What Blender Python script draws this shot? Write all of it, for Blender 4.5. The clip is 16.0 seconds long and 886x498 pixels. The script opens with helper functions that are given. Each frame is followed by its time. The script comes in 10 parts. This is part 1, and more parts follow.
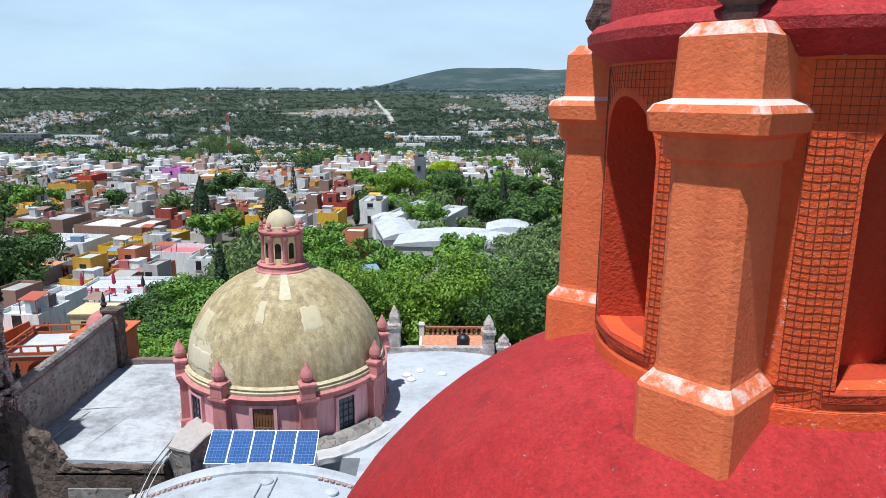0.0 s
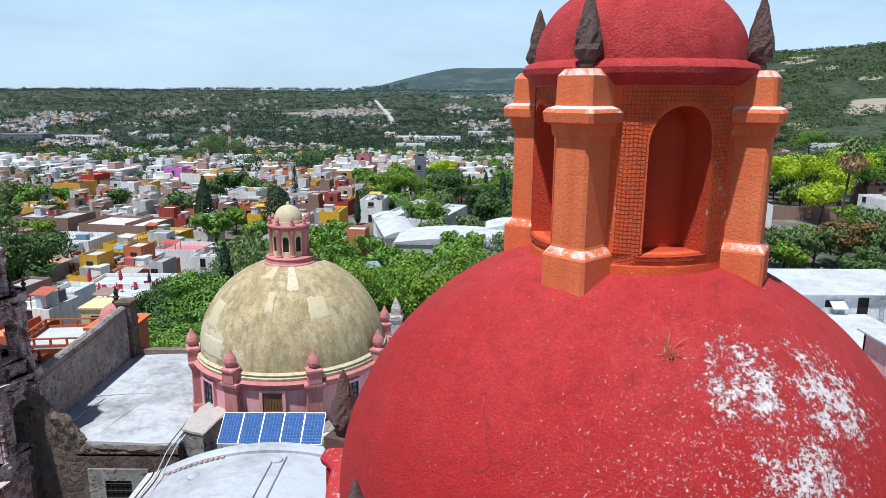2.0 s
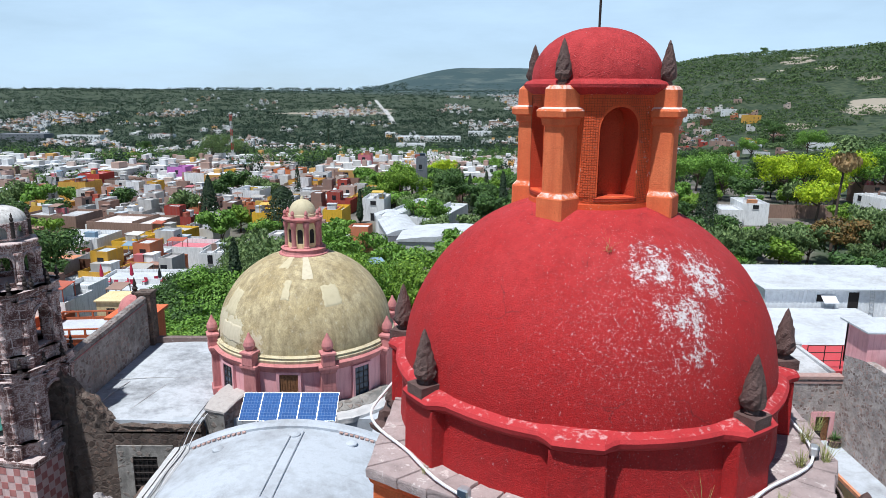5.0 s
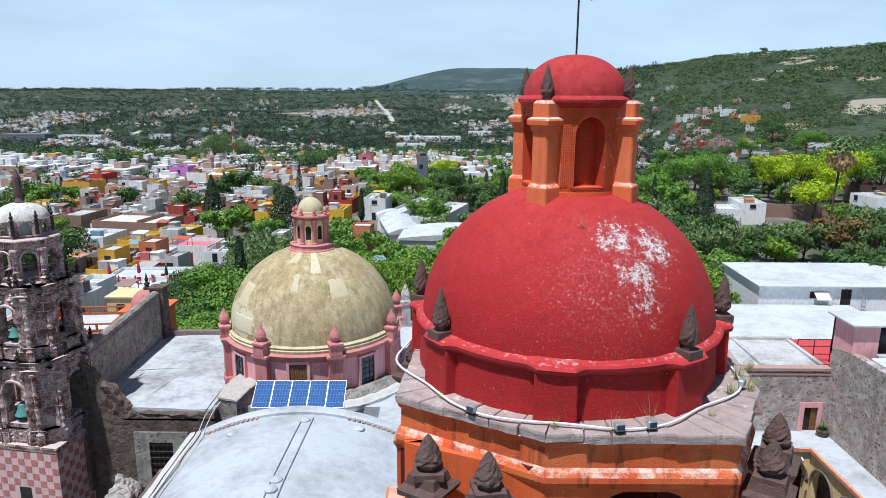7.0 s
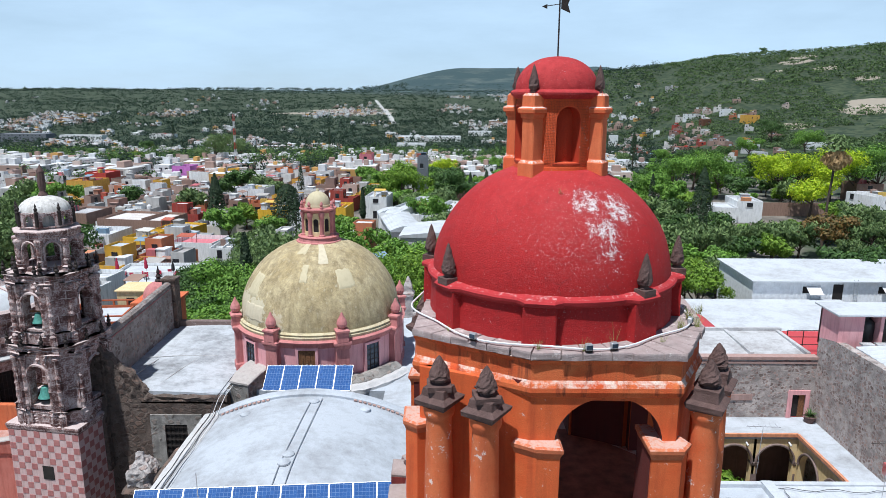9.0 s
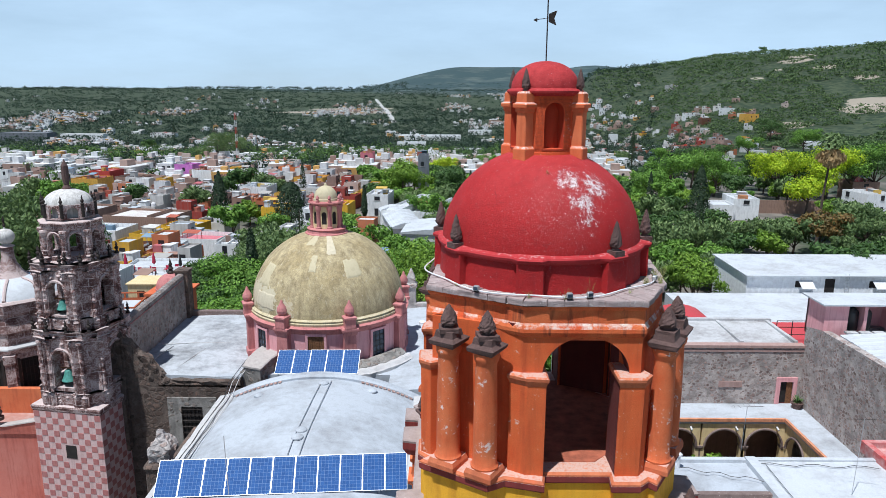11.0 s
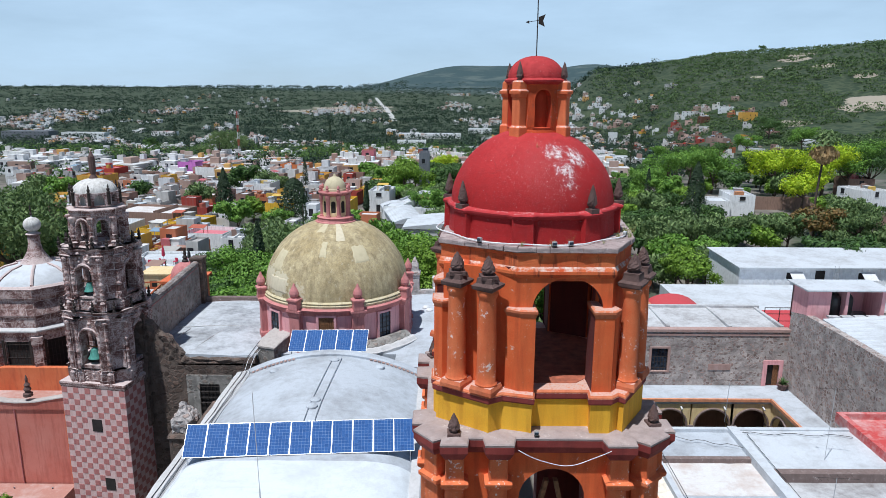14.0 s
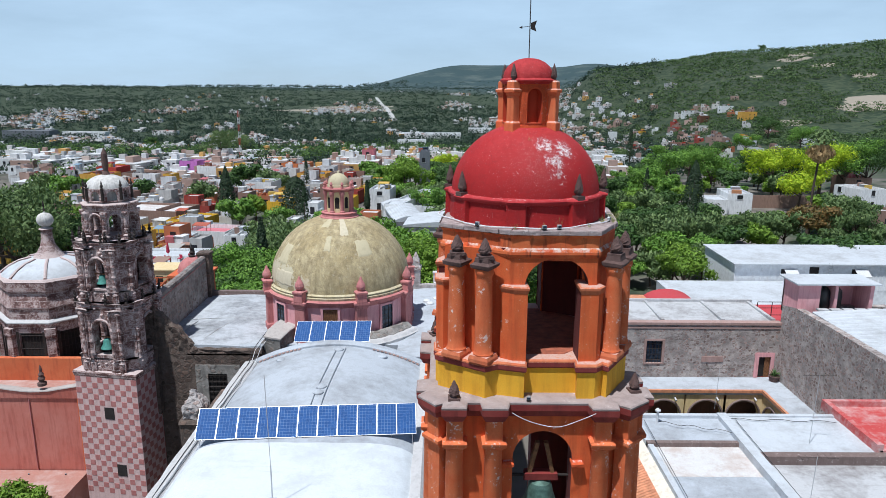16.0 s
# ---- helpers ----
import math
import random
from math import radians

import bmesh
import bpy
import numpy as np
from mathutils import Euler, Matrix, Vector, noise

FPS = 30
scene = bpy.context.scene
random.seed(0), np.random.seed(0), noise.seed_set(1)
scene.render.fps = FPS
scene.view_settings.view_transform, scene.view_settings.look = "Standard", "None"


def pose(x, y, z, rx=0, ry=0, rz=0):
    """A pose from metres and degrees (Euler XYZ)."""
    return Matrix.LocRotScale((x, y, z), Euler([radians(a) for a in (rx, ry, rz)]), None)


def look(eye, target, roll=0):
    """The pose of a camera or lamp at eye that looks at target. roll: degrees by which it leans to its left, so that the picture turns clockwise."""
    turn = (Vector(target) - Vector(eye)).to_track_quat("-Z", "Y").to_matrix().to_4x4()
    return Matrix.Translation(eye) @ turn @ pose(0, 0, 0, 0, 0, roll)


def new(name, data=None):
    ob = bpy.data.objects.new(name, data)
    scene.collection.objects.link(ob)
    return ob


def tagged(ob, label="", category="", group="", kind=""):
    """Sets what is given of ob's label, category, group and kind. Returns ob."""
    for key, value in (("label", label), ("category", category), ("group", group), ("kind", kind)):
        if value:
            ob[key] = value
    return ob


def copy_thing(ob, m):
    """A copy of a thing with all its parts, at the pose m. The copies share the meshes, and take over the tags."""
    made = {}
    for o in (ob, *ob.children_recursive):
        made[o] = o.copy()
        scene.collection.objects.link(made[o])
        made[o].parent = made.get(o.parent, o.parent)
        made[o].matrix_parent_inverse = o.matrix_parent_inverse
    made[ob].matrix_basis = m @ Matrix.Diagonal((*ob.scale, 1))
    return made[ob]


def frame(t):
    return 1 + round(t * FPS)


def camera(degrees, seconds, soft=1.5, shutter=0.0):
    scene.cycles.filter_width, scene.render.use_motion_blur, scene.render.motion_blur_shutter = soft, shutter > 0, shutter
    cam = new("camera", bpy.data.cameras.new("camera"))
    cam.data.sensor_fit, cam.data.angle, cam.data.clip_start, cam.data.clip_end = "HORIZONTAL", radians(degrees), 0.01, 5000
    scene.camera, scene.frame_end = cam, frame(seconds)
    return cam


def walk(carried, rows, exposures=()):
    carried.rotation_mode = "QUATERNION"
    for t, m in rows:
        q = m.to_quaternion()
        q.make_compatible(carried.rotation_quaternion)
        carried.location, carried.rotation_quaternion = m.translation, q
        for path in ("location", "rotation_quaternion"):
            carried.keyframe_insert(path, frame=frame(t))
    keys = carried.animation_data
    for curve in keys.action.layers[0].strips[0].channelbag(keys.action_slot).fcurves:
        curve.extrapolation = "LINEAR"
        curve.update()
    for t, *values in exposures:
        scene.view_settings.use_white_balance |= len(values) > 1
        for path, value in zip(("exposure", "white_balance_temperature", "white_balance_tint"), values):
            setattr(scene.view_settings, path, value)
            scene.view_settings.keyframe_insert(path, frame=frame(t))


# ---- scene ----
# ---------------------------------------------------------------- camera
cam = camera(65.5, 16.0, soft=0.25)
# seconds, eye x, y, z, degrees below the level line
FLIGHT = [
    (0, -1.178, -2.395, 30.310, 12.76),
    (0.5, -1.081, -2.806, 30.330, 12.76),
    (1, -1.062, -3.233, 30.360, 12.76),
    (1.5, -1.110, -3.739, 30.368, 12.76),
    (2, -1.166, -4.283, 30.362, 12.76),
    (2.5, -1.224, -4.715, 30.351, 12.76),
    (3, -1.273, -5.076, 30.346, 12.76),
    (3.5, -1.301, -5.468, 30.358, 12.76),
    (4, -1.355, -5.893, 30.351, 12.76),
    (6.5, -1.572, -8.150, 30.558, 12.76),
    (7, -1.595, -8.618, 30.565, 12.76),
    (7.5, -1.602, -9.115, 30.543, 12.76),
    (8, -1.630, -9.587, 30.517, 12.76),
    (8.5, -1.665, -10.062, 30.491, 12.76),
    (9, -1.697, -10.656, 30.484, 12.76),
    (11.5, -1.880, -13.403, 30.459, 12.85),
    (12, -1.913, -13.897, 30.417, 12.85),
    (12.5, -1.948, -14.370, 30.388, 12.89),
    (13, -1.977, -14.838, 30.326, 12.89),
    (13.5, -1.998, -15.278, 30.301, 12.92),
    (14, -2.037, -15.742, 30.266, 12.94),
    (14.5, -2.078, -16.131, 30.279, 12.98),
    (15, -2.080, -16.547, 30.269, 12.98),
    (15.5, -2.082, -16.963, 30.261, 12.98),
    (16, -2.065, -17.359, 30.251, 12.98),
]


def heading(x, y, z, down):
    d = radians(down)
    return look((x, y, z), (x, y + math.cos(d) * 10, z - math.sin(d) * 10), 0.31)


walk(cam, [(r[0], heading(*r[1:])) for r in FLIGHT], [(0.0, 0.20, 5850, 8), (9.2, 0.15, 5800, 8), (12.0, 0.05, 5750, 8), (16.0, -0.02, 5750, 8)])

# ---------------------------------------------------------------- world and sun
SUN_EL, SUN_AZ = 70.0, 231.0  # degrees; azimuth of the sun seen from the place, counted from +x
world = bpy.data.worlds.new("sky")
scene.world = world
world.use_nodes = True
wn, wl = world.node_tree.nodes, world.node_tree.links
wn.clear()
w_out, w_bg = wn.new("ShaderNodeOutputWorld"), wn.new("ShaderNodeBackground")
w_sky = wn.new("ShaderNodeTexSky")
w_sky.sky_type = "NISHITA"
w_sky.sun_disc = False
w_sky.sun_elevation, w_sky.sun_rotation = radians(SUN_EL), radians(90 - SUN_AZ)
w_sky.altitude, w_sky.air_density, w_sky.dust_density = 1900, 1.0, 1.5
w_co = wn.new("ShaderNodeTexCoord")
w_map = wn.new("ShaderNodeMapping")
w_map.inputs["Scale"].default_value = (1.0, 1.0, 4.5)
w_n1, w_ramp, w_mix = wn.new("ShaderNodeTexNoise"), wn.new("ShaderNodeValToRGB"), wn.new("ShaderNodeMix")
w_n1.inputs["Scale"].default_value, w_n1.inputs["Detail"].default_value, w_n1.inputs["Roughness"].default_value = 2.2, 9, 0.6
w_ramp.color_ramp.elements[0].position, w_ramp.color_ramp.elements[1].position = 0.28, 0.72
w_ramp.color_ramp.elements[0].color, w_ramp.color_ramp.elements[1].color = (0.6, 0.6, 0.6, 1), (1.0, 1.0, 1.0, 1)
w_mix.data_type = "RGBA"
w_mix.inputs["B"].default_value = (10.8, 13.6, 15.9, 1)
wl.new(w_co.outputs["Generated"], w_map.inputs["Vector"])
wl.new(w_map.outputs["Vector"], w_n1.inputs["Vector"])
wl.new(w_n1.outputs["Fac"], w_ramp.inputs["Fac"])
w_sep, w_up = wn.new("ShaderNodeSeparateXYZ"), wn.new("ShaderNodeMapRange")
w_up.inputs["From Min"].default_value, w_up.inputs["From Max"].default_value = 0.1, 0.55
w_up.inputs["To Min"].default_value, w_up.inputs["To Max"].default_value = 1.0, 0.0
w_mul = wn.new("ShaderNodeMath")
w_mul.operation = "MULTIPLY"
wl.new(w_co.outputs["Generated"], w_sep.inputs["Vector"])
wl.new(w_sep.outputs["Z"], w_up.inputs["Value"])
wl.new(w_ramp.outputs["Color"], w_mul.inputs[0])
wl.new(w_up.outputs["Result"], w_mul.inputs[1])
wl.new(w_mul.outputs["Value"], w_mix.inputs["Factor"])
wl.new(w_sky.outputs["Color"], w_mix.inputs["A"])
wl.new(w_mix.outputs["Result"], w_bg.inputs["Color"])
w_bg.inputs["Strength"].default_value = 0.056
wl.new(w_bg.outputs["Background"], w_out.inputs["Surface"])

sun = new("sun", bpy.data.lights.new("sun", "SUN"))
sun.data.energy, sun.data.angle, sun.data.color = 5.0, radians(1.0), (1.0, 0.955, 0.88)
_e, _a = radians(SUN_EL), radians(SUN_AZ)
sun.matrix_world = look((100 * math.cos(_e) * math.cos(_a), 100 * math.cos(_e) * math.sin(_a), 100 * math.sin(_e)), (0, 0, 0))


# ---------------------------------------------------------------- materials
class Nodes:
    """A small writer of node materials."""

    def __init__(self, name):
        self.m = bpy.data.materials.new(name)
        self.m.use_nodes = True
        self.n, self.l = self.m.node_tree.nodes, self.m.node_tree.links
        self.b = self.n["Principled BSDF"]
        geo = self.n.new("ShaderNodeNewGeometry")
        self.pos, self.normal = geo.outputs["Position"], geo.outputs["Normal"]

    def put(self, kind, links=(), **values):
        node = self.n.new(kind)
        for key, value in values.items():
            node.inputs[key].default_value = value
        for key, out in links:
            self.l.new(out, node.inputs[key])
        return node

    def noise(self, scale, detail=5, rough=0.6, where=None, distort=0.0):
        return self.put("ShaderNodeTexNoise", [("Vector", where or self.pos)], Scale=scale, Detail=detail, Roughness=rough, Distortion=distort).outputs["Fac"]

    def scaled(self, v, where=None):
        return self.put("ShaderNodeMapping", [("Vector", where or self.pos)], Scale=v).outputs["Vector"]

    def ramp(self, fac, a, b, lo=(0, 0, 0), hi=(1, 1, 1), const=False):
        r = self.n.new("ShaderNodeValToRGB")
        r.color_ramp.elements[0].position, r.color_ramp.elements[1].position = a, b
        r.color_ramp.elements[0].color, r.color_ramp.elements[1].color = (*lo, 1), (*hi, 1)
        if const:
            r.color_ramp.interpolation = "CONSTANT"
        self.l.new(fac, r.inputs["Fac"])
        return r.outputs["Color"]

    def mix(self, fac, a, b, how="MIX"):
        m = self.n.new("ShaderNodeMix")
        m.data_type, m.blend_type = "RGBA", how
        for key, v in (("Factor", fac), ("A", a), ("B", b)):
            if isinstance(v, (tuple, list)):
                m.inputs[key].default_value = (*v, 1)
            elif isinstance(v, (int, float)):
                m.inputs[key].default_value = v
            else:
                self.l.new(v, m.inputs[key])
        return m.outputs["Result"]

    def math(self, op, a, b=0.5):
        m = self.n.new("ShaderNodeMath")
        m.operation = op
        for k, v in enumerate((a, b)):
            if isinstance(v, (int, float)):
                m.inputs[k].default_value = v
            else:
                self.l.new(v, m.inputs[k])
        return m.outputs["Value"]

    def near(self, centre, radius, soft):
        """1 within radius of a place, 0 past radius + soft."""
        d = self.n.new("ShaderNodeVectorMath")
        d.operation = "DISTANCE"
        self.l.new(self.pos, d.inputs[0])
        d.inputs[1].default_value = centre
        return self.ramp(self.math("DIVIDE", d.outputs["Value"], radius + soft), radius / (radius + soft), 1.0, (1, 1, 1), (0, 0, 0))

    def done(self, colour, rough=0.85, bump=None, strength=0.3, metal=0.0, distance=0.02):
        for key, v in (("Base Color", colour), ("Roughness", rough)):
            if isinstance(v, (tuple, list)):
                self.b.inputs[key].default_value = (*v, 1)
            elif isinstance(v, (int, float)):
                self.b.inputs[key].default_value = v
            else:
                self.l.new(v, self.b.inputs[key])
        self.b.inputs["Metallic"].default_value = metal
        if bump is not None:
            bp = self.put("ShaderNodeBump", [("Height", bump)], Strength=strength, Distance=distance)
            self.l.new(bp.outputs["Normal"], self.b.inputs["Normal"])
        return self.m


def stucco(name, base, pale, dark, grain=60.0, blot=1.6, flake=None, flake_at=0.66, rough=0.85, bump=0.35, ledge=0.0, speck=0.0, lime=(0.74, 0.68, 0.65)):
    """Limewashed plaster: blotches of a paler and a darker wash, fine grain, and flaked spots."""
    k = Nodes(name)
    big, mid, fine = k.noise(blot, 6, 0.6), k.noise(blot * 6, 5, 0.65), k.noise(grain, 3, 0.6)
    c = k.mix(k.ramp(big, 0.35, 0.7), base, pale)
    streak = k.noise(1.0, 5, 0.6, k.scaled((5.0, 5.0, 0.5)))
    c = k.mix(k.math("MULTIPLY", k.ramp(streak, 0.48, 0.70), 0.7), c, dark)
    c = k.mix(k.math("MULTIPLY", k.ramp(mid, 0.3, 0.8), 0.35), c, pale)
    c = k.mix(0.35, c, k.ramp(fine, 0.3, 0.75, (0.55, 0.55, 0.55), (1.3, 1.3, 1.3)), "MULTIPLY")
    if flake:
        spots = k.ramp(k.math("ADD", k.math("MULTIPLY", k.noise(14, 6, 0.7), 0.6), k.math("MULTIPLY", big, 0.4)), flake_at, flake_at + 0.03)
        c = k.mix(spots, c, flake)
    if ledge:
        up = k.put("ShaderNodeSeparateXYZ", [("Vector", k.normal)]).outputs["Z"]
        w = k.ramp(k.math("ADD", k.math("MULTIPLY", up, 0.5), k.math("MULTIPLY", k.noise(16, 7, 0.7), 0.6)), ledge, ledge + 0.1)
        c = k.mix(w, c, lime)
    if speck:
        pits = k.noise(34, 8, 0.75)
        c = k.mix(k.math("MULTIPLY", k.ramp(pits, 0.56, 0.66), speck), c, dark)
        c = k.mix(k.math("MULTIPLY", k.ramp(pits, 0.36, 0.28), speck * 0.7), c, pale)
        fine = k.math("ADD", fine, k.math("MULTIPLY", k.noise(95, 3, 0.6), 0.6))
    h = k.math("ADD", k.math("MULTIPLY", fine, 0.6), k.math("MULTIPLY", mid, 0.55))
    return k.done(c, rough, h, bump)


def plain(name, base, vary=0.18, scale=6.0, rough=0.6, metal=0.0, bump=0.1):
    k = Nodes(name)
    n = k.noise(scale, 5, 0.6)
    d = tuple(v * (1 - vary) for v in base)
    u = tuple(min(1, v * (1 + vary)) for v in base)
    return k.done(k.mix(k.ramp(n, 0.3, 0.7), d, u), rough, k.noise(scale * 8, 3), bump, metal)


def rubble(name, stone_a, stone_b, mortar, scale=3.0, joint=0.1, bump=0.9, streak=0.0, fill=0.7):
    """Rubble stone laid in broad joints."""
    k = Nodes(name)
    scale *= 1.35
    warp = k.mix(0.22, k.pos, k.put("ShaderNodeTexNoise", [("Vector", k.pos)], Scale=scale * 0.7, Detail=4.0).outputs["Color"])
    warp = k.scaled((1, 1, 1.25), warp)
    edge = k.n.new("ShaderNodeTexVoronoi")
    edge.feature = "DISTANCE_TO_EDGE"
    cell = k.n.new("ShaderNodeTexVoronoi")
    for v in (edge, cell):
        v.inputs["Scale"].default_value = scale
        k.l.new(warp, v.inputs["Vector"])
    shown = k.ramp(k.put("ShaderNodeSeparateXYZ", [("Vector", cell.outputs["Color"])]).outputs["Y"], 1 - fill - 0.05, 1 - fill + 0.05)
    gap = k.math("MULTIPLY", k.ramp(k.math("ADD", edge.outputs["Distance"], k.math("MULTIPLY", k.math("SUBTRACT", k.noise(scale * 3, 5, 0.7), 0.5), 0.16)), joint * 0.9, joint * 1.7), shown)
    tone = k.ramp(cell.outputs["Color"], 0.15, 0.85, stone_a, stone_b)
    tone = k.mix(0.5, tone, k.ramp(k.noise(scale * 5, 5), 0.3, 0.75, (0.5, 0.5, 0.5), (1.25, 1.25, 1.25)), "MULTIPLY")
    lime = k.mix(k.ramp(k.noise(1.1, 7, 0.7), 0.36, 0.62), mortar, tuple(v * 0.5 for v in mortar))
    lime = k.mix(0.55, lime, k.ramp(k.noise(24, 5, 0.7), 0.32, 0.7, (0.55, 0.55, 0.55), (1.3, 1.3, 1.3)), "MULTIPLY")
    c = k.mix(gap, lime, tone)
    c = k.mix(k.math("MULTIPLY", k.ramp(k.noise(0.7, 8, 0.7), 0.50, 0.62), 0.6), c, lime)
    if streak:
        c = k.mix(k.math("MULTIPLY", k.ramp(k.noise(0.8, 5, 0.6, k.scaled((3, 3, 0.35))), 0.45, 0.75), streak), c, tuple(v * 0.35 for v in mortar))
    return k.done(c, 0.92, k.math("ADD", gap, k.math("MULTIPLY", k.noise(scale * 6, 5), 0.5)), bump, distance=0.06)


def washed_roof(name, base, dirt, amount=0.55, seam=0.0):
    """A limewashed flat roof with grey weather stains."""
    k = Nodes(name)
    a, b = k.noise(0.35, 7, 0.62), k.noise(2.2, 6, 0.65)
    m = k.ramp(k.math("ADD", k.math("MULTIPLY", a, 0.65), k.math("MULTIPLY", b, 0.35)), 0.46, 0.68)
    c = k.mix(k.math("MULTIPLY", m, amount), base, dirt)
    c = k.mix(k.math("MULTIPLY", k.ramp(k.noise(5.5, 9, 0.78), 0.55, 0.66), 0.45 * amount), c, dirt)
    c = k.mix(k.math("MULTIPLY", k.ramp(k.noise(1.0, 6, 0.7, k.scaled((0.5, 3.0, 1.0))), 0.56, 0.68), 0.35 * amount), c, dirt)
    c = k.mix(0.4, c, k.ramp(k.noise(18, 6, 0.7), 0.32, 0.7, (0.68, 0.68, 0.68), (1.15, 1.15, 1.15)), "MULTIPLY")
    return k.done(c, 0.75, k.math("ADD", b, k.noise(40, 3)), 0.25)


M = {}
M["orange"] = stucco("orange_limewash", (0.64, 0.062, 0.010), (0.72, 0.120, 0.030), (0.42, 0.028, 0.007), flake=(0.72, 0.60, 0.52), flake_at=0.595, bump=0.4, speck=0.4)
M["orange_mid"] = stucco("weathered_orange_limewash", (0.65, 0.082, 0.013), (0.70, 0.150, 0.040), (0.30, 0.030, 0.008), blot=2.2, flake=(0.70, 0.56, 0.48), flake_at=0.608, bump=0.4, speck=0.4)
def grimed():
    """Orange limewash under a ledge, streaked with soot and white lime runs."""
    k = Nodes("streaked_orange_limewash")
    big, fine = k.noise(2.0, 6, 0.6), k.noise(60, 3, 0.6)
    c = k.mix(k.ramp(big, 0.35, 0.7), (0.60, 0.085, 0.018), (0.70, 0.19, 0.06))
    run = k.noise(1.0, 6, 0.65, k.scaled((6.0, 6.0, 0.7)))
    c = k.mix(k.math("MULTIPLY", k.ramp(run, 0.54, 0.68), 0.85), c, (0.10, 0.03, 0.018))
    up = k.put("ShaderNodeSeparateXYZ", [("Vector", k.normal)]).outputs["Z"]
    chalk = k.ramp(k.math("ADD", k.math("MULTIPLY", up, 0.42), k.math("MULTIPLY", k.noise(5, 7, 0.7), 0.8)), 0.56, 0.7)
    c = k.mix(chalk, c, (0.74, 0.62, 0.54))
    c = k.mix(0.4, c, k.ramp(fine, 0.3, 0.75, (0.55, 0.55, 0.55), (1.3, 1.3, 1.3)), "MULTIPLY")
    return k.done(c, 0.88, k.math("ADD", fine, big), 0.4)


M["entablature"] = grimed()
M["orange_low"] = stucco("ochre_orange_limewash", (0.54, 0.125, 0.035), (0.64, 0.20, 0.07), (0.28, 0.05, 0.02))
M["column"] = stucco("chipped_orange_limewash", (0.66, 0.098, 0.019), (0.70, 0.20, 0.075), (0.34, 0.040, 0.011), blot=2.6, flake=(0.78, 0.74, 0.72), flake_at=0.578, bump=0.4, speck=0.4)
M["yellow"] = stucco("mustard_limewash", (0.80, 0.37, 0.010), (0.84, 0.46, 0.03), (0.50, 0.20, 0.010), speck=0.3)
M["maroon"] = stucco("maroon_paint", (0.20, 0.02, 0.018), (0.28, 0.05, 0.04), (0.10, 0.012, 0.012), flake=(0.7, 0.6, 0.56), flake_at=0.69)
# darker copy of the orange wash, the niches' shade put into its colour
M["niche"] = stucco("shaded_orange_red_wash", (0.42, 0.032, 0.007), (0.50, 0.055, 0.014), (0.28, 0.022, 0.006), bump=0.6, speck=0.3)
# red wash of the inside, the belfry's shade darkened into its colour
M["inside_red"] = stucco("shaded_inside_red_wash", (0.105, 0.010, 0.009), (0.14, 0.02, 0.015), (0.05, 0.008, 0.007))
M["cantera"] = stucco("grey_brown_quarry_stone", (0.125, 0.082, 0.072), (0.23, 0.17, 0.155), (0.045, 0.032, 0.026), blot=3.5, flake=(0.58, 0.53, 0.51), flake_at=0.60, bump=0.8, speck=0.6)
M["cantera_pale"] = stucco("pale_pink_quarry_stone", (0.33, 0.25, 0.235), (0.46, 0.39, 0.37), (0.10, 0.07, 0.062), blot=2.5, flake=(0.66, 0.62, 0.60), flake_at=0.58, bump=0.7, speck=0.6)
M["old_stone"] = stucco("dark_lichen_stone", (0.055, 0.026, 0.022), (0.15, 0.09, 0.08), (0.018, 0.010, 0.009), grain=50, blot=9, flake=(0.40, 0.33, 0.31), flake_at=0.735, bump=1.0, speck=0.5)
M["pink"] = stucco("pink_limewash", (0.72, 0.31, 0.33), (0.78, 0.43, 0.45), (0.46, 0.17, 0.17), blot=0.6, speck=0.25)
M["pink_dark"] = stucco("dark_pink_stone", (0.46, 0.16, 0.155), (0.56, 0.24, 0.23), (0.24, 0.08, 0.08), blot=0.9)
M["pinkwall"] = stucco("salmon_limewash", (0.52, 0.14, 0.10), (0.60, 0.24, 0.19), (0.34, 0.08, 0.06), blot=0.35)
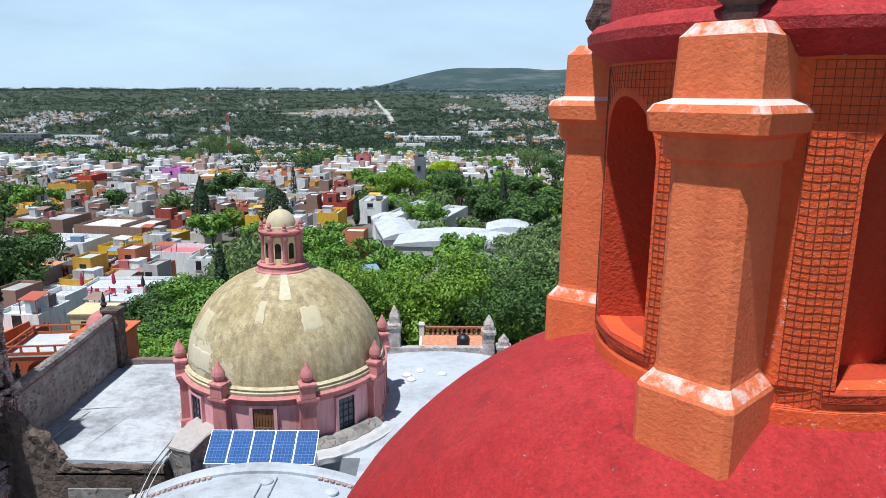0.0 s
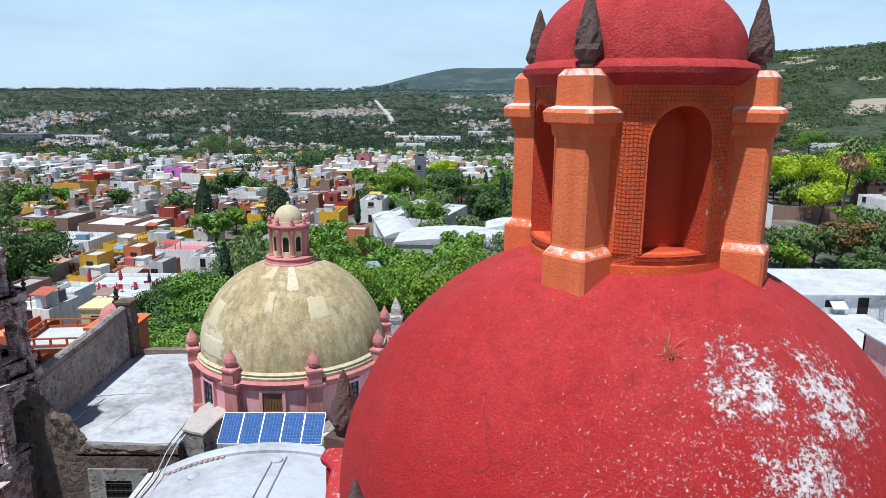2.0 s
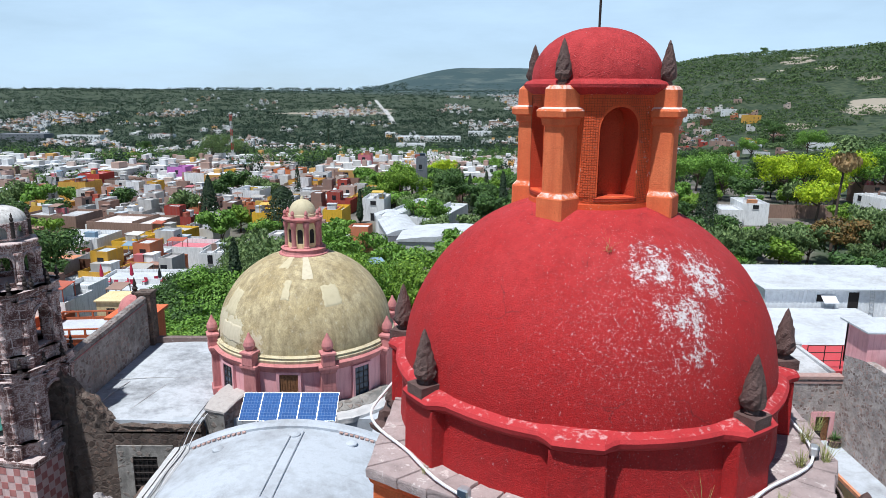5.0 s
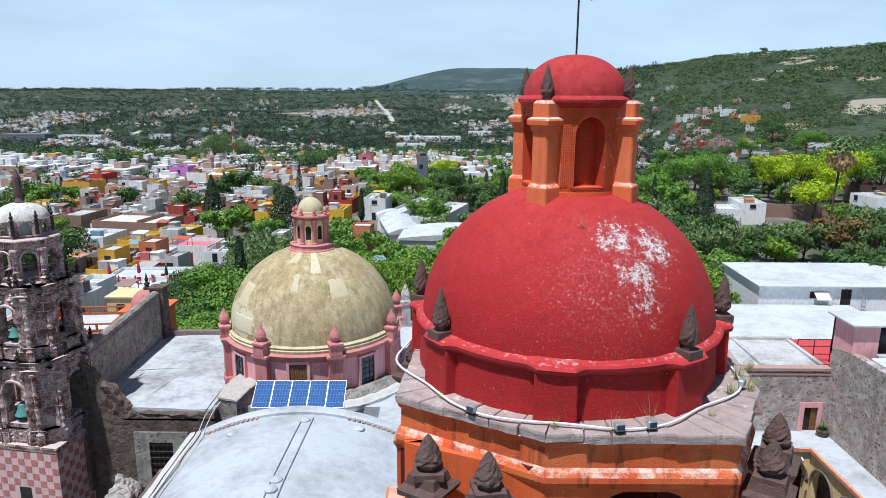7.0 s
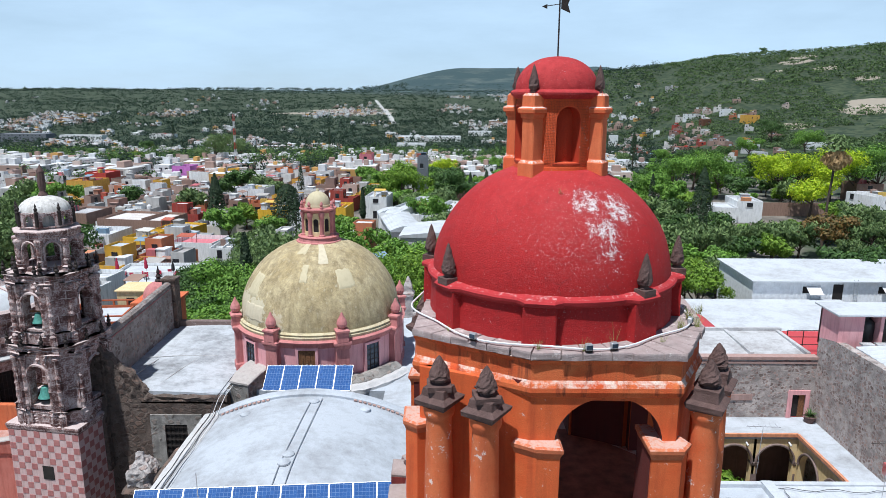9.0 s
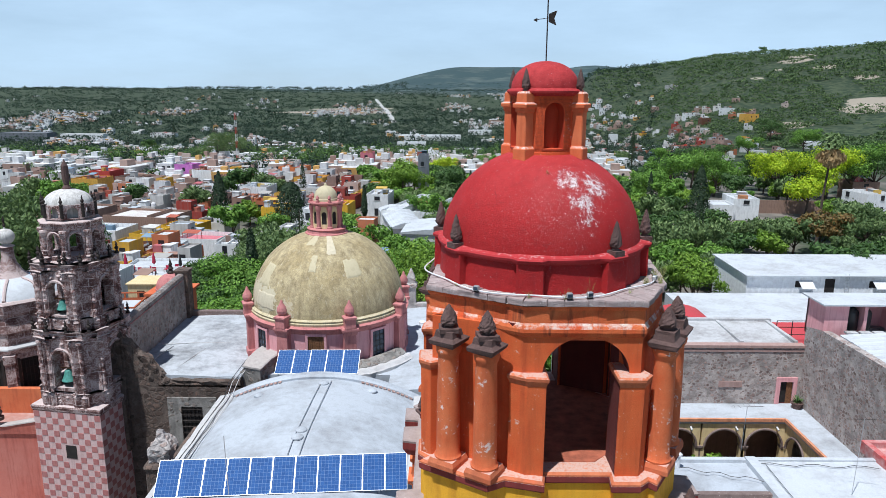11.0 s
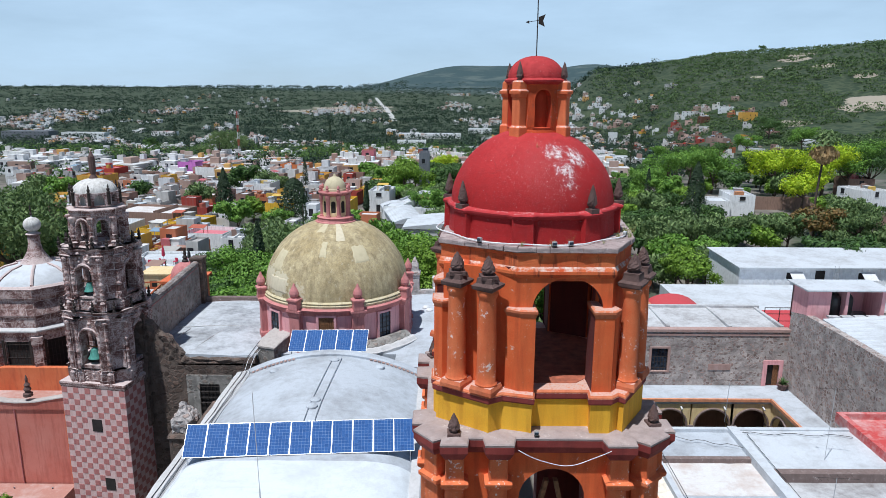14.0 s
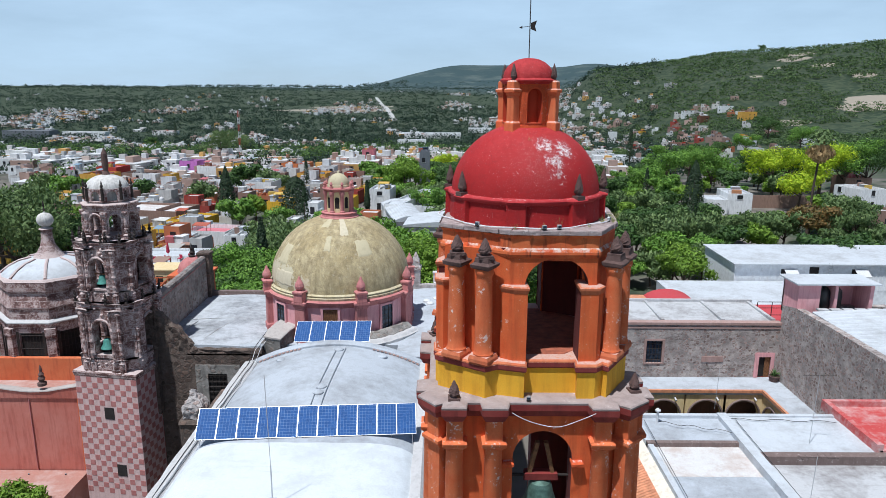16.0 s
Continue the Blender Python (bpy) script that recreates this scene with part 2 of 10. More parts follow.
def carved_stone():
    """Weathered dark pink quarry stone in courses, its joints and ledges pale with old lime."""
    k = Nodes("weathered_pink_quarry_stone")
    big, mid, fine = k.noise(1.4, 7, 0.65), k.noise(7, 7, 0.7), k.noise(26, 4, 0.65)
    c = k.mix(k.ramp(big, 0.38, 0.62), (0.115, 0.052, 0.046), (0.34, 0.185, 0.165))
    c = k.mix(k.math("MULTIPLY", k.ramp(mid, 0.54, 0.68), 0.7), c, (0.034, 0.021, 0.019))
    xyz = k.put("ShaderNodeSeparateXYZ", [("Vector", k.pos)])
    flat = k.math("ADD", k.math("MULTIPLY", xyz.outputs["X"], 0.86), k.math("MULTIPLY", xyz.outputs["Y"], 0.51))
    br = k.n.new("ShaderNodeTexBrick")
    k.l.new(k.put("ShaderNodeCombineXYZ", [("X", flat), ("Y", xyz.outputs["Z"])]).outputs["Vector"], br.inputs["Vector"])
    for key, v in (("Scale", 1.0), ("Mortar Size", 0.03), ("Mortar Smooth", 0.3), ("Bias", 0.0), ("Brick Width", 0.95), ("Row Height", 0.48)):
        br.inputs[key].default_value = v
    joint = k.math("MULTIPLY", br.outputs["Fac"], k.ramp(k.noise(3.0, 5), 0.42, 0.55))
    up = k.put("ShaderNodeSeparateXYZ", [("Vector", k.normal)]).outputs["Z"]
    ledge = k.ramp(k.math("ADD", k.math("MULTIPLY", up, 0.45), k.math("MULTIPLY", k.noise(11, 7, 0.72), 0.75)), 0.56, 0.66)
    smear = k.ramp(k.math("ADD", k.math("MULTIPLY", k.noise(15, 8, 0.75), 0.6), k.math("MULTIPLY", big, 0.4)), 0.495, 0.54)
    c = k.mix(k.math("MULTIPLY", k.math("MAXIMUM", k.math("MAXIMUM", joint, smear), ledge), 0.95), c, (0.58, 0.475, 0.455))
    c = k.mix(0.5, c, k.ramp(fine, 0.3, 0.72, (0.5, 0.5, 0.5), (1.35, 1.35, 1.35)), "MULTIPLY")
    return k.done(c, 0.9, k.math("ADD", fine, mid), 0.9)


M["baroque"] = carved_stone()
# dark colour standing for the shade inside the carved belfry
M["baroque_inside"] = plain("shade_dark_stone", (0.06, 0.038, 0.034), 0.4, 2.0, 0.95, bump=0.5)
M["white_roof"] = washed_roof("white_limewash_roof", (0.55, 0.575, 0.61), (0.28, 0.27, 0.27), 0.65)
M["vault_roof"] = washed_roof("pale_grey_vault_roof", (0.47, 0.50, 0.545), (0.23, 0.23, 0.24), 0.75)
M["kerb_stone"] = stucco("weathered_lime_kerb", (0.42, 0.39, 0.38), (0.56, 0.55, 0.55), (0.12, 0.10, 0.09), blot=1.2, speck=0.8, bump=0.7)
M["new_roof"] = washed_roof("fresh_white_vault_roof", (0.66, 0.695, 0.725), (0.38, 0.385, 0.40), 0.5)
M["terrace_roof"] = washed_roof("stained_terrace_roof", (0.50, 0.52, 0.555), (0.13, 0.13, 0.135), 0.85)
M["grey_roof"] = washed_roof("stained_grey_roof", (0.52, 0.52, 0.53), (0.17, 0.145, 0.14), 0.9)
M["red_roof"] = washed_roof("flaking_red_roof", (0.50, 0.06, 0.055), (0.62, 0.50, 0.48), 0.9)
M["rubble"] = rubble("rubble_wall", (0.055, 0.040, 0.036), (0.36, 0.26, 0.23), (0.40, 0.355, 0.335), 2.6, 0.11, fill=0.62)
M["rubble_cloister"] = rubble("limed_rubble_wall", (0.07, 0.050, 0.044), (0.46, 0.325, 0.285), (0.55, 0.485, 0.455), 3.2, 0.11, fill=0.66)
M["rubble_dark"] = rubble("old_dark_rubble", (0.028, 0.019, 0.016), (0.235, 0.155, 0.122), (0.19, 0.142, 0.118), 2.4, 0.09, streak=0.75, fill=0.85)
M["rubble_pale"] = rubble("pale_rubble_wall", (0.10, 0.075, 0.068), (0.52, 0.40, 0.36), (0.60, 0.545, 0.525), 2.3, 0.10, fill=0.62)
M["cream"] = stucco("cream_yellow_limewash", (0.70, 0.52, 0.25), (0.76, 0.62, 0.38), (0.50, 0.34, 0.16), blot=0.5)
M["cream_pale"] = stucco("pale_cream_limewash", (0.74, 0.66, 0.52), (0.78, 0.73, 0.63), (0.5, 0.42, 0.32), blot=0.5)
M["white"] = stucco("white_limewash", (0.60, 0.60, 0.61), (0.68, 0.68, 0.69), (0.52, 0.51, 0.50), blot=0.5)
M["iron"] = plain("rusted_iron", (0.035, 0.025, 0.022), 0.4, 20, 0.7, 0.3)
M["floor_dark"] = plain("grimy_brick_floor", (0.30, 0.085, 0.045), 0.4, 5, 0.9)
M["dark"] = plain("dark_interior", (0.02, 0.016, 0.015), 0.3, 3, 0.9)
M["wood"] = plain("weathered_wood", (0.19, 0.085, 0.035), 0.5, 9, 0.8)
M["bronze"] = plain("green_bronze", (0.10, 0.17, 0.14), 0.35, 9, 0.55, 0.5)
M["verdigris"] = plain("verdigris_bronze", (0.10, 0.30, 0.25), 0.35, 9, 0.6, 0.3)
M["glass"] = plain("dark_leaded_glass", (0.035, 0.05, 0.075), 0.7, 4, 0.15)
M["alu"] = plain("aluminium_frame", (0.50, 0.51, 0.53), 0.05, 3, 0.4, 0.6)
M["cable_white"] = plain("white_cable", (0.72, 0.72, 0.74), 0.1, 20, 0.5)
M["black"] = plain("black_plastic", (0.016, 0.016, 0.018), 0.3, 6, 0.45)
M["brick_edge"] = plain("limewashed_red_brick", (0.46, 0.30, 0.26), 0.5, 5, 0.9)
M["brick_lattice"] = plain("brown_brick_lattice", (0.30, 0.13, 0.08), 0.3, 6, 0.85)
M["terracotta"] = plain("terracotta", (0.56, 0.24, 0.13), 0.3, 3, 0.85)


def red_dome_material():
    """Crimson limewash: top light painted into the crown, blotched, pitted, and peeling to the white undercoat."""
    k = Nodes("crimson_dome_limewash")
    big, mid, fine = k.noise(1.3, 7, 0.65), k.noise(8, 8, 0.75), k.noise(75, 4, 0.65)
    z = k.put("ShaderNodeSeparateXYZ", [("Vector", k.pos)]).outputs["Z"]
    # light from above put into the colour: paler with height, broken by noise
    crown_light = k.ramp(k.math("ADD", k.math("MULTIPLY", k.math("SUBTRACT", z, 27.7), 0.30), k.math("MULTIPLY", big, 0.75)), 0.62, 0.95)
    c = k.mix(crown_light, (0.42, 0.005, 0.006), (0.50, 0.034, 0.036))
    c = k.mix(k.math("MULTIPLY", k.ramp(mid, 0.44, 0.62), 0.6), c, (0.32, 0.005, 0.007))
    c = k.mix(k.math("MULTIPLY", k.ramp(k.noise(19, 7, 0.75), 0.50, 0.64), 0.45), c, (0.52, 0.028, 0.030))
    c = k.mix(k.math("MULTIPLY", k.ramp(k.noise(42, 6, 0.7), 0.53, 0.63), 0.4), c, (0.24, 0.007, 0.010))
    c = k.mix(0.6, c, k.ramp(fine, 0.3, 0.72, (0.5, 0.5, 0.5), (1.35, 1.35, 1.35)), "MULTIPLY")
    run = k.noise(1.0, 6, 0.65, k.scaled((7, 7, 0.7)))
    c = k.mix(k.math("MULTIPLY", k.ramp(run, 0.56, 0.70), 0.4), c, (0.22, 0.008, 0.010))
    # bare white undercoat where the paint has come off
    patch = k.math("MAXIMUM", k.math("MAXIMUM", k.near((0.32, -1.25, 29.02), 0.10, 0.36), k.near((0.75, -1.15, 28.95), 0.10, 0.40)), k.math("MAXIMUM", k.near((0.52, -1.5, 28.68), 0.08, 0.38), k.near((0.56, -1.62, 28.40), 0.03, 0.32)))
    spots = k.math("ADD", k.math("MULTIPLY", k.noise(9, 12, 0.82), 0.55), k.math("MULTIPLY", k.noise(46, 8, 0.8), 0.45))
    flaked = k.ramp(k.math("ADD", spots, k.math("MULTIPLY", patch, 0.108)), 0.596, 0.614)
    few = k.math("MULTIPLY", k.near((0.1, -1.5, 28.5), 0.25, 1.0), 0.072)
    dots = k.ramp(k.math("ADD", k.noise(52, 8, 0.8, distort=0.6), few), 0.648, 0.665)
    c = k.mix(k.math("MAXIMUM", flaked, k.math("MULTIPLY", dots, 0.85)), c, k.mix(k.ramp(k.noise(30, 6, 0.7), 0.48, 0.72), (0.82, 0.77, 0.78), (0.62, 0.40, 0.41)))
    crack = k.n.new("ShaderNodeTexVoronoi")
    crack.feature = "DISTANCE_TO_EDGE"
    crack.inputs["Scale"].default_value = 1.5
    k.l.new(k.mix(0.14, k.pos, k.put("ShaderNodeTexNoise", [("Vector", k.pos)], Scale=6.0, Detail=6.0).outputs["Color"]), crack.inputs["Vector"])
    line = k.math("MULTIPLY", k.ramp(crack.outputs["Distance"], 0.0, 0.006, (1, 1, 1), (0, 0, 0)), k.ramp(k.noise(2.0, 3), 0.52, 0.6))
    c = k.mix(k.math("MULTIPLY", line, 0.7), c, (0.12, 0.012, 0.014))
    h = k.math("ADD", k.math("MULTIPLY", fine, 0.6), k.math("MULTIPLY", mid, 0.9))
    h = k.math("SUBTRACT", h, k.math("MULTIPLY", flaked, 0.2))
    return k.done(c, 0.75, h, 1.0)


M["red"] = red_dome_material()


def yellow_dome_material():
    k = Nodes("mossy_ochre_dome")
    big, mid, fine = k.noise(0.5, 6, 0.6), k.noise(3.2, 6, 0.7), k.noise(26, 4, 0.65)
    streak = k.noise(1.0, 6, 0.65, k.scaled((2.2, 2.2, 0.28)))
    c = k.mix(k.ramp(big, 0.35, 0.68), (0.45, 0.35, 0.18), (0.62, 0.52, 0.32))
    c = k.mix(k.math("MULTIPLY", k.ramp(streak, 0.44, 0.66), 0.8), c, (0.25, 0.19, 0.10))
    c = k.mix(k.math("MULTIPLY", k.ramp(mid, 0.42, 0.66), 0.55), c, (0.24, 0.19, 0.11))
    c = k.mix(0.7, c, k.ramp(fine, 0.3, 0.72, (0.45, 0.45, 0.45), (1.4, 1.4, 1.4)), "MULTIPLY")
    c = k.mix(k.math("MULTIPLY", k.ramp(k.noise(9, 8, 0.75), 0.50, 0.66), 0.5), c, (0.18, 0.14, 0.07))
    c = k.mix(k.math("MULTIPLY", k.ramp(k.noise(6, 8, 0.75, k.scaled((1, 1, 0.35))), 0.57, 0.66), 0.55), c, (0.62, 0.57, 0.44))
    bare = k.math("MAXIMUM", k.near((-13.4, 30.5, 17.1), 0.5, 0.9), k.math("MAXIMUM", k.near((-14.4, 31.8, 17.3), 0.5, 0.9), k.near((-11.9, 29.6, 16.7), 0.2, 0.9)))
    flake = k.ramp(k.math("ADD", k.math("MULTIPLY", k.noise(2.6, 10, 0.72), 0.8), k.math("MULTIPLY", bare, 0.28)), 0.535, 0.55)
    c = k.mix(k.math("MULTIPLY", flake, 0.8), c, k.mix(k.ramp(fine, 0.35, 0.65), (0.66, 0.60, 0.46), (0.5, 0.44, 0.30)))
    return k.done(c, 0.9, k.math("ADD", fine, mid), 0.6)


M["dome_ochre"] = yellow_dome_material()


def solar_material():
    k = Nodes("blue_solar_cells")
    co = k.n.new("ShaderNodeTexCoord").outputs["Object"]
    br = k.n.new("ShaderNodeTexBrick")
    br.offset = 0.0
    k.l.new(co, br.inputs["Vector"])
    for key, v in (("Scale", 1.0), ("Mortar Size", 0.005), ("Mortar Smooth", 0.0), ("Bias", 0.0), ("Brick Width", 0.158), ("Row Height", 0.158)):
        br.inputs[key].default_value = v
    br.inputs["Color1"].default_value = (0.018, 0.068, 0.22, 1)
    br.inputs["Color2"].default_value = (0.026, 0.09, 0.27, 1)
    br.inputs["Mortar"].default_value = (0.14, 0.22, 0.38, 1)
    k.b.inputs["Specular IOR Level"].default_value = 0.1
    return k.done(br.outputs["Color"], 0.55)


M["solar"] = solar_material()


# ---------------------------------------------------------------- mesh helpers
def part(name, bm, material, parent=None, label="", smooth=False):
    """Links a bmesh as one mesh object, under its thing or part."""
    me = bpy.data.meshes.new(name)
    bm.to_mesh(me)
    bm.free()
    for m in material if isinstance(material, (list, tuple)) else (material,):
        me.materials.append(m)
    if smooth:
        me.shade_smooth()
        me.set_sharp_from_angle(angle=radians(40))
    ob = new(name, me)
    ob.parent = parent
    if label:
        ob["label"] = label
    return ob


def thing(name, label, category, m=None, group="", kind=""):
    ob = new(name)
    ob.empty_display_size = 0.2
    if m is not None:
        ob.matrix_basis = m
    return tagged(ob, label, category, group, kind)


def box(bm, x, y, z, sx, sy, sz, rz=0.0, taper=1.0, mi=0):
    """A block standing on z, centred on x, y."""
    c, s = math.cos(radians(rz)), math.sin(radians(rz))
    vs = []
    for k, (zz, f) in enumerate(((z, 1.0), (z + sz, taper))):
        for a, b in ((-1, -1), (1, -1), (1, 1), (-1, 1)):
            u, v = a * sx / 2 * f, b * sy / 2 * f
            vs.append(bm.verts.new((x + u * c - v * s, y + u * s + v * c, zz)))
    for q in ((3, 2, 1, 0), (4, 5, 6, 7), (0, 1, 5, 4), (1, 2, 6, 5), (2, 3, 7, 6), (3, 0, 4, 7)):
        bm.faces.new([vs[i] for i in q]).material_index = mi
    return vs


def loft(bm, rings, closed=True, cap0=True, cap1=True, mi=0):
    """Skins a row of rings of points, all of one length."""
    vr = [[bm.verts.new(p) for p in r] for r in rings]
    n = len(vr[0])
    for a, b in zip(vr, vr[1:]):
        for i in range(n if closed else n - 1):
            j = (i + 1) % n
            bm.faces.new((a[i], a[j], b[j], b[i])).material_index = mi
    if cap0:
        bm.faces.new(vr[0][::-1]).material_index = mi
    if cap1:
        bm.faces.new(vr[-1]).material_index = mi
    return vr


def lathe(bm, profile, segs=32, x=0.0, y=0.0, turn=0.0, mi=0, wob=0.0):
    rings = []
    for r, z in profile:
        rings.append([(x + r * (1 + wob * noise.noise((i * 0.9, z * 5, r * 7 + x))) * math.cos(2 * math.pi * i / segs + radians(turn)),
                       y + r * (1 + wob * noise.noise((i * 0.9, z * 5, r * 7 + x))) * math.sin(2 * math.pi * i / segs + radians(turn)), z) for i in range(segs)])
    loft(bm, rings, mi=mi)


def offset_plan(plan, d):
    """A plan pushed outwards by d, corners mitred."""
    out, n = [], len(plan)
    for i in range(n):
        p, q, r = Vector(plan[i - 1]), Vector(plan[i]), Vector(plan[(i + 1) % n])
        a, b = (q - p).normalized(), (r - q).normalized()
        na, nb = Vector((a.y, -a.x)), Vector((b.y, -b.x))
        m = na + nb
        m = m * (2 / max(m.length_squared, 0.35)) * 0.5 * 2 / 2 if m.length_squared > 1e-6 else na
        out.append((q.x + m.x * d, q.y + m.y * d))
    return out


def moulded(bm, plan, profile, mi=0):
    """A moulding round a plan: profile rows of (offset, z), from below upwards."""
    loft(bm, [[(x, y, z) for x, y in offset_plan(plan, d)] for d, z in profile], mi=mi)


def ngon(n, apothem, turn=0.0):
    r = apothem / math.cos(math.pi / n)
    return [(r * math.cos(2 * math.pi * (i + 0.5) / n + radians(turn)), r * math.sin(2 * math.pi * (i + 0.5) / n + radians(turn))) for i in range(n)]


def arch_wall(bm, half, z0, z1, ahalf, sill, spring, thick, m, rise=1.0, segs=14, mi=0, mi_in=0, x0=0.0):
    """A wall in the plane y = 0 (front) to y = thick, with one arched opening, put at the pose m."""
    arc = [(x0 + ahalf * math.cos(math.pi * k / segs), spring + ahalf * rise * math.sin(math.pi * k / segs)) for k in range(segs + 1)]
    hole = [(x0 + ahalf, sill)] + arc + [(x0 - ahalf, sill)]
    n = len(hole)
    outer = []
    for k, (x, z) in enumerate(hole):
        if k == 0:
            outer.append((half, sill))
        elif k == n - 1:
            outer.append((-half, sill))
        else:
            f = (k - 1) / segs
            outer.append((half, spring) if f == 0 else ((-half, spring) if f == 1 else None))
    for k in range(2, n - 2):
        a = math.pi * (k - 1) / segs
        x, z = math.cos(a), math.sin(a)
        s = min(half / max(abs(x), 1e-6), (z1 - spring) / max(z, 1e-6))
        outer[k] = (max(-half, min(half, x * s)), spring + z * s)
    fr = [[bm.verts.new(m @ Vector((x, y, z))) for x, z in hole] for y in (0, thick)]
    ou = [[bm.verts.new(m @ Vector((x, y, z))) for x, z in outer] for y in (0, thick)]
    for k in range(n - 1):
        bm.faces.new((fr[0][k], ou[0][k], ou[0][k + 1], fr[0][k + 1])).material_index = mi
        bm.faces.new((fr[1][k + 1], ou[1][k + 1], ou[1][k], fr[1][k])).material_index = mi
        bm.faces.new((fr[0][k + 1], fr[1][k + 1], fr[1][k], fr[0][k])).material_index = mi_in
        bm.faces.new((ou[0][k], ou[1][k], ou[1][k + 1], ou[0][k + 1])).material_index = mi
    # corners above the arc and the strip under the sill
    for sx in (1, -1):
        for y, flip in ((0, sx < 0), (thick, sx > 0)):
            ks = [k for k in range(n) if abs(outer[k][0] - sx * half) < 1e-6 and outer[k][1] < z1 - 1e-6]
            kt = [k for k in range(n) if abs(outer[k][1] - z1) < 1e-6]
            side, top = (max(ks), min(kt)) if sx > 0 else (min(ks), max(kt))
            row = ou[0] if y == 0 else ou[1]
            c = bm.verts.new(m @ Vector((sx * half, y, z1)))
            bm.faces.new((row[side], c, row[top]) if not flip else (row[top], c, row[side])).material_index = mi
    if sill > z0 + 1e-4:
        vs = [bm.verts.new(m @ Vector(p)) for p in ((-half, 0, z0), (half, 0, z0), (half, 0, sill), (-half, 0, sill), (-half, thick, z0), (half, thick, z0), (half, thick, sill), (-half, thick, sill))]
        for q in ((0, 1, 2, 3), (5, 4, 7, 6), (3, 2, 6, 7), (1, 5, 6, 2), (4, 0, 3, 7)):
            bm.faces.new([vs[i] for i in q]).material_index = mi


def tube(bm, pts, r, sides=5, mi=0):
    """A round bar along points."""
    rings = []
    pts = [Vector(p) for p in pts]
    for i, p in enumerate(pts):
        d = (pts[min(i + 1, len(pts) - 1)] - pts[max(i - 1, 0)]).normalized()
        q = d.to_track_quat("Z", "X")
        rr = r[i] if isinstance(r, (list, tuple)) else r
        rings.append([p + q @ Vector((rr * math.cos(2 * math.pi * k / sides), rr * math.sin(2 * math.pi * k / sides), 0)) for k in range(sides)])
    loft(bm, rings, mi=mi)


# ---------------------------------------------------------------- ground
def smooth(a, b, v):
    t = max(0.0, min(1.0, (v - a) / (b - a)))
    return t * t * (3 - 2 * t)


def ground_z(x, y):
    """Height of the land: level round the church, a shallow valley behind the town, hills beyond."""
    if y <= 0:
        return 0.0
    d = math.hypot(x, y)
    b = math.degrees(math.atan2(x, max(y, 1.0)))
    z = -27.0 * smooth(110, 760, y) + 66.0 * smooth(950, 3600, y)
    # the slope on the east side, its crest falling towards the north
    crest = 88 + 30 * smooth(12.0, 24.0, b) + 12 * smooth(22.0, 33.0, b) + 6 * max(0.0, min(30.0, b - 33)) / 10
    f = smooth(8.0, 12.5, b) * smooth(420 + 420 * smooth(24.0, 10.0, b), 1300, d)
    z += f * crest * (1 - 0.4 * smooth(1400, 2400, d))
    # the flat-topped hill to the north
    h = 120.0 * smooth(-600, 60, x) * smooth(1800, 500, x) + 16.0 * smooth(-120, 150, x) * smooth(800, 400, x)
    z += h * smooth(3300, 4150, y)
    z += smooth(250, 1500, d) * (7.0 * noise.noise((x / 420, y / 420, 0.3)) + 3.5 * noise.noise((x / 130, y / 130, 1.7)))
    return z


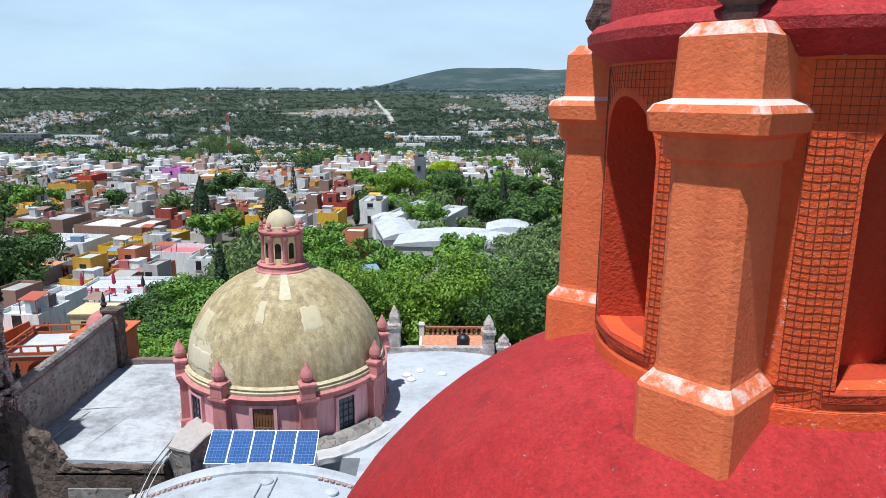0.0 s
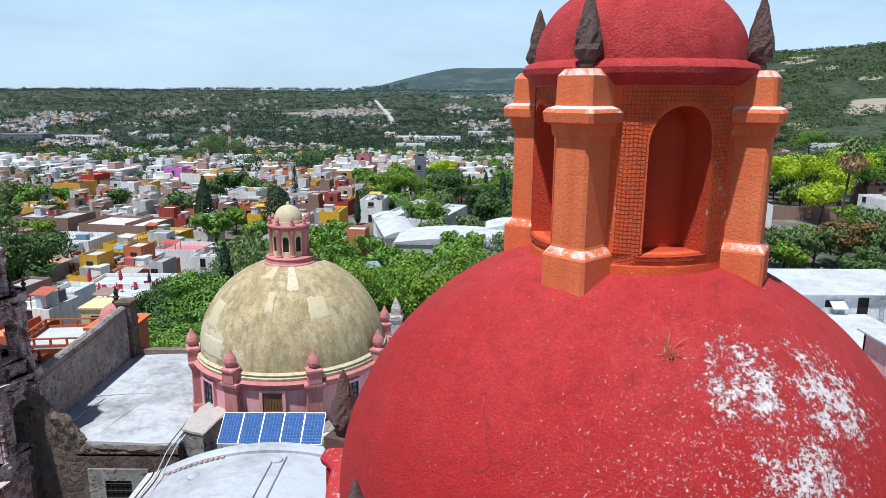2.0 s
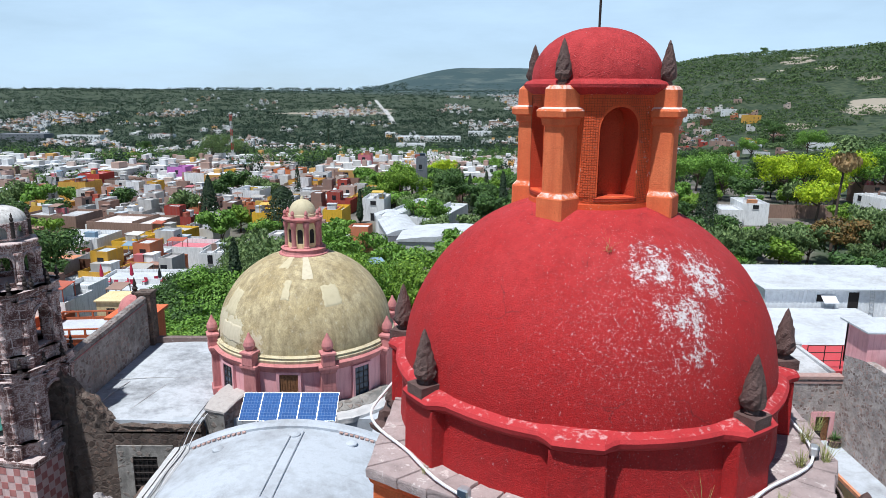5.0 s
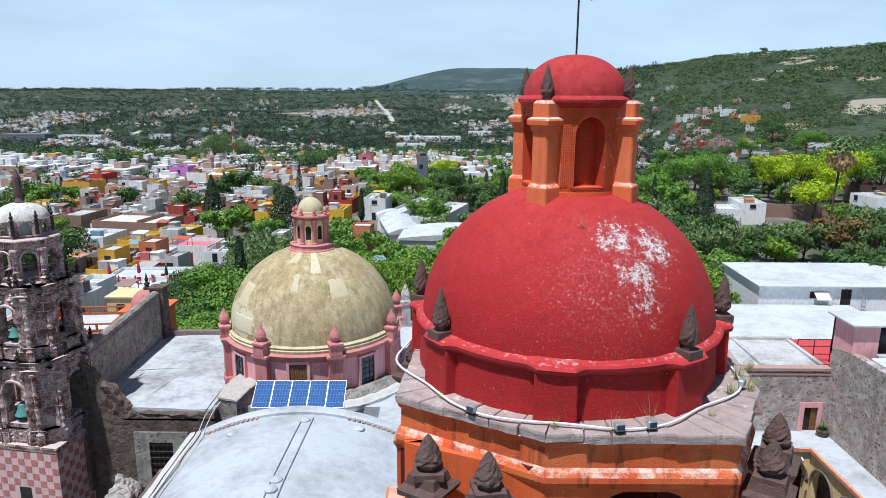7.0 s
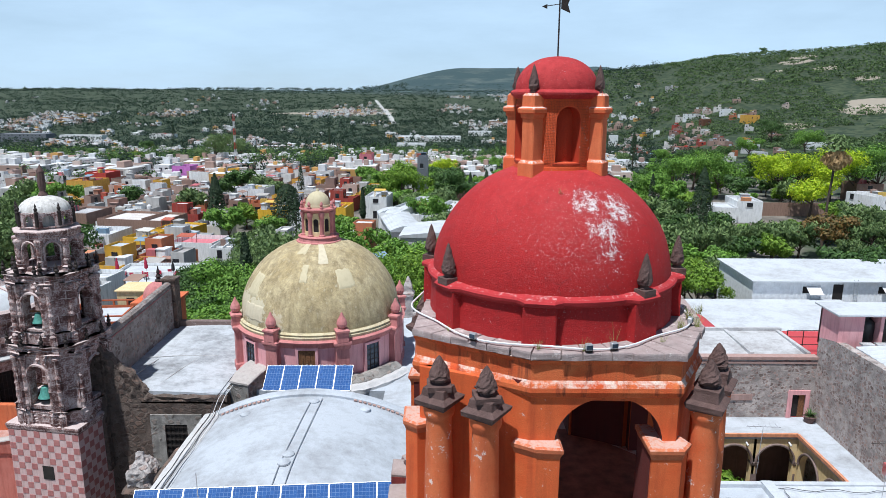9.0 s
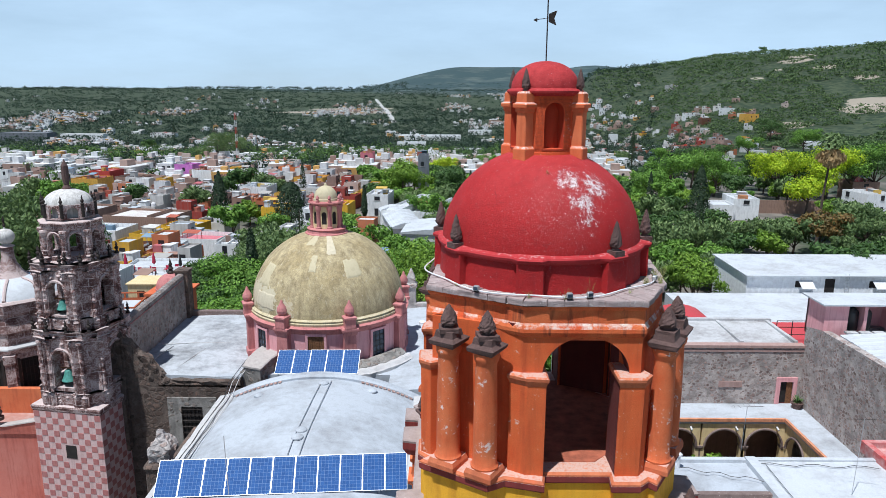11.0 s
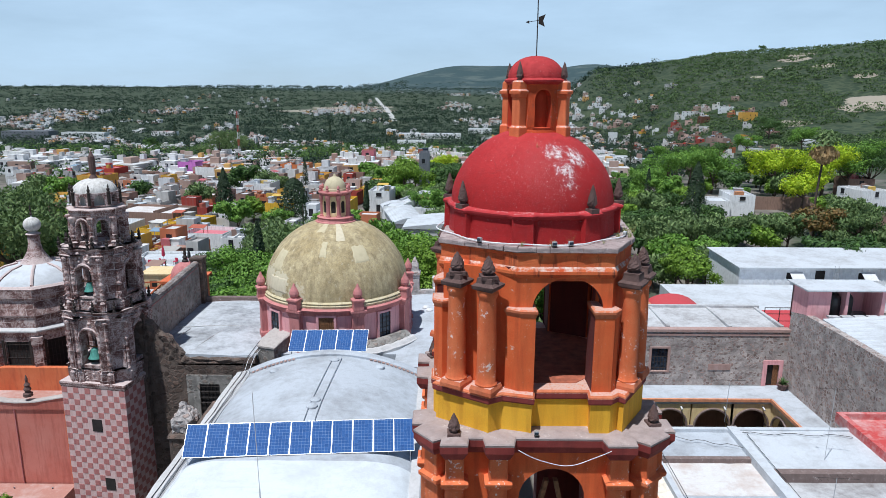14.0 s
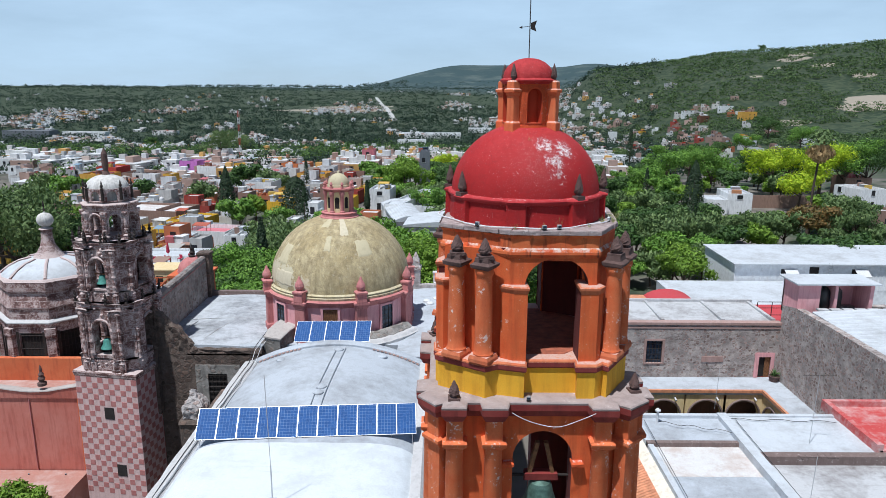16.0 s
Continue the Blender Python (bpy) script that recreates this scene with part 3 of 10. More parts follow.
def land_material():
    k = Nodes("dry_scrub_land")
    a, b, c3 = k.noise(0.006, 7, 0.6), k.noise(0.03, 7, 0.7), k.noise(0.16, 6, 0.7)
    c = k.mix(k.ramp(b, 0.40, 0.60), (0.017, 0.035, 0.017), (0.042, 0.066, 0.031))
    c = k.mix(k.math("MULTIPLY", k.ramp(a, 0.58, 0.66), 0.35), c, (0.13, 0.125, 0.075))
    c = k.mix(k.ramp(c3, 0.48, 0.56), c, (0.013, 0.028, 0.010))
    dot = k.n.new("ShaderNodeTexVoronoi")
    dot.inputs["Scale"].default_value = 0.17
    k.l.new(k.pos, dot.inputs["Vector"])
    bush = k.ramp(k.math("ADD", dot.outputs["Distance"], k.math("MULTIPLY", k.noise(0.6, 5, 0.7), 0.35)), 0.66, 0.76, (1, 1, 1), (0, 0, 0))
    pick = k.ramp(k.put("ShaderNodeSeparateXYZ", [("Vector", dot.outputs["Color"])]).outputs["X"], 0.12, 0.16)
    c = k.mix(k.math("MULTIPLY", k.math("MULTIPLY", bush, pick), 0.9), k.mix(0.35, c, (0.085, 0.100, 0.048)), (0.013, 0.030, 0.012))
    for x, y, z, r in ((473, 785, 47, 13), (475, 876, 60, 16), (385, 864, 44, 9), (430, 905, 55, 8), (476, 955, 68, 22), (504, 997, 76, 24), (416, 670, 22, 26), (395, 645, 17, 24), (305, 611, 1, 20), (-277, 1754, -12, 60), (-180, 1850, -8, 50), (-330, 1600, -14, 70), (-240, 1620, -14, 70), (-160, 1640, -14, 50)):
        scar = k.math("GREATER_THAN", k.math("ADD", k.near((x, y, z), r * 0.5, r), k.math("MULTIPLY", k.noise(0.09, 5), 0.9)), 0.98)
        c = k.mix(k.math("MULTIPLY", scar, 0.8), c, (0.36, 0.31, 0.25))
    # scrub and bare rock of the far table hill, haze painted in as blue
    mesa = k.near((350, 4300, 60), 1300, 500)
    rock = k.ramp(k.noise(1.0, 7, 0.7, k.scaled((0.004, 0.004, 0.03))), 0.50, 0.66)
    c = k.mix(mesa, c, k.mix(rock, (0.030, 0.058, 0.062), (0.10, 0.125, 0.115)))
    town = k.near((-60, 190, 0), 230, 60)
    paved = k.mix(k.ramp(k.noise(0.12, 5), 0.4, 0.6), (0.20, 0.175, 0.15), (0.11, 0.10, 0.085))
    c = k.mix(k.math("MULTIPLY", town, k.ramp(k.noise(0.03, 4), 0.42, 0.5)), c, paved)
    return k.done(c, 0.95, c3, 0.6)


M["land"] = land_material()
bm = bmesh.new()
rows_r = [40, 80, 120, 170, 230, 300, 380, 460, 540, 620, 700, 780, 860, 940, 1020, 1100, 1180, 1260, 1340, 1420, 1500, 1600, 1700, 1850, 2000, 2200, 2400, 2700, 3000, 3300, 3500, 3700, 3900, 4100, 4300, 4600, 4900]
NG = 480
rings = []
for r in rows_r:
    rings.append([(r * math.sin(2 * math.pi * i / NG), r * math.cos(2 * math.pi * i / NG), ground_z(r * math.sin(2 * math.pi * i / NG), r * math.cos(2 * math.pi * i / NG))) for i in range(NG)][::-1])
vr = loft(bm, rings, cap0=False, cap1=False)
c = bm.verts.new((0, 0, 0))
for i in range(NG):
    bm.faces.new((c, vr[0][i], vr[0][(i + 1) % NG]))
bmesh.ops.recalc_face_normals(bm, faces=bm.faces)
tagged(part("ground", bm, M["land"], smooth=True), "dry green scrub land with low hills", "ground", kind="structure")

# ---------------------------------------------------------------- bell tower
TURN = 10.5
TOWER = thing("bell_tower", "orange limewashed octagonal church bell tower with crimson dome", "tower", pose(0, 0, 0, 0, 0, TURN))


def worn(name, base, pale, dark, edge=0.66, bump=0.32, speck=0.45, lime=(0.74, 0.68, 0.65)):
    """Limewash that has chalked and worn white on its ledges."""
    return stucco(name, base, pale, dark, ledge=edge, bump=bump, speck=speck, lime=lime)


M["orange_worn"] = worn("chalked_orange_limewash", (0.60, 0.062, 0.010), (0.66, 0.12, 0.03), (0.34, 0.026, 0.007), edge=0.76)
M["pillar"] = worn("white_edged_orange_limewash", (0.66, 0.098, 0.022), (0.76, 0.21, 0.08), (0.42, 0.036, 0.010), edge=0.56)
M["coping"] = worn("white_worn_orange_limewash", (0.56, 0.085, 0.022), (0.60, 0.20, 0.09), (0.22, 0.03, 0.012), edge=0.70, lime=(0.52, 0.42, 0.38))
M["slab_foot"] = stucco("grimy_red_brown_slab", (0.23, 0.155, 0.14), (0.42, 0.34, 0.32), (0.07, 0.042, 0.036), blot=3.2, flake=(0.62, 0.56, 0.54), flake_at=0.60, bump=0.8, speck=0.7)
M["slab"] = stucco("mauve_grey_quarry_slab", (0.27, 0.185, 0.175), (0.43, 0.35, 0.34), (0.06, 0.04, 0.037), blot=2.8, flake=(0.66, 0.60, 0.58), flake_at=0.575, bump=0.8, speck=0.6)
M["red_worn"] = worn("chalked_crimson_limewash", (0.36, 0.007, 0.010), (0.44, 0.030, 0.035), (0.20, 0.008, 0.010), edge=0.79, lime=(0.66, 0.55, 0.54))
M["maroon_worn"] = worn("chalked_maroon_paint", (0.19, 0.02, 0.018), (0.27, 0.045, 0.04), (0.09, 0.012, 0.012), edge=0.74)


def spin(k, n=4, off=0.0):
    return Matrix.Rotation(2 * math.pi * k / n + radians(off), 4, "Z")


def stage_plan(a, pier, d, dw, inner=0.62, outer=1.06):
    pts = []
    for k in range(4):
        for m, row in ((spin(k), ((-outer, -a - pier), (-inner, -a - pier), (-inner, -a), (inner, -a), (inner, -a - pier), (outer, -a - pier))), (spin(k, 4, 45), ((-dw, -d), (dw, -d)))):
            for x, y in row:
                v = m @ Vector((x, y, 0))
                pts.append((v.x, v.y))
    return pts


def rect_loft(bm, rows, x=0.0, y=0.0, edge=0.012):
    """A moulded post: rows of half width, half depth, height, with nipped corners."""
    rings = []
    for w, d, z in rows:
        e = min(edge, w * 0.3, d * 0.3)
        rings.append([(x + a, y + b, z) for a, b in ((-w + e, -d), (w - e, -d), (w, -d + e), (w, d - e), (w - e, d), (-w + e, d), (-w, d - e), (-w, -d + e))])
    loft(bm, rings)


def rough_up(bm, amount, scale=3.0):
    for v in bm.verts:
        n = noise.noise_vector(v.co * scale)
        v.co += n * amount


def pine_finial(bm, x, y, z, h, r, seed=0.0, base=True):
    """A worn, knobbly stone finial like a pine cone."""
    if base:
        box(bm, x, y, z, r * 2.1, r * 2.1, h * 0.16, 12 * seed)
    p = [(0.55, 0.14), (0.62, 0.18), (0.5, 0.22), (0.84, 0.27), (0.95, 0.34), (0.9, 0.40), (0.87, 0.46), (0.8, 0.53), (0.72, 0.60), (0.63, 0.67), (0.53, 0.74), (0.42, 0.81), (0.32, 0.87), (0.2, 0.94), (0.04, 1.0)]
    rings = []
    for j, (a, b) in enumerate(p):
        ring = []
        for i in range(18):
            t = 2 * math.pi * i / 18
            w = 1 + 0.12 * noise.noise((math.cos(t) * 2 + seed * 7, math.sin(t) * 2, b * 5)) + 0.22 * noise.noise((math.cos(t) * 5 + seed * 3, math.sin(t) * 5, b * 13))
            ring.append((x + r * a * w * math.cos(t), y + r * a * w * math.sin(t), z + h * b))
        rings.append(ring)
    loft(bm, rings)


# the body below the drum stands a little off the dome's axis and is square to the walk
BODY = Matrix.Rotation(radians(-TURN), 4, "Z") @ Matrix.Translation((0.12, -0.15, 0))


def ringed(run):
    """One side's run of plan points, repeated round the four sides."""
    pts = []
    for k in range(4):
        for x, y in run:
            v = spin(k) @ Vector((x, y, 0))
            pts.append((v.x, v.y))
    return pts


def body_part(name, b, mat, k=0, label="", smooth=False, parent=None):
    if isinstance(mat, list):
        # faces that look into the belfry carry its red wash, darkened as shade
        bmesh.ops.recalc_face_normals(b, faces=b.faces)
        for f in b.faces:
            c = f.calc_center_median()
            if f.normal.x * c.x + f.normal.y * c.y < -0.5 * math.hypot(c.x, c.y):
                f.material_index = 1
    b.transform(BODY @ spin(k))
    return part(name, b, mat, parent or TOWER, label, smooth)


def prism(b, pts, rows):
    """A post on a plan of points: rows of (outward offset, height)."""
    loft(b, [[(x, y, z) for x, y in offset_plan(pts, d)] for d, z in rows])


# lower stage
for k in range(4):
    bm = bmesh.new()
    arch_wall(bm, 0.95, 16.0, 22.95, 0.71, 16.6, 21.7, 0.55, Matrix.Translation((0.21, -2.3, 0)), mi_in=1)
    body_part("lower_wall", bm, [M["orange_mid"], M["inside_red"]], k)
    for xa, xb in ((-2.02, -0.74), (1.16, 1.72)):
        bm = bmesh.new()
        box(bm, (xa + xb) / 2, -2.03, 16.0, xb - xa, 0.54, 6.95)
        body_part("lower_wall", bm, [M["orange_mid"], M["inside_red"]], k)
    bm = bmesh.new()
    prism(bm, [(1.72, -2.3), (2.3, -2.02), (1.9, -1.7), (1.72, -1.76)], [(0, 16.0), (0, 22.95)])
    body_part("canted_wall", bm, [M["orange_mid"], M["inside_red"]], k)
    for s in (-1, 1):
        bm = bmesh.new()
        x = 0.21 + s * 0.83
        rect_loft(bm, [(0.11, 0.1, 21.5), (0.15, 0.15, 21.56), (0.15, 0.15, 21.62), (0.11, 0.1, 21.66)], x, -2.31)
        body_part("impost", bm, M["orange_worn"], k)
bm = bmesh.new()
moulded(bm, ngon(8, 2.7, 0), [(0, 0.0), (0, 15.8), (0.12, 15.9), (0.12, 16.05)])
part("shaft", bm, M["orange_low"], TOWER, "plain orange tower shaft")
for k in range(4):
    for x, y, rz in ((-1.89, -2.42, 0), (-0.97, -2.42, 0), (1.56, -2.42, 0), (2.17, -2.27, 42)):
        bm = bmesh.new()
        if rz:
            rect_loft(bm, [(0.2, 0.16, 16.0), (0.2, 0.16, 22.1)])
        else:
            lathe(bm, [(0.25, 16.0), (0.24, 19.5), (0.205, 22.0), (0.23, 22.05), (0.22, 22.1)], 20)
        rect_loft(bm, [(0.2, 0.19, 22.08), (0.26, 0.25, 22.15), (0.29, 0.28, 22.19), (0.29, 0.28, 22.26), (0.2, 0.19, 22.3), (0.19, 0.18, 22.93)])
        bm.transform(Matrix.Translation((x, y, 0)) @ Matrix.Rotation(radians(rz), 4, "Z"))
        body_part("column", bm, M["column"], k, smooth=not rz)
# cornice below the yellow plinth
CORN = ringed([(-2.20, -2.80), (-1.63, -2.80), (-1.60, -2.50), (-1.30, -2.50), (-1.27, -2.80), (-0.68, -2.80), (-0.62, -2.50), (1.18, -2.50), (1.24, -2.80), (1.85, -2.80), (1.87, -2.56), (2.12, -2.76), (2.64, -2.34), (2.54, -2.16)])
for name, mat, rows in (("maroon_cornice", "maroon", [(-0.2, 22.84), (-0.12, 22.9), (-0.05, 22.97), (0.005, 23.02), (0.01, 23.165)]), ("cornice_slab", "slab_foot", [(0.0, 23.169), (0.015, 23.215), (-0.03, 23.24), (-0.4, 23.27)])):
    bm = bmesh.new()
    moulded(bm, CORN, rows)
    if mat == "slab_foot":
        rough_up(bm, 0.01, 4)
    body_part(name, bm, M[mat])
bm = bmesh.new()
moulded(bm, ngon(8, 2.3), [(0, 23.2), (0, 23.27)])
body_part("cornice_top", bm, M["slab_foot"])
# yellow plinth
PL = ringed([(-0.90, -2.18), (-0.29, -2.35), (-0.24, -2.05), (0.96, -2.05), (0.93, -2.35), (1.35, -2.35), (1.54, -2.18), (1.64, -2.29), (2.35, -1.20)])
for name, mat, rows in (("plinth", "yellow", [(0, 23.25), (0, 23.90)]), ("plinth_moulding", "maroon_worn", [(0.0, 23.90), (0.07, 23.93), (0.10, 23.95), (0.105, 24.05)]), ("plinth_coping", "coping", [(0.10, 24.054), (0.095, 24.08), (0.02, 24.12), (-0.3, 24.13)])):
    bm = bmesh.new()
    moulded(bm, PL, rows)
    body_part(name, bm, M[mat])
# upper stage: arched walls on wrapped piers, and canted walls with free columns
for k in range(4):
    far = k == 2
    xc, dist = (0.02 if far else 0.43), (2.0, 2.06, 2.0, 2.14)[k]
    push = Matrix.Translation((0, 2.0 - dist, 0))
    bm = bmesh.new()
    arch_wall(bm, 0.85, 25.86, 26.7, 0.73, 25.86, 25.87, 0.5, Matrix.Translation((xc, -2.0, 0)), mi_in=1, rise=0.92, segs=20)
    for xa, xb in ((-0.64, xc - 0.85), (xc + 0.85, 1.34)):
        if xb - xa > 0.02:
            box(bm, (xa + xb) / 2, -1.75, 25.86, xb - xa, 0.5, 0.84)
    bm.transform(push)
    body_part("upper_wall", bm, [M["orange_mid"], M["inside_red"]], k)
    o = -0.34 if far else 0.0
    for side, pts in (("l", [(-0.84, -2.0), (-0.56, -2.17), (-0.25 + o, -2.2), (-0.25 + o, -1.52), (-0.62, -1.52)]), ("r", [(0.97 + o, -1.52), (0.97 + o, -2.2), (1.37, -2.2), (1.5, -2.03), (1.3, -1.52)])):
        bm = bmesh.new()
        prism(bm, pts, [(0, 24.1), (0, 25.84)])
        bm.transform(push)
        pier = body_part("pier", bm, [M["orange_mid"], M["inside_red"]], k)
        # the reveal of the opening takes the red wash with shade put in
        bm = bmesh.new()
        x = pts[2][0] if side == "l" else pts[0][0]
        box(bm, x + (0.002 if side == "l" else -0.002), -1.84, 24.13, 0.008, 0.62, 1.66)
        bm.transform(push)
        body_part("reveal", bm, M["inside_red"], k, "red washed reveal with its shade painted in", parent=pier)
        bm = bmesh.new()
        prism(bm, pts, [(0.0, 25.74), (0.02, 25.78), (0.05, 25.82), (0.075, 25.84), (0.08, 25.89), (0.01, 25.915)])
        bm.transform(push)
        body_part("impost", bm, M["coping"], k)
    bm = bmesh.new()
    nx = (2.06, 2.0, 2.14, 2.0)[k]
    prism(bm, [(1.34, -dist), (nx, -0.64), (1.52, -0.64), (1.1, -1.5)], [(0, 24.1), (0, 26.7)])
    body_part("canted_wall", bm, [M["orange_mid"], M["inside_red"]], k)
bm = bmesh.new()
moulded(bm, ngon(8, 1.75), [(0, 24.1), (0, 24.14)])
body_part("belfry_floor", bm, M["floor_dark"], 0, "dusty orange brick belfry floor")
bm = bmesh.new()
moulded(bm, ngon(8, 1.95), [(0, 26.66), (0, 26.76)])
body_part("belfry_ceiling", bm, M["inside_red"])
for k in range(4):
    for i, (x, y) in enumerate(((1.78, -1.86), (2.13, -1.24))):
        at = Matrix.Translation((x, y, 0)) @ Matrix.Rotation(radians(57.5), 4, "Z")
        bm = bmesh.new()
        lathe(bm, [(0.235, 24.27), (0.24, 24.31), (0.205, 24.36), (0.203, 24.6), (0.198, 25.3), (0.175, 26.12), (0.18, 26.16), (0.205, 26.2), (0.22, 26.27), (0.205, 26.33)], 28, wob=0.012)
        bm.transform(at)
        col = body_part("column", bm, M["column"], k, smooth=True)
        bm = bmesh.new()
        rect_loft(bm, [(0.26, 0.26, 24.12), (0.26, 0.26, 24.2), (0.23, 0.23, 24.28)])
        bm.transform(at)
        body_part("base", bm, M["coping"], k, parent=col)
        bm = bmesh.new()
        rect_loft(bm, [(0.19, 0.19, 26.33), (0.245, 0.245, 26.38), (0.255, 0.255, 26.44), (0.18, 0.18, 26.49), (0.16, 0.16, 26.6)])
        rough_up(bm, 0.018, 9)
        pine_finial(bm, 0, 0, 26.57, 0.47, 0.155, k + 0.4 * i)
        bm.transform(at)
        body_part("stone_finial", bm, M["old_stone"], k, "dark lichen-covered stone finial", parent=col)
    bm = bmesh.new()
    pine_finial(bm, -1.91, -2.4, 23.24, 0.5, 0.13, k * 0.7)
    body_part("stone_finial", bm, M["old_stone"], k, "dark lichen-covered stone finial")
# entablature under the drum: a bed, a broad torus, a fascia
SLAB = [(-2.26, -1.12), (-0.66, -2.06), (1.38, -2.06), (2.02, -0.95), (2.26, 1.12), (0.66, 2.06), (-1.38, 2.06), (-2.02, 0.95)]
bm = bmesh.new()
moulded(bm, offset_plan(SLAB, -0.1), [(-0.16, 26.46), (-0.05, 26.5), (-0.02, 26.54), (0.05, 26.57), (0.09, 26.63), (0.08, 26.69), (0.03, 26.74), (-0.02, 26.78), (-0.03, 27.0), (0.02, 27.03), (0.05, 27.075)])
body_part("entablature", bm, M["entablature"])
bm = bmesh.new()
moulded(bm, offset_plan(SLAB, -0.3), [(0.0, 27.05), (0.0, 27.16)])
body_part("slab_bed", bm, M["slab"])
# drum, its piers and cornice
bm = bmesh.new()
lathe(bm, [(1.9, 27.12), (1.88, 27.5), (1.87, 27.76)], 72)
part("drum", bm, M["red"], TOWER, smooth=True)
bm = bmesh.new()
rings = []
for r, z, push in ((1.86, 27.68, 0.07), (1.905, 27.715, 0.09), (1.935, 27.745, 0.11), (1.943, 27.785, 0.115), (1.92, 27.812, 0.105), (1.83, 27.85, 0.05)):
    ring = []
    for i in range(192):
        a = i * 360 / 192
        off = abs(((a - 270) % 45) - 22.5)
        q = push if off < 6.6 else (push * 0.35 if off < 7.6 else 0.0)
        w = 0.006 * noise.noise((math.cos(radians(a)) * 9, math.sin(radians(a)) * 9, z * 3))
        ring.append(((r + q + w) * math.cos(radians(a)), (r + q + w) * math.sin(radians(a)), z + w))
    rings.append(ring)
loft(bm, rings)
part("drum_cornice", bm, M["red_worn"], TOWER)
for k in range(8):
    bm = bmesh.new()
    rect_loft(bm, [(0.23, 0.14, 27.14), (0.225, 0.13, 27.72)], 0, -1.87)
    bm.transform(spin(k, 8, 22.5))
    part("drum_pier", bm, M["red"], TOWER)
    if k != 7:
        bm = bmesh.new()
        pine_finial(bm, 0, -1.93, 27.8, 0.6, 0.105, k * 1.3)
        bm.transform(spin(k, 8, 22.5))
        part("drum_finial", bm, M["old_stone"], TOWER, "weathered brown pine-cone finial")
bm = bmesh.new()
rings = []
for j in range(44):
    a = math.pi / 2 * j / 44
    ring = []
    for i in range(128):
        t = 2 * math.pi * i / 128
        r, z = 1.85 * math.cos(a), 1.74 * math.sin(a)
        w = 1 + 0.006 * noise.noise((r * math.cos(t) * 1.7, r * math.sin(t) * 1.7, z * 1.7)) + 0.0016 * noise.noise((r * math.cos(t) * 9, r * math.sin(t) * 9, z * 9))
        ring.append((r * w * math.cos(t), r * w * math.sin(t), 27.74 + z * w))
    rings.append(ring)
loft(bm, rings)
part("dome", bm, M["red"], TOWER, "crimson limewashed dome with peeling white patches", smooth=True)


# lantern
def bend(bm, r):
    for v in bm.verts:
        a, d = v.co.x / r, r - v.co.y
        v.co = Vector((d * math.sin(a), -d * math.cos(a), v.co.z))


for k in range(4):
    bm = bmesh.new()
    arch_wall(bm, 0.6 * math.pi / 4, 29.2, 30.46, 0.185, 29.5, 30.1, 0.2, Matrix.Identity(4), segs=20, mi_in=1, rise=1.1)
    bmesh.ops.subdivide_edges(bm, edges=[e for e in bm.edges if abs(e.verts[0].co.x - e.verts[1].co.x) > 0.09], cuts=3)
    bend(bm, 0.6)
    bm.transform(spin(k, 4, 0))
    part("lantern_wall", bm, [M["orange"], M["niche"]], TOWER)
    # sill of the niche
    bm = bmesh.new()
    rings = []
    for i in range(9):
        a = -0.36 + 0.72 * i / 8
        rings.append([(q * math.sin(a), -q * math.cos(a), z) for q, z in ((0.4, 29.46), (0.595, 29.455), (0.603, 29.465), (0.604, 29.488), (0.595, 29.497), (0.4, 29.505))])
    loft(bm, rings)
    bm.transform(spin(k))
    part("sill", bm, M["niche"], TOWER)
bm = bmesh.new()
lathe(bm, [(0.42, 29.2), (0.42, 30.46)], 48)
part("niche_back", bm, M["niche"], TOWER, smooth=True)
bm = bmesh.new()
lathe(bm, [(0.608, 29.1), (0.607, 29.40), (0.605, 29.43), (0.59, 29.44)], 64, wob=0.006)
part("lantern_base", bm, M["orange"], TOWER, smooth=True)
bm = bmesh.new()
lathe(bm, [(0.58, 30.40), (0.62, 30.42), (0.66, 30.45), (0.685, 30.47), (0.69, 30.5), (0.67, 30.525), (0.625, 30.54)] + [(0.615 * math.cos(a) ** 0.92, 30.545 + 0.48 * math.sin(a)) for a in [math.pi / 2 * i / 20 for i in range(20)]], 72, wob=0.012)
part("lantern_dome", bm, M["red"], TOWER, smooth=True)
for k in range(4):
    bm = bmesh.new()
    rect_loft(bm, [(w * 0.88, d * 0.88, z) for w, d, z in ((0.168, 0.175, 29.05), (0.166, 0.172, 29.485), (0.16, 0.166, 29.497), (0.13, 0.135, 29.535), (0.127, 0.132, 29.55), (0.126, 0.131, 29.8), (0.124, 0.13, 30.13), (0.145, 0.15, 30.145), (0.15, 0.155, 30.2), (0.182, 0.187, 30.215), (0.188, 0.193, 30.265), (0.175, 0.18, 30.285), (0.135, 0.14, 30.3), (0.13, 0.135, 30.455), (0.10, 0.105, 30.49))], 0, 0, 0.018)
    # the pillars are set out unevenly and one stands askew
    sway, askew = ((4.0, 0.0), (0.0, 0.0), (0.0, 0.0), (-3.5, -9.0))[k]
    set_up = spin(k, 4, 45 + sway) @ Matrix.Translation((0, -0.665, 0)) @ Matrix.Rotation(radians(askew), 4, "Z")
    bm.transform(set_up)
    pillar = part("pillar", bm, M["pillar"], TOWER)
    bm = bmesh.new()
    pine_finial(bm, 0, 0, 30.43, 0.46, 0.078, k * 2.1, base=False)
    bm.transform(set_up)
    part("finial", bm, M["old_stone"], pillar, "dark carved stone finial")
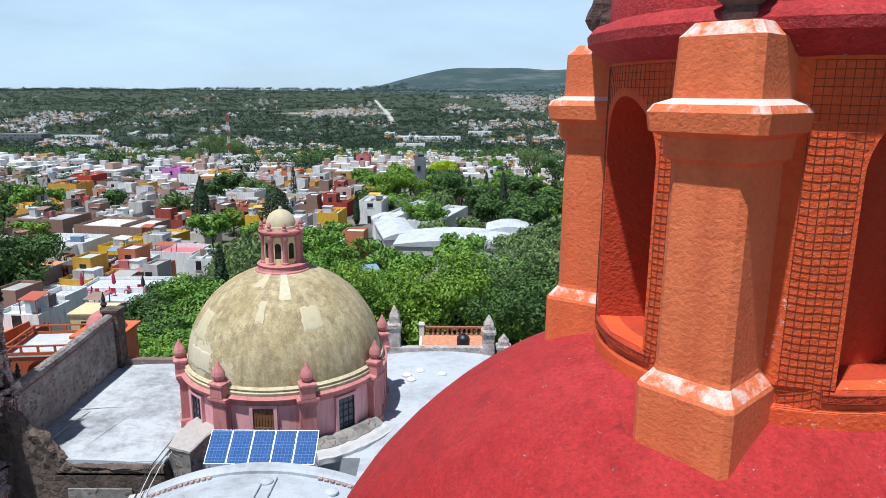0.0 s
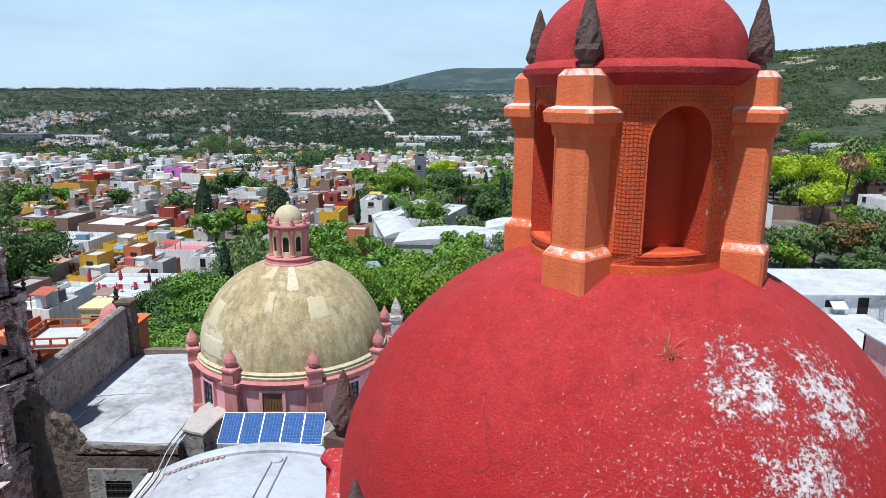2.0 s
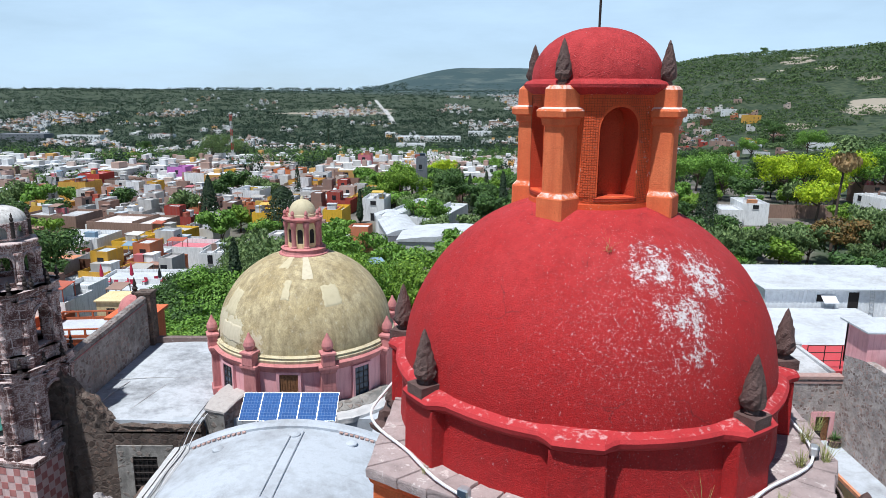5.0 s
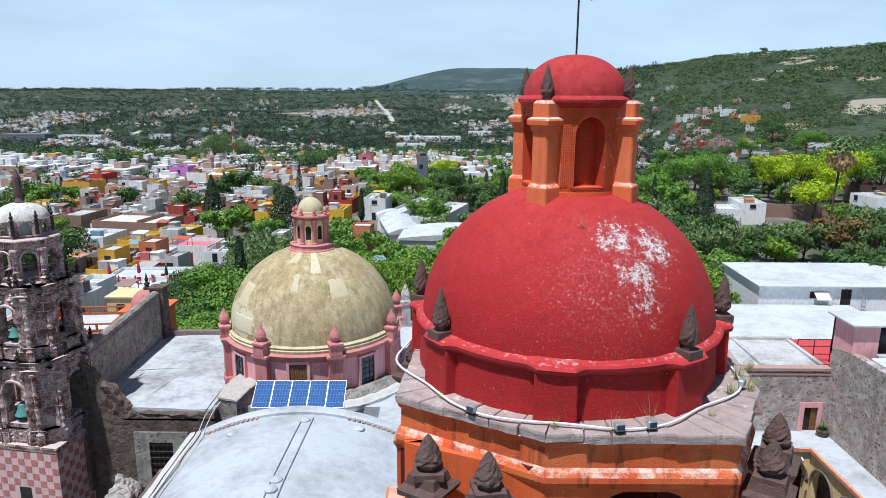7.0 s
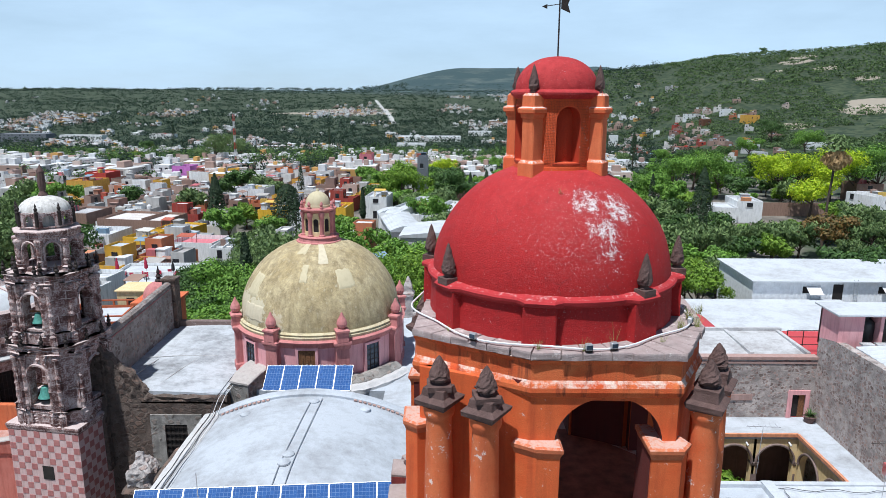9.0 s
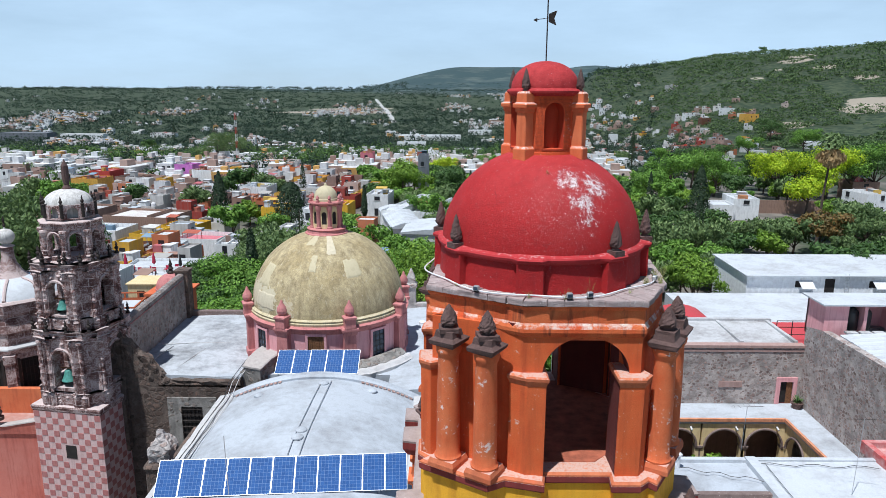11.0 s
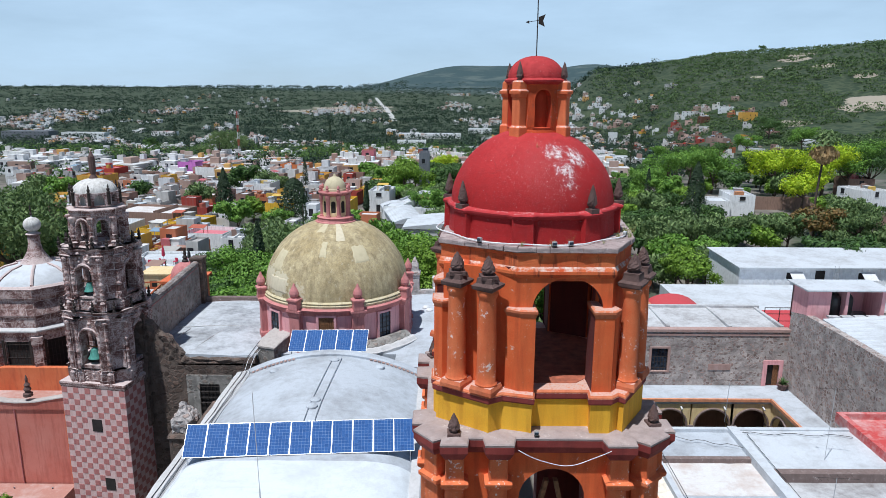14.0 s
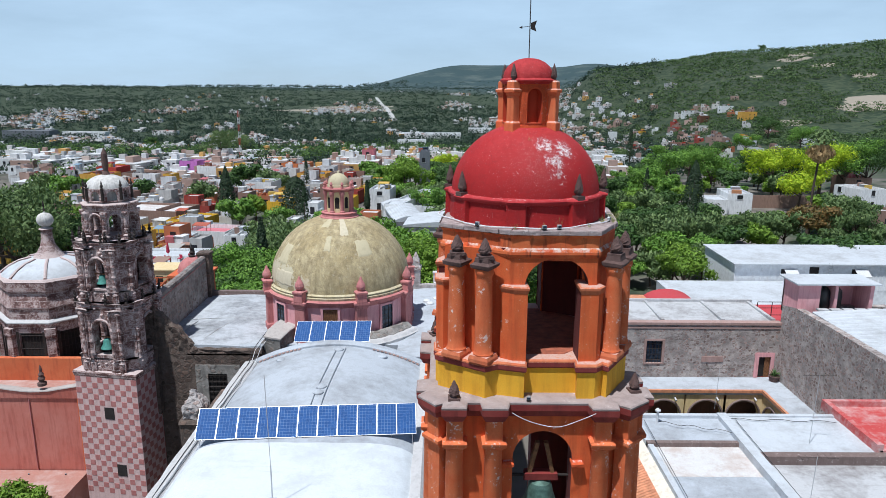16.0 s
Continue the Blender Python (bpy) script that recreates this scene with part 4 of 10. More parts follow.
# bird netting stretched round the lantern
bm = bmesh.new()
def net_line(a0, a1, z0, z1, n):
    pts = []
    for i in range(n + 1):
        f = i / n
        a, z = a0 + (a1 - a0) * f, z0 + (z1 - z0) * f
        q = 0.605 + 0.003 * noise.noise((a * 5, z * 6, 0))
        pts.append((q * math.sin(a), -q * math.cos(a), z))
    tube(bm, pts, 0.0011, 3)
for k in range(4):
    base = k * math.pi / 2
    for i in range(31):
        a = -0.56 + 1.12 * i / 30
        top = 29.46
        if abs(a) < 0.335:
            top = 30.12 + 0.21 * math.sqrt(max(0.0, 1 - (a / 0.335) ** 2))
        net_line(base + a, base + a + 0.004, top, 30.4, 8)
    for j in range(43):
        z = 29.44 + 0.0228 * j
        gap = 0.0
        if 29.5 < z < 30.33:
            gap = 0.335 if z < 30.12 else 0.335 * math.sqrt(max(0.0, 1 - ((z - 30.12) / 0.21) ** 2))
        for s in ((-1, 1) if gap else (1,)):
            net_line(base + s * gap if gap else base - 0.56, base + s * 0.56, z, z + 0.002, 8)
M["net"] = plain("rust_brown_net", (0.17, 0.035, 0.012), 0.3, 20, 0.8)
tagged(part("bird_net", bm, M["net"], TOWER, "fine dark bird netting"), kind="stuff")

# weather vane on the lantern
VANE = thing("weather_vane", "rusty iron weather vane on a thin pole", "weather vane", pose(0.0, 0.0, 30.98))
bm = bmesh.new()
tube(bm, [(0, 0, 0), (0, 0, 1.75)], 0.012, 8)
part("pole", bm, M["iron"], VANE)
bm = bmesh.new()
loft(bm, [[(x, y, z) for x, z in ((0.02, 0.72), (0.16, 0.66), (0.12, 0.78), (0.17, 0.92), (0.02, 0.86))] for y in (-0.004, 0.004)])
part("vane", bm, M["iron"], VANE, "rusty swallow-tailed iron vane")
bm = bmesh.new()
tube(bm, [(0.02, 0, 0.79), (-0.2, 0.02, 0.76)], 0.006, 6)
loft(bm, [[(x, y, z) for x, z in ((-0.26, 0.755), (-0.18, 0.72), (-0.18, 0.79))] for y in (0.014, 0.022)])
part("arrow", bm, M["iron"], VANE)
# stone slabs round the drum foot
for k in range(8):
    p, q = Vector(SLAB[k]), Vector(SLAB[(k + 1) % 8])
    n = 6 if (q - p).length > 1.7 else 4
    cuts = [0.0] + [(i + random.uniform(-0.18, 0.18)) / n for i in range(1, n)] + [1.0]
    out = Vector(((q - p).y, -(q - p).x)).normalized()
    for i in range(n):
        bm = bmesh.new()
        u, v = p.lerp(q, cuts[i]) + (q - p).normalized() * 0.005, p.lerp(q, cuts[i + 1]) - (q - p).normalized() * 0.005
        d0, d1 = random.uniform(-0.025, 0.02), random.uniform(-0.025, 0.02)
        u, v = u + out * d0, v + out * d1
        za, zb = 27.085 + 0.012 * random.random(), 27.175 + 0.02 * random.random()
        ring = [(u.x, u.y), (v.x, v.y), (v.x * 0.68, v.y * 0.68), (u.x * 0.68, u.y * 0.68)]
        loft(bm, [[(x, y, za) for x, y in ring], [(x, y, zb - 0.02) for x, y in ring], [(x, y, zb) for x, y in offset_plan(ring, -0.014)]])
        bmesh.ops.subdivide_edges(bm, edges=bm.edges[:], cuts=2, use_grid_fill=True)
        rough_up(bm, 0.012, 11)
        body_part("slab_stone", bm, M["slab"])

# white cable and floodlights round the drum foot
CABLE = thing("electric_cable", "white electric cable looped round the drum foot", "cable", pose(0, 0, 0, 0, 0, TURN))
bm = bmesh.new()
pts = []
for i in range(90):
    a = radians(-150 + 300 * i / 89)
    q = 2.13 + 0.06 * math.sin(i * 0.45) + 0.04 * noise.noise((i * 0.2, 0, 0))
    pts.append((q * math.sin(a), -q * math.cos(a), 27.225))
tube(bm, pts, 0.014, 6)
part("cable_run", bm, M["cable_white"], CABLE)


def floodlight(x, y, z, rz, label="small grey floodlight on a bracket"):
    f = thing("floodlight", label, "floodlight", pose(x, y, z, 0, 0, rz), group="floodlights on the tower")
    b = bmesh.new()
    rect_loft(b, [(0.045, 0.03, 0.03), (0.05, 0.036, 0.05), (0.05, 0.036, 0.10), (0.04, 0.028, 0.115)])
    part("lamp_body", b, M["alu"], f)
    b = bmesh.new()
    box(b, 0, -0.041, 0.047, 0.08, 0.008, 0.055)
    part("lens", b, M["glass"], f)
    b = bmesh.new()
    box(b, 0, 0.0, 0.0, 0.09, 0.05, 0.03)
    part("bracket", b, M["iron"], f)
    return f


for a in (-46, -5, 4, 50):
    v = Matrix.Rotation(radians(TURN + a), 4, "Z") @ Vector((0, -2.2, 0))
    floodlight(v.x, v.y, 27.2, TURN + a)
for a in (-52, -38, -12, 22, 40):
    v = Matrix.Rotation(radians(TURN + a), 4, "Z") @ Vector((0, -2.62, 0))
    floodlight(v.x, v.y, 23.26, TURN + a, "small dark floodlight lying on the cornice")

M["grass"] = plain("dry_green_grass", (0.26, 0.27, 0.09), 0.5, 15, 0.8)


def weed(x, y, z, n=40, h=0.18, seed=1, flat=0.9):
    rnd = random.Random(seed)
    w = thing("weed_tuft", "dry tuft of grass growing from a crack", "weed", pose(x, y, z), group="weeds on the masonry")
    b = bmesh.new()
    for i in range(n):
        a, l, lean = rnd.uniform(0, 6.28), h * rnd.uniform(0.4, 1.2), rnd.uniform(0.1, flat)
        p0 = Vector((rnd.uniform(-0.03, 0.03), rnd.uniform(-0.03, 0.03), -0.01))
        d = Vector((math.cos(a) * lean, math.sin(a) * lean, 1)).normalized()
        p1, p2 = p0 + d * l * 0.6, p0 + d * l + Vector((math.cos(a), math.sin(a), -0.6)) * l * 0.2 * lean
        s = Vector((-math.sin(a), math.cos(a), 0)) * 0.0022
        vs = [b.verts.new(p) for p in (p0 - s, p0 + s, p1 + s * 0.8, p1 - s * 0.8, p2)]
        b.faces.new(vs[:4])
        b.faces.new((vs[3], vs[2], vs[4]))
    tagged(part("grass_clump", b, M["grass"], w), kind="stuff")
    return w


weed(-0.064, -1.116, 29.126, 34, 0.06, 3, 2.6)
weed(-0.064, -1.116, 29.126, 5, 0.24, 9, 1.6)
for i, (a, q, n, h) in enumerate(((-22, 2.12, 26, 0.14), (-6, 2.16, 34, 0.2), (6, 2.05, 12, 0.3), (26, 2.2, 20, 0.12), (44, 2.12, 60, 0.2), (50, 2.3, 60, 0.22), (58, 2.15, 70, 0.24), (66, 2.3, 50, 0.22), (-60, 2.1, 18, 0.12))):
    v = Matrix.Rotation(radians(TURN + a), 4, "Z") @ Vector((0, -q, 0))
    weed(v.x, v.y, 27.2, n, h, 20 + i)


# bells
def bell(name, label, x, y, z, r, rz=0.0, yoke=True, bronze="bronze"):
    t = thing(name, label, "bell", pose(x, y, z, 0, 0, rz))
    b = bmesh.new()
    lathe(b, [(r, 0), (r * 0.98, r * 0.08), (r * 0.82, r * 0.35), (r * 0.66, r * 0.8), (r * 0.58, r * 1.2), (r * 0.5, r * 1.38), (r * 0.25, r * 1.5), (r * 0.08, r * 1.56)], 28)
    part("bell_body", b, M[bronze], t, smooth=True)
    b = bmesh.new()
    tube(b, [(0, 0, r * 1.2), (0.02, 0, -r * 0.15)], r * 0.07, 6)
    part("clapper", b, M["iron"], t)
    if yoke:
        b = bmesh.new()
        rect_loft(b, [(r * 0.85, 0.12, r * 1.55), (r * 0.8, 0.13, r * 1.9)])
        part("yoke_beam", b, M["maroon"], t, "dark red painted timber yoke")
        for s in (-1, 1):
            b = bmesh.new()
            loft(b, [[(s * r * (0.2 + 0.36 * f) + dx, dy, r * 1.9 + (1 - f) * r * 1.6) for dx, dy in ((-0.05, -0.07), (0.05, -0.07), (0.05, 0.07), (-0.05, 0.07))] for f in (1, 0)])
            part("yoke_leg", b, M["wood"], t)
        b = bmesh.new()
        tube(b, [(-r * 1.7, 0, r * 1.72), (r * 1.7, 0, r * 1.72)], 0.04, 8)
        part("axle", b, M["iron"], t)
    return t


bell("bell", "large dark bronze bell hung on a red timber yoke", 0.36, -2.1, 20.2, 0.5, 0, bronze="bronze")

HANG = thing("hanging_cable", "white cable hanging slack below the cornice", "cable", pose(0.12, -0.15, 0))
bm = bmesh.new()
tube(bm, [(-0.6 + 1.9 * i / 14, -2.84 - 0.02 * math.sin(i), 23.14 - 0.34 * math.sin(math.pi * i / 14)) for i in range(15)], 0.008, 5)
part("cable_run", bm, M["cable_white"], HANG)

# ---------------------------------------------------------------- church nave
NAVE = thing("church_nave", "long white limewashed vaulted church nave", "church")
NX, NW = -8.95, 5.75


def vault_z(x, y=10.0):
    f = (x - NX) / NW
    q = smooth(13.3, 18.0, y)
    low = 12.45 + 0.88 * (1 - abs(f) ** 7)
    return (1 - q) * low + q * (12.45 + 1.5 * (1 - f * f) + 0.1 * math.sin((y - 16.0) * 0.32))


bm = bmesh.new()
rings = []
for j in range(41):
    y = -6.0 + 31.2 * j / 40
    rings.append([(NX - NW, y, 0)] + [(NX - NW + 2 * NW * i / 28, y, vault_z(NX - NW + 2 * NW * i / 28, y) + 0.03 * noise.noise((i * 0.4, y * 0.5, 0))) for i in range(29)] + [(NX + NW, y, 0)])
loft(bm, rings[25:])
bmesh.ops.recalc_face_normals(bm, faces=bm.faces)
part("vault", bm, M["vault_roof"], NAVE, "weathered pale grey barrel vault", smooth=True)
bm = bmesh.new()
loft(bm, rings[:26])
bmesh.ops.recalc_face_normals(bm, faces=bm.faces)
part("vault", bm, M["new_roof"], NAVE, "freshly whitewashed barrel vault", smooth=True)
# raised edge kerbs along the eaves and at the crossing arch
for s, x in ((-1, NX - NW), (1, NX + NW)):
    bm = bmesh.new()
    rings = []
    for j in range(32):
        y = -6 + 31 * j / 31
        w = 0.35 + (0.25 * smooth(18, 25, y) if s < 0 else 0)
        rings.append([(x - 0.3, y, 11.8), (x + w, y, 11.8), (x + w, y, 12.75 + 0.04 * noise.noise((y, 0, s))), (x + w * 0.5, y, 12.95), (x - 0.3, y, 12.85)])
    loft(bm, rings)
    rough_up(bm, 0.05, 1.3)
    part("eaves_kerb", bm, M["kerb_stone"], NAVE, "weathered limewashed stone kerb")
bm = bmesh.new()
rings = []
for i in range(33):
    x = NX - NW + 2 * NW * i / 32
    z = vault_z(x, 25)
    rings.append([(x, 24.9, z - 0.6), (x, 24.9, z + 0.14), (x, 25.05, z + 0.22), (x, 25.5, z + 0.22), (x, 25.6, z - 0.6)])
loft(bm, rings)
part("arch_band", bm, M["vault_roof"], NAVE)
bm = bmesh.new()
box(bm, 0, 0, 0, 0.17, 0.12, 0.06)
KERB_BRICK = None
for i in [*range(2, 13), *range(31, 43)]:
    x = NX - NW + 0.25 + (2 * NW - 0.5) * i / 43
    slope = math.atan2(vault_z(x + 0.1, 25) - vault_z(x - 0.1, 25), 0.2)
    if KERB_BRICK is None:
        o = KERB_BRICK = part("brick", bm, M["brick_edge"], NAVE)
    else:
        o = new("brick", KERB_BRICK.data)
        o.parent = NAVE
    o.matrix_basis = pose(x, 24.83, vault_z(x, 25) + 0.05, 0, -math.degrees(slope), random.uniform(-4, 4))
# cable ducts and round roof caps
for xx in (-9.1, -8.55):
    bm = bmesh.new()
    tube(bm, [(xx + 0.03 * (y - 16), y, vault_z(xx, y) + 0.06) for y in [15 + 0.5 * i for i in range(20)]], 0.022, 6)
    part("duct", bm, M["alu"], NAVE)
for x, y in ((-12.3, 23.6), (-8.7, 24.2), (-5.9, 24.1), (-8.85, 18.5), (-8.9, 17.8)):
    bm = bmesh.new()
    lathe(bm, [(0.3, 0), (0.29, 0.07), (0.18, 0.14), (0.02, 0.16)], 18, x, y)
    bm.transform(Matrix.Translation((0, 0, vault_z(x, y))))
    part("roof_cap", bm, M["vault_roof"], NAVE, smooth=True)
for k, (dx, r) in enumerate(((0.05, 0.03), (0.22, 0.02), (0.34, 0.022), (0.5, 0.02))):
    c = thing("roof_cable", "dark electric cable lying along the nave eaves", "cable", group="cables on the nave")
    bm = bmesh.new()
    pts = [(NX - NW + dx + 0.09 * noise.noise((y * 0.6, k, 0)), y, 12.94 + 0.03 * (k % 2)) for y in [6 + 0.6 * i for i in range(32)]]
    pts += [(NX - NW + dx - 0.3, 26.5 + k * 0.2, 13.0), (NX - NW + dx - 0.2, 30, 13.1)]
    tube(bm, pts, r * 0.8, 5)
    part("cable_run", bm, M["cable_white"] if k % 2 else M["black"], c)


def solar_array(name, label, p0, p1, tilt, n, length, legs):
    """A row of n panels between two lower corners, leaning back by tilt degrees."""
    a, b = Vector(p0), Vector(p1)
    d = b - a
    w = d.length / n
    rz = math.degrees(math.atan2(d.y, d.x))
    ry = -math.degrees(math.atan2(d.z, math.hypot(d.x, d.y)))
    root = thing(name, label, "solar panels", Matrix.Translation(a) @ pose(0, 0, 0, 0, ry, rz) @ pose(0, 0, 0, tilt))
    for i in range(n):
        bm = bmesh.new()
        x0, x1 = i * w + 0.008, (i + 1) * w - 0.008
        for xa, xb, ya, yb in ((x0, x1, 0, 0.016), (x0, x1, length - 0.016, length), (x0, x0 + 0.016, 0.016, length - 0.016), (x1 - 0.016, x1, 0.016, length - 0.016)):
            box(bm, (xa + xb) / 2, (ya + yb) / 2, 0, xb - xa, yb - ya, 0.045)
        frame_ob = part("panel_frame", bm, M["alu"], root)
        bm = bmesh.new()
        box(bm, (x0 + x1) / 2, length / 2, 0.005, x1 - x0 - 0.032, length - 0.032, 0.03)
        part("cell_sheet", bm, M["solar"], frame_ob, "blue solar cells")
    for i in range(legs + 1):
        for yy in (0.15, length - 0.15):
            bm = bmesh.new()
            x = 0.2 + (d.length - 0.4) * i / legs
            top = root.matrix_basis @ Vector((x, yy, 0))
            foot = Vector((top.x, top.y, min(top.z - 0.05, vault_z(top.x, top.y))))
            inv = root.matrix_basis.inverted()
            tube(bm, [inv @ top, inv @ foot], 0.025, 5)
            part("leg", bm, M["alu"], root)
    return root


solar_array("solar_array", "row of five blue solar panels on a metal stand", (-11.93, 25.75, 13.92), (-6.88, 25.5, 14.06), 36, 5, 1.66, 4)
solar_array("solar_array", "long row of eleven blue solar panels on the nave roof", (-14.25, 13.55, 13.38), (-3.35, 14.35, 13.38), 40, 11, 1.66, 10)

# lightning rod in front of the nave
ROD = thing("roof_mast", "thin grey metal mast standing on the nave roof", "mast", pose(-9.1, 8.2, 13.6))
bm = bmesh.new()
tube(bm, [(0, 0, 0), (0, 0, 1.6)], 0.03, 6)
tube(bm, [(0, 0, 1.6), (-0.06, 0, 5.6)], 0.014, 6)
part("pole", bm, M["alu"], ROD)
bm = bmesh.new()
box(bm, 0, 0, -0.3, 0.3, 0.3, 0.32)
part("foot", bm, M["alu"], ROD)

# ---------------------------------------------------------------- ochre dome over the crossing
DX, DY = -9.95, 34.2
DOME = thing("church_dome", "ochre plastered church dome on a pink drum", "dome", pose(DX, DY, 0))
bm = bmesh.new()
box(bm, 0, 0, 0, 11.4, 11.4, 12.7)
part("crossing_block", bm, M["vault_roof"], DOME)


M["rim"] = stucco("stained_ochre_rim", (0.50, 0.42, 0.25), (0.60, 0.54, 0.38), (0.20, 0.13, 0.08), blot=1.6, grain=25)


def drum_ring(profile, segs=96):
    b = bmesh.new()
    lathe(b, profile, segs)
    return b


part("drum", drum_ring([(5.36, 12.6), (5.36, 15.4)]), M["pink"], DOME, smooth=True)
part("drum_base", drum_ring([(5.62, 12.55), (5.62, 12.95), (5.5, 13.05), (5.36, 13.1)]), M["pink_dark"], DOME, smooth=True)
part("drum_cornice", drum_ring([(5.36, 15.25), (5.44, 15.35), (5.5, 15.5), (5.62, 15.6), (5.66, 15.7), (5.5, 15.78), (5.36, 15.8)]), M["pink_dark"], DOME, smooth=True)
part("dome_rim", drum_ring([(5.42, 15.78), (5.46, 15.95), (5.38, 16.0), (5.34, 16.02), (5.38, 16.06), (5.42, 16.12), (5.3, 16.2), (5.1, 16.25)]), M["rim"], DOME, smooth=True)
# dome shell with eight faint ribs and broad repair panels
bm = bmesh.new()
rings = []
for j in range(40):
    a = math.pi / 2 * 0.96 * j / 39
    ring = []
    for i in range(128):
        t = 2 * math.pi * i / 128
        r, z = 5.24 * math.cos(a), 4.95 * math.sin(a)
        w = 1 + 0.006 * noise.noise((r * math.cos(t) * 0.8, r * math.sin(t) * 0.8, z * 0.8)) - (0.006 if i % 16 == 8 else 0)
        ring.append((r * w * math.cos(t), r * w * math.sin(t), 16.15 + z))
    rings.append(ring)
loft(bm, rings)
part("dome_shell", bm, M["dome_ochre"], DOME, "mossy ochre plaster shell", smooth=True)
M["haunch_stone"] = rubble("stained_haunch_masonry", (0.09, 0.07, 0.06), (0.36, 0.29, 0.25), (0.40, 0.37, 0.34), 2.4, 0.12, streak=0.6, fill=0.55)
M["haunch_top"] = stucco("stained_pale_plaster", (0.34, 0.295, 0.265), (0.46, 0.42, 0.40), (0.12, 0.09, 0.075), blot=2.2, speck=0.8, bump=0.8)
M["concrete_old"] = stucco("stained_grey_plaster", (0.21, 0.185, 0.17), (0.33, 0.30, 0.28), (0.07, 0.06, 0.052), blot=1.6, speck=0.8, bump=0.8)
M["plaster_pale"] = stucco("pale_patch_plaster", (0.52, 0.44, 0.29), (0.62, 0.55, 0.41), (0.26, 0.20, 0.11), blot=2.6, grain=30, speck=0.8)
M["plaster_new"] = stucco("ochre_patch_plaster", (0.46, 0.385, 0.24), (0.55, 0.48, 0.32), (0.20, 0.16, 0.085), blot=2.6, grain=30, speck=0.9)


# repair panels of other plaster, laid a finger proud of the shell: bearings and heights in degrees
for a0, a1, e0, e1, mat in ((-58, -33, 4, 17, "plaster_pale"), (8, 21, 50, 86, "plaster_pale"), (-8, -1, 36, 52, "plaster_new"), (24, 40, 30, 47, "plaster_new"), (-24, -9, 60, 87, "plaster_new"), (-60, -44, 20, 40, "plaster_new")):
    bm = bmesh.new()
    rings = []
    for j in range(13):
        ring = []
        for i in range(13):
            e = radians(e0 + (e1 - e0) * j / 12 + 1.3 * noise.noise((i * 0.45, a0, 5.0 + j * 0.1)))
            a = radians(a0 + (a1 - a0) * i / 12 + 1.6 * noise.noise((j * 0.45, a0, i * 0.1)))
            q = 1.0045 if 0 < i < 12 and 0 < j < 12 else 0.99
            ring.append((5.24 * q * math.cos(e) * math.sin(a), -5.24 * q * math.cos(e) * math.cos(a), 16.15 + 4.95 * q * math.sin(e)))
        rings.append(ring)
    loft(bm, rings, closed=False, cap0=False, cap1=False)
    part("plaster_panel", bm, M[mat], DOME, "patched plaster panel", smooth=True)
for k in range(8):
    bm = bmesh.new()
    rect_loft(bm, [(0.5, 0.34, 12.6), (0.5, 0.34, 13.1), (0.42, 0.27, 13.2), (0.4, 0.25, 15.2), (0.46, 0.32, 15.3), (0.48, 0.34, 15.42), (0.55, 0.42, 15.55), (0.55, 0.42, 15.68), (0.4, 0.3, 15.74)], 0, -5.5)
    bm.transform(spin(k, 8, 22.5))
    pil = part("pilaster", bm, M["pink_dark"], DOME)
    bm = bmesh.new()
    rect_loft(bm, [(0.36, 0.3, 15.72), (0.34, 0.28, 16.3), (0.42, 0.36, 16.36), (0.42, 0.36, 16.46), (0.26, 0.22, 16.55)], 0, -5.62)
    lathe(bm, [(0.18, 16.55), (0.3, 16.7), (0.33, 16.85), (0.28, 17.05), (0.14, 17.3), (0.06, 17.5), (0.02, 17.56)], 14, 0, -5.62)
    bm.transform(spin(k, 8, 22.5))
    part("pinnacle", bm, M["pink_dark"], pil, "dark pink stone pinnacle")
    # window or shuttered opening in each bay
    bm = bmesh.new()
    w, z0, z1 = (0.52, 13.55, 15.2) if k == 0 else (0.5, 13.3, 15.1)
    for xa, xb, za, zb in ((-w - 0.16, -w, z0 - 0.1, z1 + 0.15), (w, w + 0.16, z0 - 0.1, z1 + 0.15), (-w, w, z1, z1 + 0.15), (-w, w, z0 - 0.1, z0)):
        box(bm, (xa + xb) / 2, -5.36, za, xb - xa, 0.26, zb - za)
    bm.transform(spin(k, 8))
    win = part("window_surround", bm, M["pink"], DOME)
    bm = bmesh.new()
    box(bm, 0, -5.34, z0, 2 * w, 0.1, z1 - z0)
    bm.transform(spin(k, 8))
    part("shutter" if k == 0 else "pane", bm, M["wood"] if k == 0 else M["glass"], win, "brown weathered wooden shutter" if k == 0 else "dark leaded glass")
    bm = bmesh.new()
    if k == 0:
        for i in range(7):
            plank = bmesh.new()
            box(plank, -w + 0.075 + i * 2 * w / 7, -5.4, z0, 2 * w / 7 - 0.03, 0.03, z1 - z0)
            plank.transform(spin(k, 8))
            part("plank", plank, M["wood"], win)
        box(bm, 0, -5.425, z0 + 0.5, 2 * w - 0.1, 0.03, 0.12)
    else:
        for i in range(4):
            bar = bmesh.new()
            box(bar, -w + 2 * w * i / 3, -5.405, z0, 0.022, 0.03, z1 - z0)
            bar.transform(spin(k, 8))
            part("lead_bar", bar, M["iron"], win)
        for i in range(5):
            bar = bmesh.new()
            box(bar, 0, -5.407, z0 + (z1 - z0) * i / 5 - 0.015, 2 * w, 0.026, 0.03)
            bar.transform(spin(k, 8))
            part("lead_bar", bar, M["iron"], win)
        box(bm, 0, -5.407, z1 - 0.015, 2 * w, 0.026, 0.03)
    bm.transform(spin(k, 8))
    part("ledge_board" if k == 0 else "lead_bar", bm, M["wood"] if k == 0 else M["iron"], win)
